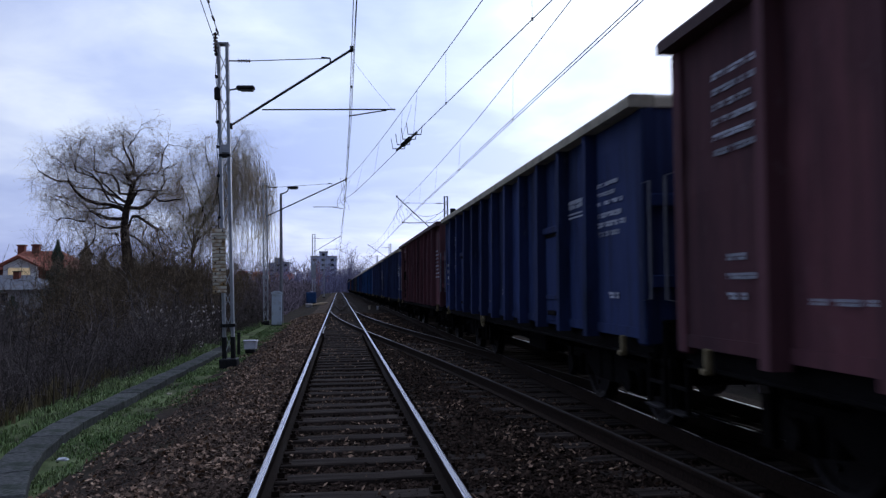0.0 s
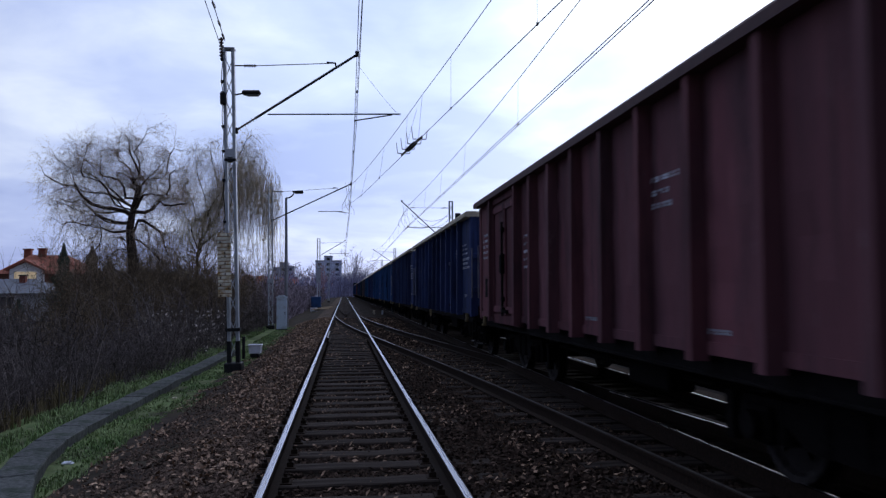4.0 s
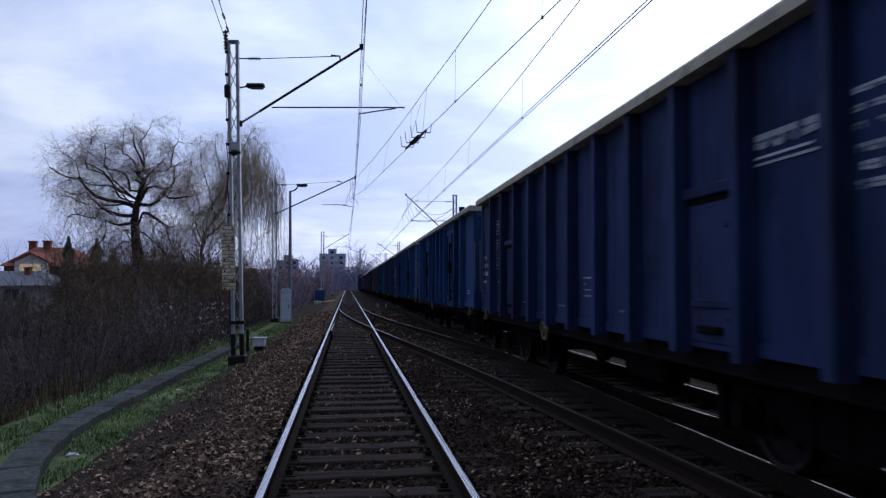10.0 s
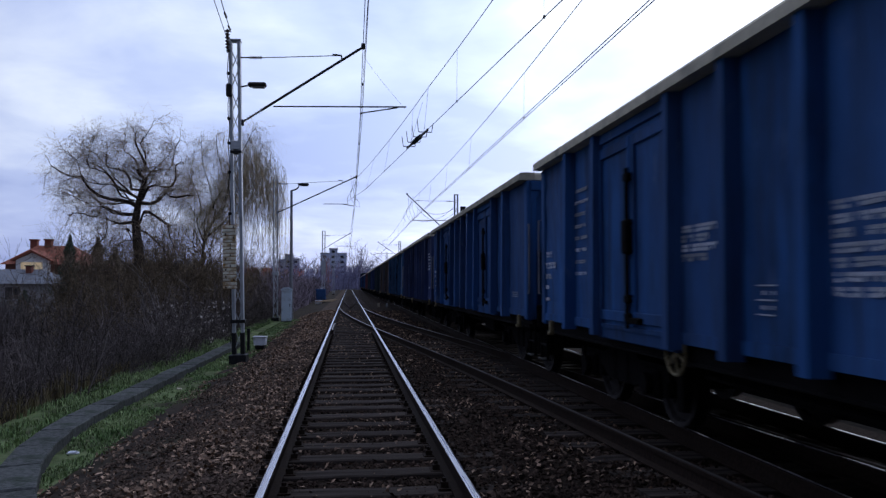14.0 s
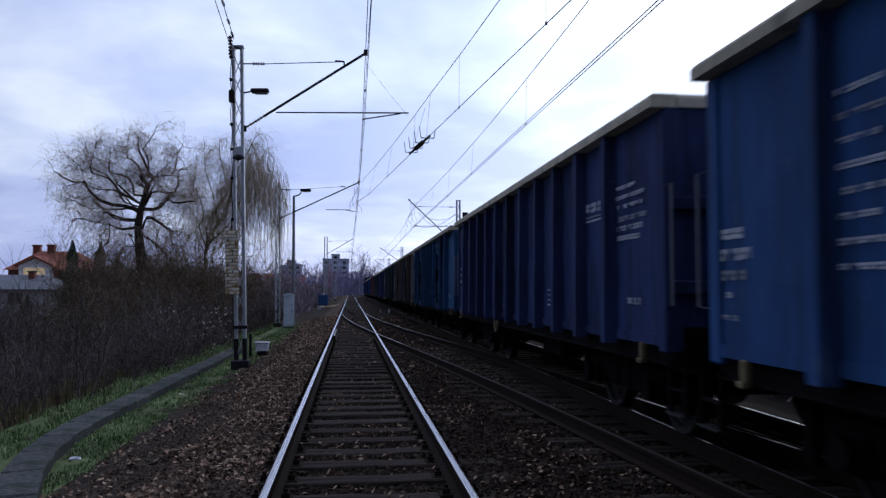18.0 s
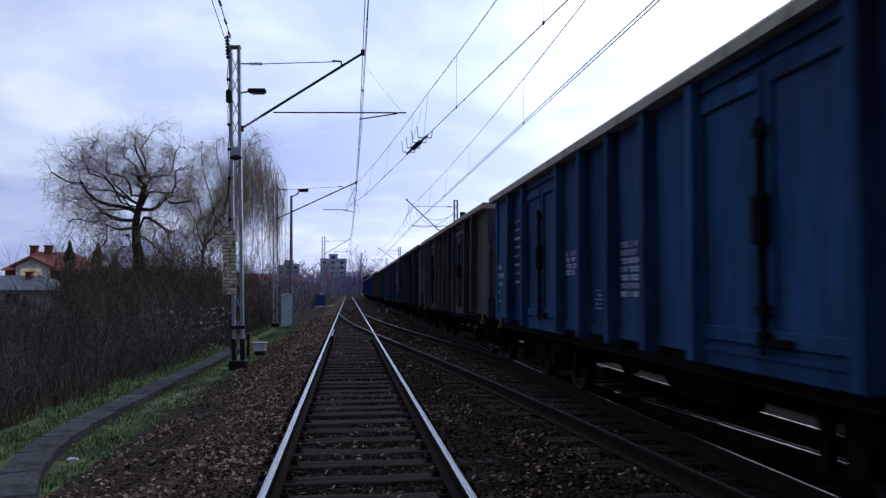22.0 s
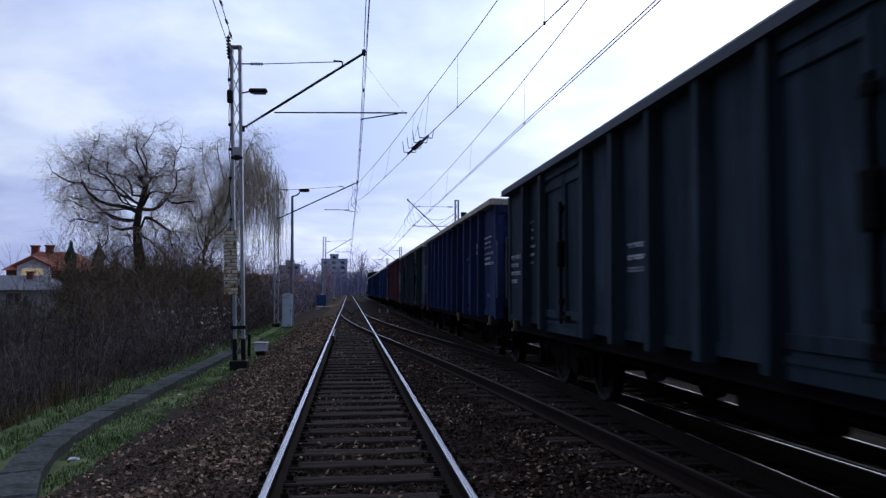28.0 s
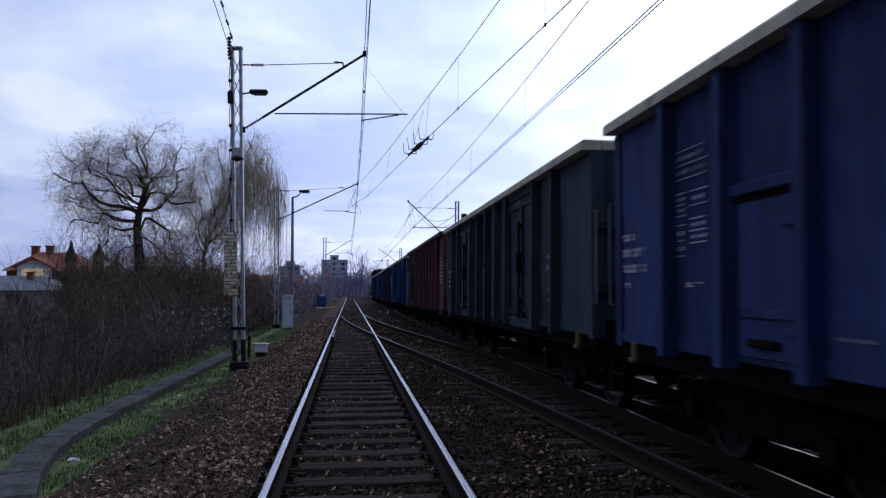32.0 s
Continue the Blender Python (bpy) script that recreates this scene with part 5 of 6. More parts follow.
block(-15.2, 420, 14, 21, 8, 3.2, "wall_block2", "distant pale apartment tower with stepped roof", [(0, 4.6, 21), (4.7, 9.0, 23.5), (9.1, 14.0, 21)])
block(-37.6, 420, 11, 20, 7, 3.2, "wall_grey", "distant grey apartment block behind bare trees", [(0, 3.4, 17.5), (3.5, 7.5, 20.2), (7.6, 11, 18)])


for x, y, w, lab in ((-23.6, 180, 4.2, "distant house with a red roof beyond the scrub"), (-18.6, 185, 3.0, "small distant red-roofed house"), (-14.0, 200, 3.4, "small distant red-roofed house")):
    fh = thing("house", pose(x, y, -2.5), lab, "house")
    part("wall", box(B(), -w / 2, w / 2, 0, 5, 0, 6.0), MAT["wall_white"], fh)
    bm = B()
    prism(bm, [(-0.5, 6.0), (5.5, 6.0), (2.5, 8.0)], "x", -w / 2 - 0.5, w / 2 + 0.5)
    part("roof", bm, MAT["roof_red"], fh)
    gable_window(fh, 0, 0, 3.6, 1.4, 1.2)


CAR_Z, CAR_TURN = -3.05, -72


def road_y(x):
    return 60 + 0.325 * (x + 16)


def car(paint, label, m):
    t = thing("car", m, label, "car")
    bm = B()
    prism(bm, [(-2.1, 0.30), (2.1, 0.30), (2.15, 0.62), (1.25, 0.86), (-1.9, 0.90), (-2.12, 0.66)], "x", -0.84, 0.84)
    part("body", bm, paint, t)
    bm = B()
    prism(bm, [(-1.85, 0.90), (1.15, 0.87), (0.45, 1.40), (-1.15, 1.44)], "x", -0.72, 0.72)
    cabin = part("cabin", bm, MAT["pane"], t, "dark glazed cabin")
    part("roof", box(B(), -0.70, 0.70, -1.1, 0.42, 1.42, 1.47, 0.02), paint, cabin)
    for x in (-0.78, 0.78):
        for y in (-1.3, 1.35):
            part("wheel", tube(B(), (x - 0.1, y, 0.31), (x + 0.1, y, 0.31), 0.31, n=14), MAT["black"], t)
    for x in (-0.6, 0.6):
        part("tail_light", box(B(), x - 0.16, x + 0.16, -2.16, -2.10, 0.62, 0.78, 0.02), MAT["red_lamp"], t, "lit red tail light")
        part("headlight", box(B(), x - 0.16, x + 0.16, 2.10, 2.17, 0.48, 0.64, 0.02), MAT["white_lamp"], t, "lit white headlight")
    return t


CARS = [
    (car(MAT["cabinet"], "pale hatchback driving past below the embankment", pose(-40, 58, CAR_Z, 0, 0, CAR_TURN)), [(0, -42), (6, -22), (10, -16.2), (12, -14.5), (14, -14.3), (32, -14.3)]),
    (car(MAT["blue_bin"], "dark blue car driving slowly below the embankment", pose(-60, 54, CAR_Z, 0, 0, CAR_TURN)), [(0, -58), (12, -36), (17, -25.2), (19, -23.7), (24, -23.5), (28, -23.1), (32, -16.7)]),
]
# garage is added only to hold the small greenish light beyond the scrub
shed = thing("garage", pose(-24.6, 63, -3.2), "small garage added to carry a lit window beyond the scrub", "garage")
part("wall", box(B(), -1.6, 1.8, 0, 4, 0, 2.3), MAT["wall_white"], shed)
bm = B()
prism(bm, [(-1.9, 2.3), (2.1, 2.3), (2.1, 2.4), (0.1, 2.95), (-1.9, 2.4)], "y", -0.3, 4.3)
part("roof", bm, MAT["roof_grey"], shed)
wn = part("window", box(B(), 0.45, 1.25, -0.07, -0.002, 1.3, 1.95, 0.01), MAT["frame_white"], shed)
part("pane", box(B(), 0.52, 1.18, -0.09, -0.072, 1.37, 1.88), MAT["window_glow"], wn, "lit window pane")


# far woods and hedge line
def far_wood(name, label, mat, xs, y0, y1, n, h, seed):
    r = random.Random(seed)
    st = Strands()
    for i in range(n):
        x, y = r.uniform(*xs), r.uniform(y0, y1)
        hh = h * r.uniform(0.5, 1.15)
        p = Vector((x, y, ground_z(max(-59, min(x, 59)), y) - 0.1))
        pts = [p]
        for j in range(4):
            pts.append(pts[-1] + Vector((r.gauss(0, 0.25), r.gauss(0, 0.2), hh / 4)))
        w = 0.02 + abs(y) * 0.00035
        st.add(pts, w * 1.6, w * 0.5, 3)
        for j in range(9):
            q = pts[r.randint(1, 4)]
            d = Vector((r.gauss(0, 0.5), r.gauss(0, 0.3), r.uniform(0.2, 1.0)))
            st.add([q, q + d * hh * 0.14, q + d * hh * 0.26 + Vector((0, 0, hh * 0.02))], w * 0.7, w * 0.3, 3)
    return tagged(new(name, st.mesh(name, mat)), label, "trees", kind="stuff")


far_wood("far_scrub", "brown leafless scrub lining the track further on", MAT["hazed_brush"], (-9.5, -4.0), 46, 150, 1300, 2.3, 15)
far_wood("far_scrub", "tall bare scrub below the embankment further on", MAT["ochre_brush"], (-20, -9), 60, 150, 600, 4.4, 16)
# two unseen woods added behind the viewer to cut sky light from there
far_wood("rear_wood", "unseen bare woods added on the rear slope to block sky light", MAT["brush"], (-24, -7.2), -60, -17, 1900, 9.0, 31)
far_wood("rear_wood", "unseen bare woods added on the rear bank to block sky light", MAT["brush"], (8, 24), -60, -17, 1500, 8.0, 32)
far_wood("bank_scrub", "dark leafless scrub on the bank beyond the train", MAT["brush"], (7.3, 13), -6, 50, 2600, 1.0, 17)
far_wood("far_trees", "distant leafless trees and scrub along the line", MAT["hazed_bark"], (-38, -6), 110, 330, 900, 7.0, 5)
far_wood("far_trees", "reddish bare hedge in the distance", MAT["red_bark"], (-70, -5), 200, 400, 500, 9.0, 6)
far_wood("far_trees", "bare woods where the tracks vanish", MAT["hazed_bark"], (-12, 40), 260, 420, 700, 8.0, 7)
for n_, (x, y, h) in enumerate(((3.5, 280, 18), (9.0, 300, 12), (0.5, 310, 10))):
    ft = Tree(90 + n_)
    fo = thing("far_tree", pose(x, y, -1), "bare rounded tree standing at the end of the line", "tree")
    for i in range(30):
        d = Vector((ft.r.gauss(0, 0.42), ft.r.gauss(0, 0.2), 1))
        pts, dd = ft.path(Vector((0, 0, h * 0.15)), d, h * ft.r.uniform(0.5, 0.85), 5, 0.12, Vector((0, 0, 0.02)))
        ft.limbs.add([Vector((0, 0, 0))] + pts, 0.16, 0.04, 4)
        for k in range(14):
            q = pts[ft.r.randint(1, 5)]
            sp, _ = ft.path(q, ft.rv(0.6) + Vector((0, 0, 0.5)), h * 0.16, 3, 0.2, Vector((0, 0, 0)))
            ft.twigs.add(sp, 0.05, 0.02, 3)
    part("trunk", ft.limbs.mesh("trunk", MAT["hazed_bark"]), None, fo)
    part("crown", ft.twigs.mesh("crown", MAT["hazed_bark"]), None, fo)


# ---- goods train ----
HL = 6.62      # half length of the body
HW = 1.43      # outer wall plane
PITCH = 14.217


def paint(name, c1, c2, dirt, at=0.55):
    grey = sum(c2) / 3
    streak = tuple(0.30 * v + 0.15 * grey for v in dirt)
    alt = tuple(0.74 * v + 0.14 * grey for v in c1)
    return material(name, c1, c2, 2.2, 0.72, 0.0, 0.25, dirt=dirt, dirt_scale=1.0, dirt_at=at - 0.04, stretch=(1, 1.6, 0.45), vary=0.26, jitter=True, streak=streak, alt=alt, scuff=tuple(0.6 * v + 0.55 * w + 0.006 for v, w in zip(c2, (sum(c2) / 3,) * 3)), bump_dist=0.03, spec=0.05)


PAINTS = {
    "navy": paint("navy_paint", (0.0325, 0.0504, 0.1379), (0.0454, 0.0708, 0.1807), (0.0235, 0.0332, 0.0736)),
    "blue": paint("faded_blue_paint", (0.0246, 0.0780, 0.1788), (0.0359, 0.1110, 0.2366), (0.0182, 0.0414, 0.0800)),
    "midblue": paint("mid_blue_paint", (0.0255, 0.0890, 0.2466), (0.0377, 0.1239, 0.3160), (0.0217, 0.0527, 0.1226)),
    "brown": paint("oxide_brown_paint", (0.1660, 0.0649, 0.0752), (0.2265, 0.0915, 0.0994), (0.0908, 0.0483, 0.0560)),
    "darkbrown": paint("dark_oxide_paint", (0.1485, 0.0622, 0.0708), (0.2062, 0.0887, 0.0939), (0.0841, 0.0438, 0.0510)),
    "greybrown": paint("grey_brown_paint", (0.1031, 0.0796, 0.0655), (0.1482, 0.1106, 0.0894), (0.0588, 0.0706, 0.1058), 0.52),
    "slate": paint("slate_grey_paint", (0.0375, 0.0587, 0.0744), (0.0550, 0.0788, 0.0948), (0.0225, 0.0350, 0.0432)),
    "green": paint("dark_green_grey_paint", (0.0481, 0.0712, 0.0894), (0.0725, 0.0986, 0.1210), (0.0321, 0.0466, 0.0546)),
}
TOPRAIL = {
    "cream": material("dusty_cream_rail", (0.46, 0.41, 0.29), (0.64, 0.58, 0.43), 9, 0.85, bump=0.3, dirt=(0.27, 0.25, 0.20), dirt_scale=2.5),
    "brown": material("brown_rail", (0.065, 0.035, 0.035), (0.10, 0.055, 0.052), 9, 0.7, bump=0.3),
    "slate": material("slate_rail", (0.06, 0.07, 0.085), (0.09, 0.10, 0.12), 9, 0.6, bump=0.3),
}
CACHE = {}
STEPPED = ("midblue", "blue", "slate")


def cached(key, build):
    if key not in CACHE:
        CACHE[key] = build()
    return CACHE[key]


FLIP = Matrix.Rotation(math.pi, 4, "Z")
TURN = Matrix.Identity(4)


def wheelset_mesh():
    bm = B()
    prof = [(-0.07, 0.10), (-0.07, 0.17), (-0.02, 0.19), (-0.015, 0.38), (-0.055, 0.41), (-0.065, 0.46), (0.05, 0.465), (0.055, 0.49), (0.07, 0.49), (0.075, 0.40), (0.03, 0.38), (0.02, 0.19), (0.06, 0.17), (0.06, 0.10)]
    for s in (-1, 1):
        n = 20
        rings = []
        for i in range(n):
            a = 2 * math.pi * i / n
            rings.append([bm.verts.new((s * (0.7535 - u), rr * math.cos(a), rr * math.sin(a))) for u, rr in prof])
        for i in range(n):
            p, q = rings[i], rings[(i + 1) % n]
            for j in range(len(prof) - 1):
                bm.faces.new((p[j], p[j + 1], q[j + 1], q[j]))
        for i in range(5):
            a = 2 * math.pi * i / 5
            tube(bm, (s * 0.785, 0.28 * math.cos(a), 0.28 * math.sin(a)), (s * 0.80, 0.28 * math.cos(a), 0.28 * math.sin(a)), 0.03, n=6)
    tube(bm, (-1.02, 0, 0), (1.02, 0, 0), 0.075, n=10)
    bmesh.ops.recalc_face_normals(bm, faces=bm.faces)
    return mesh_from(bm, MAT["wheel"], "wheelset")


def bogie_frame_mesh():
    bm = B()
    for s in (-1, 1):
        x = s * 1.0
        prism(bm, [(-1.35, 0.50), (-1.30, 0.66), (-0.55, 0.66), (-0.40, 0.78), (0.40, 0.78), (0.55, 0.66), (1.30, 0.66), (1.35, 0.50), (0.75, 0.52), (0.45, 0.36), (-0.45, 0.36), (-0.75, 0.52)], "x", x - 0.06, x + 0.06)
        for yy in (-1.0, 1.0):
            box(bm, x - 0.12, x + 0.14, yy - 0.17, yy + 0.17, 0.32, 0.60, 0.03)
            tube(bm, (x + s * 0.10, yy, 0.46), (x + s * 0.20, yy, 0.46), 0.11, n=12)
            for k in (-0.24, 0.24):
                tube(bm, (x, yy + k, 0.34), (x, yy + k, 0.62), 0.075, n=8)
        for yy in (-0.2, 0.2):
            tube(bm, (x, yy, 0.36), (x, yy, 0.70), 0.09, n=10)
        box(bm, x - 0.04, x + 0.04, -1.62, -1.5, 0.25, 0.65)
        box(bm, x - 0.04, x + 0.04, 1.5, 1.62, 0.25, 0.65)
    box(bm, -1.0, 1.0, -0.22, 0.22, 0.52, 0.86, 0.03)
    box(bm, -1.0, 1.0, -1.36, -1.26, 0.50, 0.64, 0.02)
    box(bm, -1.0, 1.0, 1.26, 1.36, 0.50, 0.64, 0.02)
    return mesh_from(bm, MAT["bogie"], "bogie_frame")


def rib_mesh(mat, z0, z1):
    """Pressed hat-section post, tapering towards the top; the face is at x = -HW - 0.105."""
    bm = B()
    for side, w in ((0, 0),):
        lo = [(-HW, -0.085), (-HW - 0.14, -0.06), (-HW - 0.14, 0.06), (-HW, 0.085)]
        hi = [(-HW, -0.085), (-HW - 0.12, -0.055), (-HW - 0.12, 0.055), (-HW, 0.085)]
        a = [bm.verts.new((x, y, z0)) for x, y in lo]
        b = [bm.verts.new((x, y, z1)) for x, y in hi]
        for i in range(3):
            bm.faces.new((a[i], a[i + 1], b[i + 1], b[i]))
        bm.faces.new((a[3], a[0], b[0], b[3]))
        bm.faces.new(a[::-1])
        bm.faces.new(b)
    bmesh.ops.recalc_face_normals(bm, faces=bm.faces)
    return mesh_from(bm, mat, "post")


def panel_mesh(mat, w, z0, z1, seed):
    """Sheet with a pressed bottom flange and slight dents."""
    r = random.Random(seed)
    bm = B()
    nx, nz = 5, 8
    g = []
    for j in range(nz + 1):
        row = []
        for i in range(nx + 1):
            y = -w / 2 + w * i / nx
            z = z0 + (z1 - z0) * j / nz
            inner = 0 < i < nx and 0 < j < nz
            row.append(bm.verts.new((-HW + (r.uniform(-0.012, 0.014) if inner else 0.0), y, z)))
        g.append(row)
    for j in range(nz):
        for i in range(nx):
            bm.faces.new((g[j][i], g[j + 1][i], g[j + 1][i + 1], g[j][i + 1]))
    back = [bm.verts.new((-HW + 0.03, y, z)) for y, z in ((-w / 2, z0), (w / 2, z0), (w / 2, z1), (-w / 2, z1))]
    bm.faces.new(back)
    box(bm, -HW - 0.02, -HW, -w / 2, w / 2, z0, z0 + 0.10)
    bmesh.ops.recalc_face_normals(bm, faces=bm.faces)
    return mesh_from(bm, mat, "side_panel")


def bars(parent, y, z, rows, width, h, gap, mat="letter", x=-HW - 0.006, seed=0, name="marking", broken=True, slot=(0.03, 0.085)):
    r = random.Random(seed)
    for i in range(rows):
        zz = z - i * (h + gap)
        u = -width / 2 * r.uniform(0.2, 1.0)
        end = width / 2
        bm = B()
        while u < end:
            w = r.uniform(*slot) if broken else end - u
            v = min(u + w, end)
            if broken and h >= 0.05:
                # worn characters: a stem and two strokes
                k = r.uniform(0.72, 0.85)
                box(bm, x - 0.002, x + 0.003, y + u, y + u + (v - u) * 0.3, zz - h * k, zz)
                box(bm, x - 0.0022, x + 0.0028, y + u, y + v, zz - h * 0.32, zz)
                if r.random() < 0.75:
                    box(bm, x - 0.0024, x + 0.0026, y + u, y + v, zz - h * k, zz - h * (k - 0.32))
            else:
                box(bm, x - 0.002, x + 0.003, y + u, y + v, zz - h * r.uniform(0.7, 0.85), zz - h * r.uniform(0.0, 0.12))
            u += w + (0.018 if r.random() < 0.8 else 0.07)
        part(name, bm, MAT[mat], parent, "unreadable dirty white stencilled line")["kind"] = "stuff"


def table(parent, y, z, w, h, rows, seed=0, x=-HW - 0.006):
    """A stencilled grid: thin white lines with faint writing between them. z is its upper edge."""
    r = random.Random(seed)
    bm = B()
    for i in range(rows + 1):
        zz = z - h * i / rows
        box(bm, x - 0.002, x + 0.003, y - w / 2 + r.uniform(0, 0.06), y + w / 2, zz - 0.010, zz)
        if i < rows and h / rows > 0.05:
            u = -w / 2 + r.uniform(0.03, 0.08)
            while u < w / 2 - 0.05:
                d = r.uniform(0.015, 0.05)
                box(bm, x - 0.0022, x + 0.0028, y + u, y + u + d, zz - h / rows * 0.70, zz - h / rows * 0.42)
                u += d + r.uniform(0.03, 0.09)
    part("marking", bm, MAT["letter"], parent, "unreadable white stencilled grid")["kind"] = "stuff"


def wagon(k, kind, colour, railc, zt, label, load=False, seed=0):
    """Open bogie wagon. kind A: single half doors near the ends; kind B: two pairs of tall double doors. -x faces the near track."""
    body, top = PAINTS[colour], TOPRAIL[railc]
    cn = colour
    z0, z1 = 0.98, zt - 0.06
    t = thing("open_goods_wagon", pose(TRAIN_X, k * PITCH, 0), label, "goods wagon", "wagons of the goods train")
    if kind == "A":
        b0 = 1.42
        n = 10
        bw = (2 * HL - 2 * b0) / n
        edges = [-HL, -HL + b0] + [-HL + b0 + bw * (i + 1) for i in range(n)] + [HL]
        doors = {2, len(edges) - 4}
    else:
        bw, dw = 1.0, 2.0
        edges = [-HL]
        for w in (1.52, 1.1, dw, bw, bw, bw, bw, dw, 1.1, 1.52):
            edges.append(edges[-1] + w)
        doors = {2, 7}
    if kind == "C":
        # one pair of tall doors near one end only
        dw = 2.08
        edges = [-HL]
        for w in (1.24,) + (1.05,) * 8 + (dw, 1.52):
            edges.append(edges[-1] + w)
        doors = {9}
    for side in (0, 1):
        S = FLIP if side else TURN
        for i, (a, b) in enumerate(zip(edges, edges[1:])):
            w, c = b - a, (a + b) / 2
            if kind != "A" and i in doors:
                # sill, frame and two leaves
                me = cached(("sill", cn, kind), lambda: mesh_from(box(box(B(), -HW - 0.04, -HW + 0.05, -dw / 2 - 0.05, dw / 2 + 0.05, 0.90, 1.06, 0.01), -HW - 0.055, -HW - 0.03, -dw / 2 + 0.1, dw / 2 - 0.1, 1.02, 1.06), body, "door_sill"))
                part("door_sill", me, None, t, m=S @ Matrix.Translation((0, c, 0)))
                part("door_header", cached(("header", cn, zt, kind), lambda: mesh_from(box(B(), -HW - 0.05, -HW + 0.03, -dw / 2, dw / 2, z1 - 0.11, z1, 0.006), body, "door_header")), None, t, m=S @ Matrix.Translation((0, c, 0)))
                for s in (-1, 1):
                    d = part("door", cached(("leaf", cn, zt, kind), lambda: mesh_from(box(B(), -HW - 0.02, -HW + 0.03, -dw / 4 + 0.015, dw / 4 - 0.015, 1.045, z1 - 0.10, 0.01), body, "door")), None, t, m=S @ Matrix.Translation((0, c + s * dw / 4, 0)))
                    for q in (-1, 1):
                        part("door_stile", cached(("stile", cn, zt), lambda: mesh_from(box(B(), -HW - 0.055, -HW - 0.02, -0.035, 0.035, 1.10, z1 - 0.16, 0.008), body, "door_stile")), None, d, m=Matrix.Translation((0, q * (dw / 4 - 0.055), 0)))
                    for zz in (z1 - 0.28, 1.10):
                        part("door_rail", cached(("drail", cn, kind), lambda: mesh_from(box(B(), -HW - 0.048, -HW - 0.02, -dw / 4 + 0.09, dw / 4 - 0.09, 0.0, 0.11, 0.008), body, "door_rail")), None, d, m=Matrix.Translation((0, 0, zz)))
                    def gear():
                        bm = B()
                        tube(bm, (-HW - 0.09, 0, 1.05), (-HW - 0.09, 0, z1 - 0.5), 0.022, n=6)
                        box(bm, -HW - 0.13, -HW - 0.02, -0.07, 0.07, 1.78, 2.12, 0.02)
                        for zz in (1.12, 1.3, 2.5):
                            box(bm, -HW - 0.11, -HW - 0.02, -0.06, 0.06, zz, zz + 0.08, 0.01)
                        box(bm, -HW - 0.10, -HW - 0.02, -0.30, 0.05, 1.10, 1.16, 0.01)
                        return mesh_from(bm, MAT["bogie"], "door_bolt")
                    if s < 0:
                        part("door_bolt", cached("gear%s" % zt, gear), None, d, "dark rusty locking bolt", m=Matrix.Translation((0, dw / 4, 0)))
            else:
                pn = part("side_panel", cached(("panel", cn, round(w, 2), zt, (i + k) % 3), lambda: panel_mesh(body, w, z0, z1, i + k)), None, t, m=S @ Matrix.Translation((0, c, 0)))
                if kind == "A" and i in doors and k != 7:
                    d = part("door", cached(("hatch", cn, zt), lambda: mesh_from(box(B(), -HW - 0.03, -HW - 0.002, -w / 2 + 0.12, w / 2 - 0.12, 1.02, 2.12, 0.012), body, "door")), None, t, m=S @ Matrix.Translation((0, c, 0)))
                    part("lintel", cached(("lintel", cn), lambda: mesh_from(box(B(), -HW - 0.065, -HW - 0.002, -w / 2 + 0.08, w / 2 - 0.08, 2.16, 2.25, 0.012), body, "lintel")), None, d)
                    # solid dark bar stands in for the shaded recess below the lintel
                    part("door_gap", cached("dgap", lambda: mesh_from(box(B(), -HW - 0.034, -HW - 0.003, -w / 2 + 0.13, w / 2 - 0.13, 2.115, 2.158), MAT["bogie"], "door_gap")), None, d, "dark bar painting in the shaded gap above the door")
                    part("door_rib", cached(("drib", cn), lambda: mesh_from(box(B(), -HW - 0.05, -HW - 0.03, -w / 2 + 0.16, w / 2 - 0.16, 1.30, 1.36, 0.005), body, "door_rib")), None, d)
                    for zz in (1.2, 1.9):
                        part("hinge", cached(("hinge", cn), lambda: mesh_from(box(B(), -HW - 0.07, -HW - 0.03, -w / 2 + 0.12, -w / 2 + 0.28, 0, 0.05, 0.008), body, "hinge")), None, d, m=Matrix.Translation((0, 0, zz)))
                    part("latch", cached("latch", lambda: mesh_from(box(B(), -HW - 0.07, -HW - 0.03, -0.15, 0.22, 1.10, 1.16, 0.01), MAT["bogie"], "latch")), None, d, "dark door latch")
        for e in edges[1:-1]:
            part("post", cached(("rib", cn, zt), lambda: rib_mesh(body, z0 - 0.05, z1)), None, t, m=S @ Matrix.Translation((0, e, 0)))
        # corner posts
        for e in (-HL + 0.09, HL - 0.09):
            part("corner_post", cached(("corner", cn, zt), lambda: mesh_from(box(B(), -HW - 0.03, -HW + 0.14, -0.09, 0.09, 0.92, z1, 0.02), body, "corner_post")), None, t, m=S @ Matrix.Translation((0, e, 0)))
        def toprail():
            bm = B()
            prism(bm, [(-HW - 0.15, z1), (-HW - 0.15, z1 + 0.085), (-HW - 0.12, z1 + 0.12), (-HW + 0.10, z1 + 0.12), (-HW + 0.10, z1)], "y", -HL, HL)
            return mesh_from(bm, top, "top_rail")
        part("top_rail", cached(("toprail", railc, zt), toprail), None, t, "dusty pale top rail" if railc == "cream" else "", m=S)
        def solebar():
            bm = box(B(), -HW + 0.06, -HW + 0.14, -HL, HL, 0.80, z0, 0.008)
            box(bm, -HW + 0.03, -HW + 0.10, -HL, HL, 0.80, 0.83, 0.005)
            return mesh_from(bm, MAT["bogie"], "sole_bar")
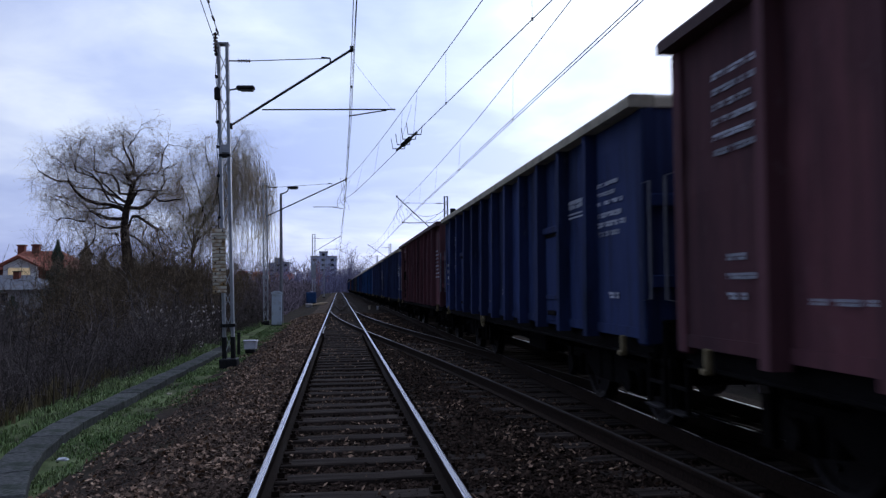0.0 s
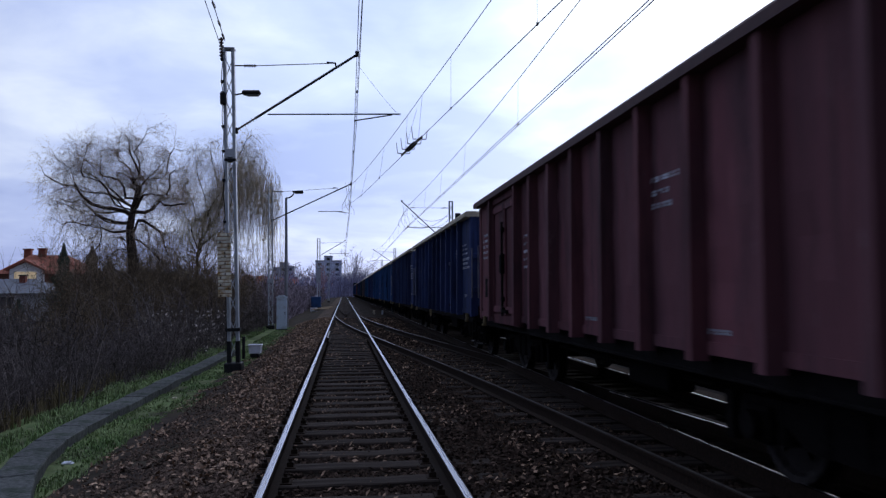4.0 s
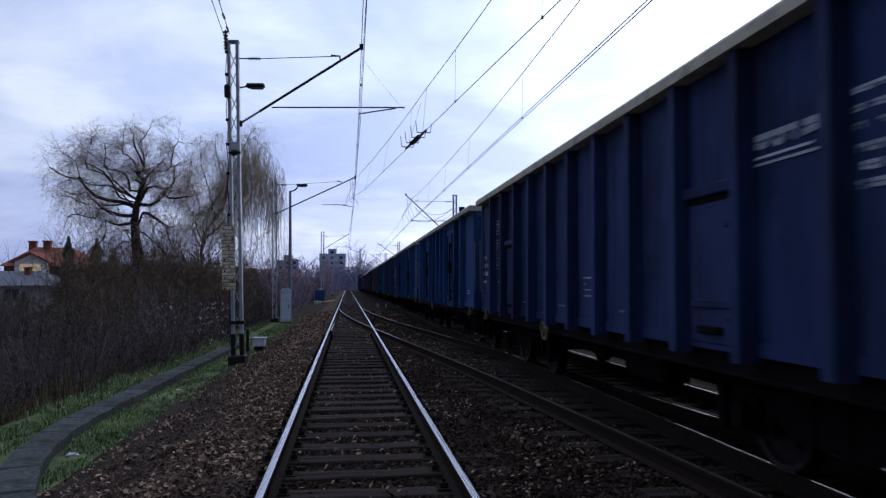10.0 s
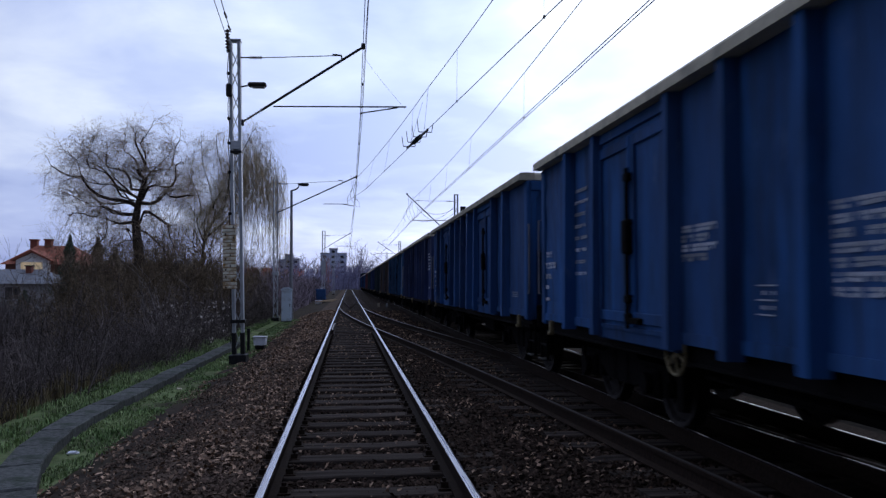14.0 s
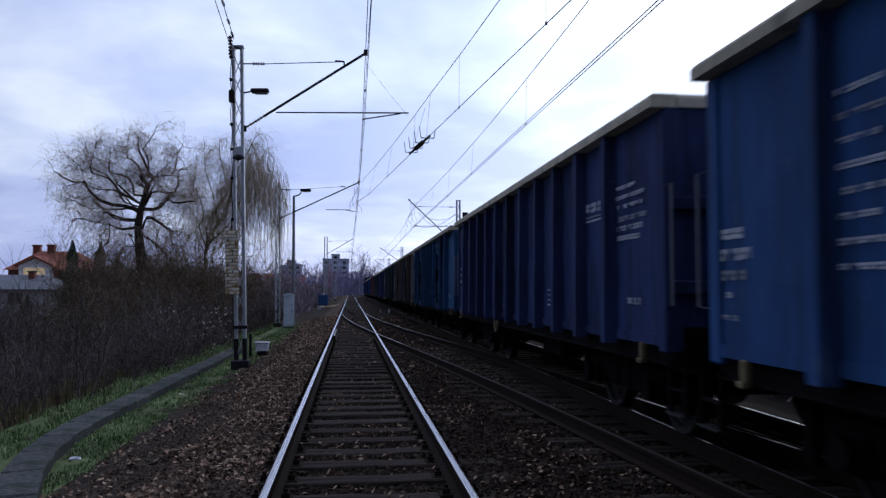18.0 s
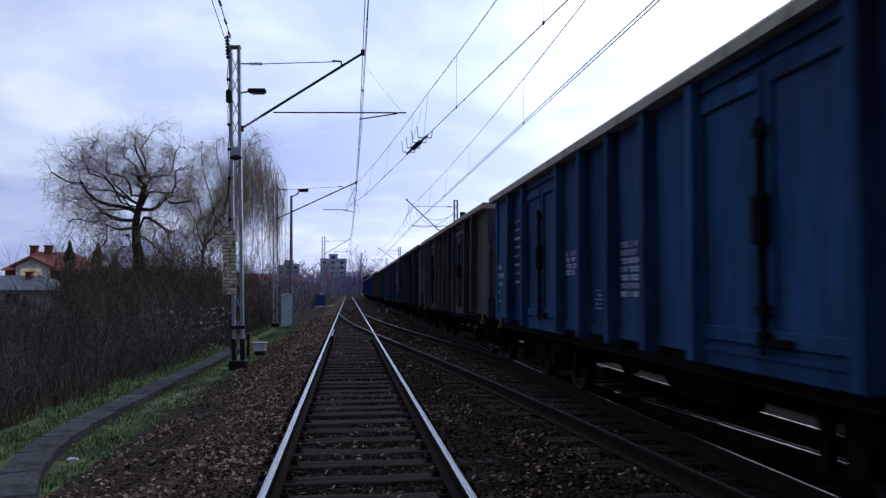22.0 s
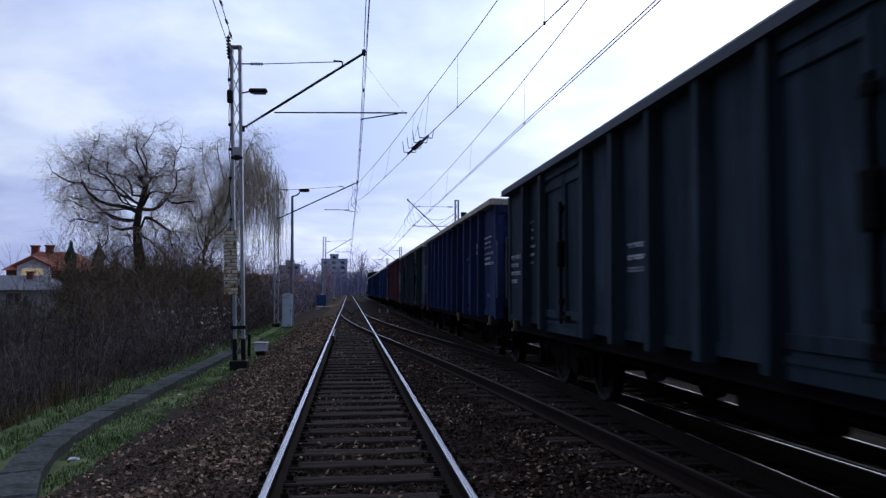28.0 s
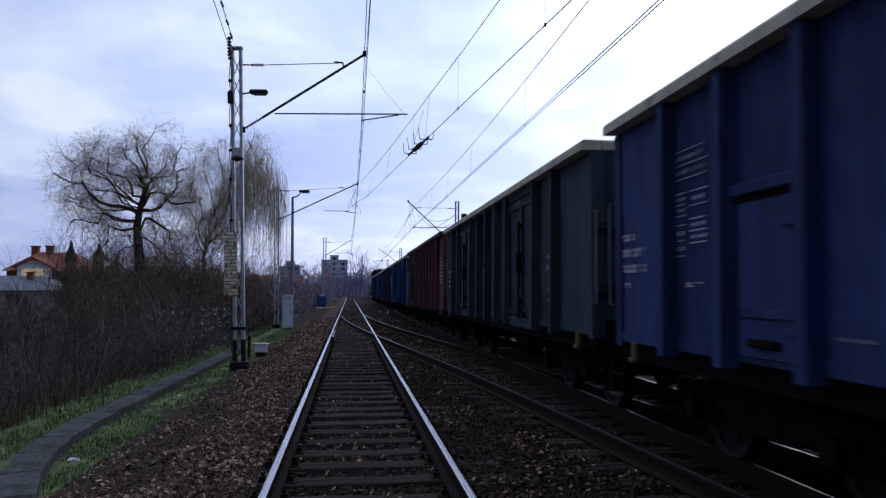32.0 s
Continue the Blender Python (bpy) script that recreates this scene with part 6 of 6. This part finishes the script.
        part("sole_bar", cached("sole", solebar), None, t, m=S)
        # end wall
        stepped = cn in STEPPED or k == 11
        zs = 2.40 if k == 11 else 2.02
        if stepped:
            # upper plate over a recessed lower wall
            ew = part("end_wall", cached(("end", cn, zt, zs), lambda: mesh_from(box(B(), -HW + 0.02, HW - 0.02, -HL + 0.03, -HL + 0.08, zs, z1, 0.005), body, "end_wall")), None, t, m=S)
            part("lower_end_wall", cached(("lowend", cn, zs), lambda: mesh_from(box(box(B(), -HW + 0.05, HW - 0.05, -HL + 0.50, -HL + 0.55, 1.0, zs - 0.02, 0.005), -HW + 0.05, HW - 0.05, -HL + 0.08, -HL + 0.55, zs - 0.02, zs + 0.03, 0.005), body, "lower_end_wall")), None, ew)
            for x in (-1.02, 1.02):
                part("end_post", cached(("epost", cn, zt, zs), lambda: mesh_from(prism(B(), [(-0.10, -HL + 0.04), (-0.07, -HL - 0.07), (0.07, -HL - 0.07), (0.10, -HL + 0.04)], "z", 1.0, z1 - 0.12), body, "end_post")), None, ew, m=Matrix.Translation((x, 0, 0)))
            for sx in (-1, 1):
                part("gusset", cached(("gusset", cn, zt, sx), lambda: mesh_from(prism(B(), [(sx * 1.40, z1 - 0.02), (sx * 1.13, z1 - 0.02), (sx * 1.40, z1 - 0.42)], "y", -HL - 0.03, -HL + 0.02), body, "gusset")), None, ew)
            part("end_beam", cached(("ebeam", cn, zt), lambda: mesh_from(box(B(), -HW + 0.03, HW - 0.03, -HL - 0.06, -HL + 0.028, z1 - 0.17, z1 - 0.02, 0.01), body, "end_beam")), None, ew)
            part("end_beam", cached(("ebeam2", cn, zs), lambda: mesh_from(box(B(), -0.9, 0.9, -HL - 0.03, -HL + 0.028, zs + 0.01, zs + 0.09, 0.01), body, "end_beam")), None, ew)
            part("grab_bar", cached(("grab", zs), lambda: mesh_from(tube(B(), (-0.62, -HL - 0.05, zs + 0.28), (-0.30, -HL - 0.05, zs + 0.28), 0.014, n=6), MAT["handle"], "grab_bar")), None, ew, "pale worn grab bar")
        else:
            ew = part("end_wall", cached(("end", cn, zt), lambda: mesh_from(box(B(), -HW + 0.02, HW - 0.02, -HL, -HL + 0.05, 0.95, z1, 0.005), body, "end_wall")), None, t, m=S)
            for x in (-0.75, -0.25, 0.25, 0.75):
                part("end_post", cached(("epost", cn, zt), lambda: mesh_from(prism(B(), [(-0.10, -HL), (-0.06, -HL - 0.07), (0.06, -HL - 0.07), (0.10, -HL)], "z", 1.0, z1 - 0.3), body, "end_post")), None, ew, m=Matrix.Translation((x, 0, 0)))
            for zz in (1.45, 2.2):
                part("end_beam", cached(("ebeam", cn), lambda: mesh_from(box(B(), -HW + 0.03, HW - 0.03, -HL - 0.05, -HL - 0.002, 0, 0.12, 0.01), body, "end_beam")), None, ew, m=Matrix.Translation((0, 0, zz)))
        def endrail():
            bm = B()
            prism(bm, [(-HL - 0.02, z1), (-HL - 0.02, z1 + 0.085), (-HL + 0.0, z1 + 0.118), (-HL + 0.10, z1 + 0.118), (-HL + 0.10, z1)], "x", -HW + 0.10, HW - 0.10)
            return mesh_from(bm, top, "end_rail")
        part("end_rail", cached(("endrail", railc, zt), endrail), None, t, m=S)
        def headstock():
            bm = box(B(), -1.30, 1.30, -HL - 0.05, -HL + 0.15, 0.80, 1.16, 0.015)
            tube(bm, (0, -HL, 1.02), (0, -HL - 0.35, 1.02), 0.05, n=6)
            box(bm, -0.06, 0.06, -HL - 0.46, -HL - 0.20, 0.78, 1.08, 0.02)
            return mesh_from(bm, MAT["bogie"], "headstock")
        part("headstock", cached("headstock", headstock), None, t, m=S)
        for x in (-0.875, 0.875):
            def buf():
                bm = tube(B(), (0, -HL, 1.05), (0, -HL - 0.30, 1.05), 0.115, n=12)
                tube(bm, (0, -HL - 0.28, 1.05), (0, -HL - 0.42, 1.05), 0.075, n=10)
                tube(bm, (0, -HL - 0.41, 1.05), (0, -HL - 0.445, 1.05), 0.225, n=16)
                return mesh_from(bm, MAT["bogie"], "buffer")
            part("buffer", cached("buffer", buf), None, t, m=S @ Matrix.Translation((x, 0, 0)))
        # hand hold on the corner, step, rope hook
        def hold(pale):
            st = Strands()
            x, y = -HW - 0.02, -HL - 0.16
            st.add([Vector((x, y + 0.16, 2.42)), Vector((x - 0.01, y, 2.42)), Vector((x - 0.011, y, 1.35)), Vector((x, y + 0.16, 1.34))], 0.014, 0.014, 5)
            return st.mesh("handrail", MAT["handle"] if pale else MAT["dark_steel"], False)
        part("handrail", cached(("hold", True), lambda: hold(True)), None, t, "pale worn handrail", m=S)
        def holdr():
            me = cached(("hold", True), lambda: hold(True)).copy()
            me.transform(Matrix.Diagonal((1, -1, 1, 1)))
            me.flip_normals()
            return me
        part("handrail", cached("hold_far", holdr), None, t, "pale worn handrail", m=S)
        def hook():
            bm = box(B(), -HW - 0.06, -HW + 0.0, -0.03, 0.03, 0.79, 0.99, 0.012)
            box(bm, -HW - 0.085, -HW - 0.05, -0.042, 0.042, 0.79, 0.84, 0.012)
            return mesh_from(bm, MAT["hook_yellow"], "rope_hook")
        for y in (-HL + 0.55, HL - 0.55):
            part("rope_hook", cached("hook", hook), None, t, "worn yellow rope hook", m=S @ Matrix.Translation((0, y, 0)))
        def step():
            bm = B()
            for q in (-0.16, 0.16):
                box(bm, -HW + 0.02, -HW + 0.06, q - 0.012, q + 0.012, 0.412, 0.86)
            box(bm, -HW + 0.02, -HW + 0.06, -0.148, 0.148, 0.60, 0.625)
            bmesh.ops.remove_doubles(bm, verts=bm.verts, dist=0.02)
            return mesh_from(bm, MAT["bogie"], "foot_step")
        def tread():
            return mesh_from(box(B(), -HW - 0.02, -HW + 0.10, -0.17, 0.17, 0.39, 0.412, 0.004), MAT["dark_steel"], "tread")
        for y in (-HL - 0.10, HL + 0.10):
            fs_ = part("foot_step", cached("step", step), None, t, m=S @ Matrix.Translation((0.0, y, 0)))
            part("tread", cached("tread", tread), None, fs_, "worn steel step plate")
    # floor, frame, brake gear
    def under(deep=True):
        bm = box(B(), -HW + 0.06, HW - 0.06, -HL + 0.02, HL - 0.02, 1.02, 1.10)
        if deep:
            for x in (-0.62, 0.62):
                prism(bm, [(-3.3, 0.84), (-2.5, 0.50), (2.5, 0.50), (3.3, 0.84)], "x", x - 0.03, x + 0.03)
            box(bm, -1.05, -0.75, -1.7, -0.6, 0.46, 0.84, 0.03)
        box(bm, -0.28, -0.18, -HL, HL, 0.74, 1.02)
        box(bm, 0.18, 0.28, -HL, HL, 0.74, 1.02)
        for y in (-5, -3, -1, 1, 3, 5):
            box(bm, -HW + 0.08, HW - 0.08, y - 0.06, y + 0.06, 0.84, 1.02)
        tube(bm, (0.45, -0.6, 0.66), (0.45, 0.6, 0.66), 0.19, n=12)
        tube(bm, (-0.9, -2.4, 0.62), (-0.9, 2.6, 0.62), 0.025, n=5)
        box(bm, -0.7, -0.35, 0.9, 1.3, 0.5, 0.95, 0.03)
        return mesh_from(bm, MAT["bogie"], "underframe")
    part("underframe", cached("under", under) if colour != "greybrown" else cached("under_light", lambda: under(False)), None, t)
    def brake():
        st = Strands()
        pts = [Vector((-HW, 0.20 * math.cos(a), 0.90 + 0.20 * math.sin(a))) for a in [2 * math.pi * i / 16 for i in range(17)]]
        for p, q in zip(pts, pts[1:]):
            st.add([p, q], 0.015, 0.015, 5)
        for i in range(3):
            a = math.pi * i / 3 + 0.3
            st.add([Vector((-HW, 0.20 * math.cos(a), 0.90 + 0.20 * math.sin(a))), Vector((-HW, -0.20 * math.cos(a), 0.90 - 0.20 * math.sin(a)))], 0.014, 0.014, 4)
        st.add([Vector((-HW, 0, 0.90)), Vector((-HW + 0.5, 0, 0.90))], 0.02, 0.02, 5)
        return st.mesh("brake_wheel", MAT["hook_yellow"], False)
    if kind == "A" or k == 5:
        part("brake_wheel", cached("brake", brake), None, t, "worn yellowish brake handwheel", m=Matrix.Translation((0, -1.35 if k == 11 else 1.58 if kind == "A" else 2.1, 0)))
    for y in (-4.45, 4.45):
        bg = part("bogie", cached("bogie", bogie_frame_mesh), None, t, m=Matrix.Translation((0, y, 0)))
        for yy in (-1.0, 1.0):
            ws = part("wheelset", cached("wheelset", wheelset_mesh), None, bg, m=Matrix.Translation((0, yy, 0.462)))
            WHEELS.append(ws)
    # stencilled writing, unreadable
    r = random.Random(seed + 100)
    if kind == "A":
        bars(t, -5.72, 2.57, 3, 0.85, 0.05, 0.05, seed=seed)
        bars(t, -5.82, 2.25, 3, 1.0, 0.065, 0.035, seed=seed + 1)
        bars(t, -4.68, 2.50, 1, 0.9, 0.13, 0.02, seed=seed + 2, slot=(0.05, 0.10))
        bars(t, -4.68, 2.35, 2, 0.9, 0.025, 0.02, seed=seed + 13, broken=False)
        bars(t, -5.78, 1.41, 1, 0.34, 0.08, 0.03, seed=seed + 3)
        for y, z, w, h in ((6.26, 2.06, 0.34, 0.085), (6.09, 1.91, 0.70, 0.10), (6.10, 1.75, 0.66, 0.095), (6.31, 1.57, 0.26, 0.06)):
            bars(t, y, z, 1, w, h, 0.0, seed=seed + int(z * 100), slot=(0.04, 0.075))
        table(t, 4.88, 2.68, 0.74, 0.24, 2, seed + 6)
        table(t, 5.09, 2.32, 0.31, 0.19, 2, seed + 10)
        table(t, 4.70, 2.32, 0.33, 0.12, 1, seed + 12)
        table(t, 5.09, 2.05, 0.31, 0.26, 2, seed + 14)
        table(t, 4.70, 2.09, 0.33, 0.20, 2, seed + 16)
        bars(t, 4.75, 1.56, 1, 0.4, 0.05, 0.08, seed=seed + 11)
        bars(t, -2.6 if k == 7 else -0.5, 1.50 if k == 7 else 1.57, 4, 0.36, 0.025, 0.045, seed=seed + 7)
        for y in (-1.6, 0.6, 2.7):
            bars(t, y, 1.22, 1, 0.5, 0.028, 0.0, seed=seed + 8, broken=False, mat="letter_dull")
    elif colour in ("blue", "midblue"):
        bars(t, 1.55, 1.97, 4, 0.75, 0.075, 0.004, seed=seed)
        bars(t, -0.5, 1.97, 7, 0.75, 0.07, 0.014, seed=seed + 1)
        for y, z, w, h in ((6.27, 1.94, 0.40, 0.10), (6.14, 1.79, 0.64, 0.11), (6.22, 1.63, 0.48, 0.09), (6.36, 1.47, 0.20, 0.06), (6.30, 1.30, 0.32, 0.05)):
            bars(t, y, z, 1, w, h, 0.0, seed=seed + int(z * 100), slot=(0.04, 0.08))
        bars(t, 4.75, 2.65, 8, 0.6, 0.05, 0.095, seed=seed + 3)
        table(t, -5.65, 1.36, 0.5, 0.07, 1, seed + 4)
        table(t, -4.64, 1.50, 0.38, 0.17, 2, seed + 5)
        table(t, 0.6, 1.48, 0.26, 0.2, 2, seed + 6)
    elif colour == "darkbrown":
        bars(t, 5.5, 3.06, 6, 0.9, 0.06, 0.055, seed=seed)
        bars(t, 5.6, 1.70, 3, 0.4, 0.06, 0.08, seed=seed + 1)
        bars(t, 4.5, 1.39, 1, 0.6, 0.05, 0.08, seed=seed + 2)
        bars(t, -1.3, 1.9, 4, 0.6, 0.06, 0.06, seed=seed + 3)
    elif colour == "brown":
        bars(t, -5.92, 2.52, 8, 0.85, 0.05, 0.055, seed=seed)
        bars(t, -2.6, 2.50, 3, 0.6, 0.06, 0.06, seed=seed + 1)
        bars(t, 5.88, 2.60, 5, 0.75, 0.06, 0.05, seed=seed + 2)
        part("hatch", box(B(), -HW - 0.012, -HW - 0.001, 5.60, 6.08, 1.36, 1.72, 0.004), MAT["bogie"], t, "small dark square hatch")
        part("hatch_rim", box(B(), -HW - 0.03, -HW - 0.001, 5.56, 6.12, 1.725, 1.775, 0.006), body, t)
        bars(t, 2.45, 2.35, 5, 0.6, 0.05, 0.07, seed=seed + 3)
        for y in (-3.6, -0.6, 1.0):
            bars(t, y, 1.18, 1, 0.6, 0.05, 0.0, seed=seed + 4)
    elif colour == "greybrown":
        bars(t, -0.25, 1.66, 3, 0.5, 0.05, 0.04, seed=seed)
        bars(t, 0.65, 1.90, 4, 0.6, 0.05, 0.04, seed=seed + 1)
        bars(t, -1.5, 2.48, 5, 0.75, 0.09, 0.035, seed=seed + 2)
        bars(t, 6.1, 1.95, 5, 0.7, 0.06, 0.06, seed=seed + 3)
        bars(t, 5.05, 2.6, 5, 0.6, 0.05, 0.08, seed=seed + 4)
    else:
        bars(t, 6.08, 2.07, 4, 0.75, 0.08, 0.055, seed=seed)
        bars(t, 4.95, 2.55, 6, 0.5, 0.05, 0.075, seed=seed + 1)
        bars(t, -4.7, 2.0, 2, 0.4, 0.08, 0.06, seed=seed + 2)
        bars(t, -4.7, 1.52, 2, 0.4, 0.06, 0.06, seed=seed + 3)
        bars(t, 0.5, 1.95, 3, 0.6, 0.06, 0.06, seed=seed + 4)
    if colour == "greybrown":
        bm = B()
        for a0, zz in ((0, 2.75), (0, 2.2)):
            for i in range(14):
                a = math.pi * i / 14 * (1 if zz > 2.5 else -1)
                b = math.pi * (i + 1) / 14 * (1 if zz > 2.5 else -1)
                c0 = 2.50 if zz > 2.5 else 2.42
                pts = [(0.16 * math.cos(a), c0 + 0.20 * math.sin(a)), (0.30 * math.cos(a), c0 + 0.36 * math.sin(a)), (0.30 * math.cos(b), c0 + 0.36 * math.sin(b)), (0.16 * math.cos(b), c0 + 0.20 * math.sin(b))]
                q = [bm.verts.new((-HW - 0.008, y, z)) for y, z in pts]
                bm.faces.new(q)
        box(bm, -HW - 0.010, -HW - 0.004, -0.34, 0.34, 2.40, 2.53)
        part("emblem", bm, MAT["letter_yellow"], t, "round ochre painted emblem", m=Matrix.Translation((0, -0.45, 0.78)) @ Matrix.Diagonal((1, 0.62, 0.66, 1)))
    if load:
        n, mvs = 26, []
        bm = B()
        g = [[bm.verts.new((x * 1.28 / 6, -HL + 0.1 + (2 * HL - 0.2) * j / n, zt - 0.10 + 0.42 * (1 - (x / 6) ** 2) * (0.6 + 0.6 * noise.noise(Vector((x * 0.5, j * 0.7, 0)))) * min(1, j / 1.5, (n - j) / 1.5))) for x in range(-6, 7)] for j in range(n + 1)]
        for p, q in zip(g, g[1:]):
            for i in range(12):
                bm.faces.new((p[i], p[i + 1], q[i + 1], q[i]))
        part("coal_load", bm, MAT["coal"], t, "heaped black coal load")
    return t


WHEELS = []
WAGONS = []
ROLL = [
    ("B", "darkbrown", "brown", 3.47, "tall oxide-brown open wagon with tall doors and faded white stencils", False),
    ("A", "navy", "cream", 3.19, "navy-blue open wagon with cream top rail, loaded with coal", True),
    ("C", "brown", "brown", 3.235, "oxide-brown open wagon with tall double doors", False),
    ("A", "navy", "cream", 3.19, "navy-blue open wagon with a cream top rail", False),
    ("A", "navy", "cream", 3.19, "navy-blue open wagon with a cream top rail", False),
    ("B", "midblue", "cream", 3.19, "mid-blue open wagon with double doors and rusty bolts", False),
    ("B", "midblue", "cream", 3.19, "faded mid-blue open wagon with double doors and rusty bolts", False),
    ("A", "navy", "cream", 3.19, "navy-blue open wagon with a cream top rail", False),
    ("B", "blue", "cream", 3.19, "faded mid-blue open wagon with double doors and rusty bolts", False),
    ("B", "greybrown", "cream", 3.19, "grey-brown open wagon with a round ochre emblem", False),
    ("B", "slate", "slate", 3.19, "slate-grey open wagon with double doors and faint stencils", False),
    ("A", "navy", "cream", 3.19, "navy-blue open wagon with a cream top rail", False),
    ("B", "green", "cream", 3.19, "dark green-grey open wagon with double doors", False),
    ("C", "brown", "brown", 3.235, "oxide-brown open wagon with faded stencils", False),
    ("B", "midblue", "cream", 3.19, "mid-blue open wagon with double doors", False),
    ("A", "navy", "cream", 3.19, "navy-blue open wagon far back in the train", False),
    ("B", "midblue", "cream", 3.19, "mid-blue open wagon far back in the train", False),
    ("A", "navy", "cream", 3.19, "navy-blue open wagon coupled to the locomotive", False),
]
for k, (kd, col, rc, zt, lab, load) in enumerate(ROLL):
    WAGONS.append((k, wagon(k, kd, col, rc, zt, lab, load, seed=k * 7)))


def locomotive():
    t = thing("locomotive", pose(TRAIN_X, 250, 0), "dark blue diesel locomotive pushing the train", "locomotive")
    body = PAINTS["navy"]
    part("frame", box(B(), -1.4, 1.4, -8.3, 8.3, 0.95, 1.35, 0.03), MAT["bogie"], t)
    part("hood", box(B(), -0.95, 0.95, -3.6, 7.9, 1.35, 3.55, 0.12), body, t)
    part("short_hood", box(B(), -1.0, 1.0, -7.9, -6.1, 1.35, 2.9, 0.12), body, t)
    cab = part("cab", box(B(), -1.45, 1.45, -6.1, -3.6, 1.35, 3.85, 0.08), body, t)
    bm = B()
    prism(bm, [(-1.5, 3.85), (1.5, 3.85), (1.2, 4.18), (0.5, 4.3), (-0.5, 4.3), (-1.2, 4.18)], "y", -6.3, -3.4)
    part("cab_roof", bm, PAINTS["slate"], t)
    part("exhaust", tube(B(), (0, -2.0, 3.5), (0, -2.0, 4.1), 0.15, n=10), MAT["bogie"], t)
    for x in (-1.05, 0.35):
        part("window", box(B(), x, x + 0.7, -6.125, -6.095, 2.75, 3.5, 0.02), MAT["pane"], cab)
    for y in (-5.8, -4.7):
        part("window", box(B(), -1.475, -1.445, y, y + 0.8, 2.75, 3.5, 0.02), MAT["pane"], cab)
    st = Strands()
    for y in [-8.2 + 1.2 * i for i in range(14)]:
        st.add([Vector((-1.38, y, 1.35)), Vector((-1.38, y, 2.3))], 0.02, 0.02, 4)
    st.add([Vector((-1.38, -8.2, 2.3)), Vector((-1.38, 7.4, 2.3))], 0.02, 0.02, 4)
    part("side_railing", st.mesh("railing", MAT["handle"], False), None, t, "pale side railing")
    for y in (-5.2, 5.2):
        bg = part("bogie", cached("bogie", bogie_frame_mesh), None, t, m=Matrix.Translation((0, y, 0)))
        for yy in (-1.0, 1.0):
            WHEELS.append(part("wheelset", cached("wheelset", wheelset_mesh), None, bg, m=Matrix.Translation((0, yy, 0.462))))
    for s in (-1, 1):
        for x in (-0.875, 0.875):
            bm = tube(B(), (x, s * 8.3, 1.05), (x, s * 8.75, 1.05), 0.1, n=10)
            tube(bm, (x, s * 8.72, 1.05), (x, s * 8.76, 1.05), 0.23, n=14)
            part("buffer", bm, MAT["bogie"], t)
    return t


loco = locomotive()


# ---- movement ----
def run(t):
    """Metres that the train has gone towards the camera after t seconds."""
    return 4.66506 * t + 0.005326 * t * t


SHIFT = [0.12, -0.2, -0.02, 0.11, 0.19, 0.2, 0.15, 0.0, -0.08, -0.24, -0.02, 0.2, 0.0, 0.0, 0.0, 0.0, 0.0, 0.0]


def motions():
    for c, rows in CARS:
        walk(c, [(t, pose(x, road_y(x), ground_z(x, road_y(x)), 0, 0, CAR_TURN)) for t, x in rows])
    times = [i * 2.0 for i in range(17)]
    for k, w in WAGONS:
        y0 = PITCH * k + 5.985 - HL + SHIFT[k]
        walk(w, [(t, pose(TRAIN_X, y0 - run(t), 0)) for t in times])
    y0 = PITCH * 17 + 5.985 + 0.9 + 8.3
    walk(loco, [(t, pose(TRAIN_X, y0 - run(t), 0)) for t in times])
    n = 240
    spin = []
    for i in range(n + 1):
        t = 32.0 * i / n
        spin.append((t, math.degrees(run(t) / 0.462) % 360.0))
    for ws in WHEELS:
        p = ws.location.copy()
        walk(ws, [(t, Matrix.Translation(p) @ pose(0, 0, 0, a, 0, 0)) for t, a in spin])


motions()
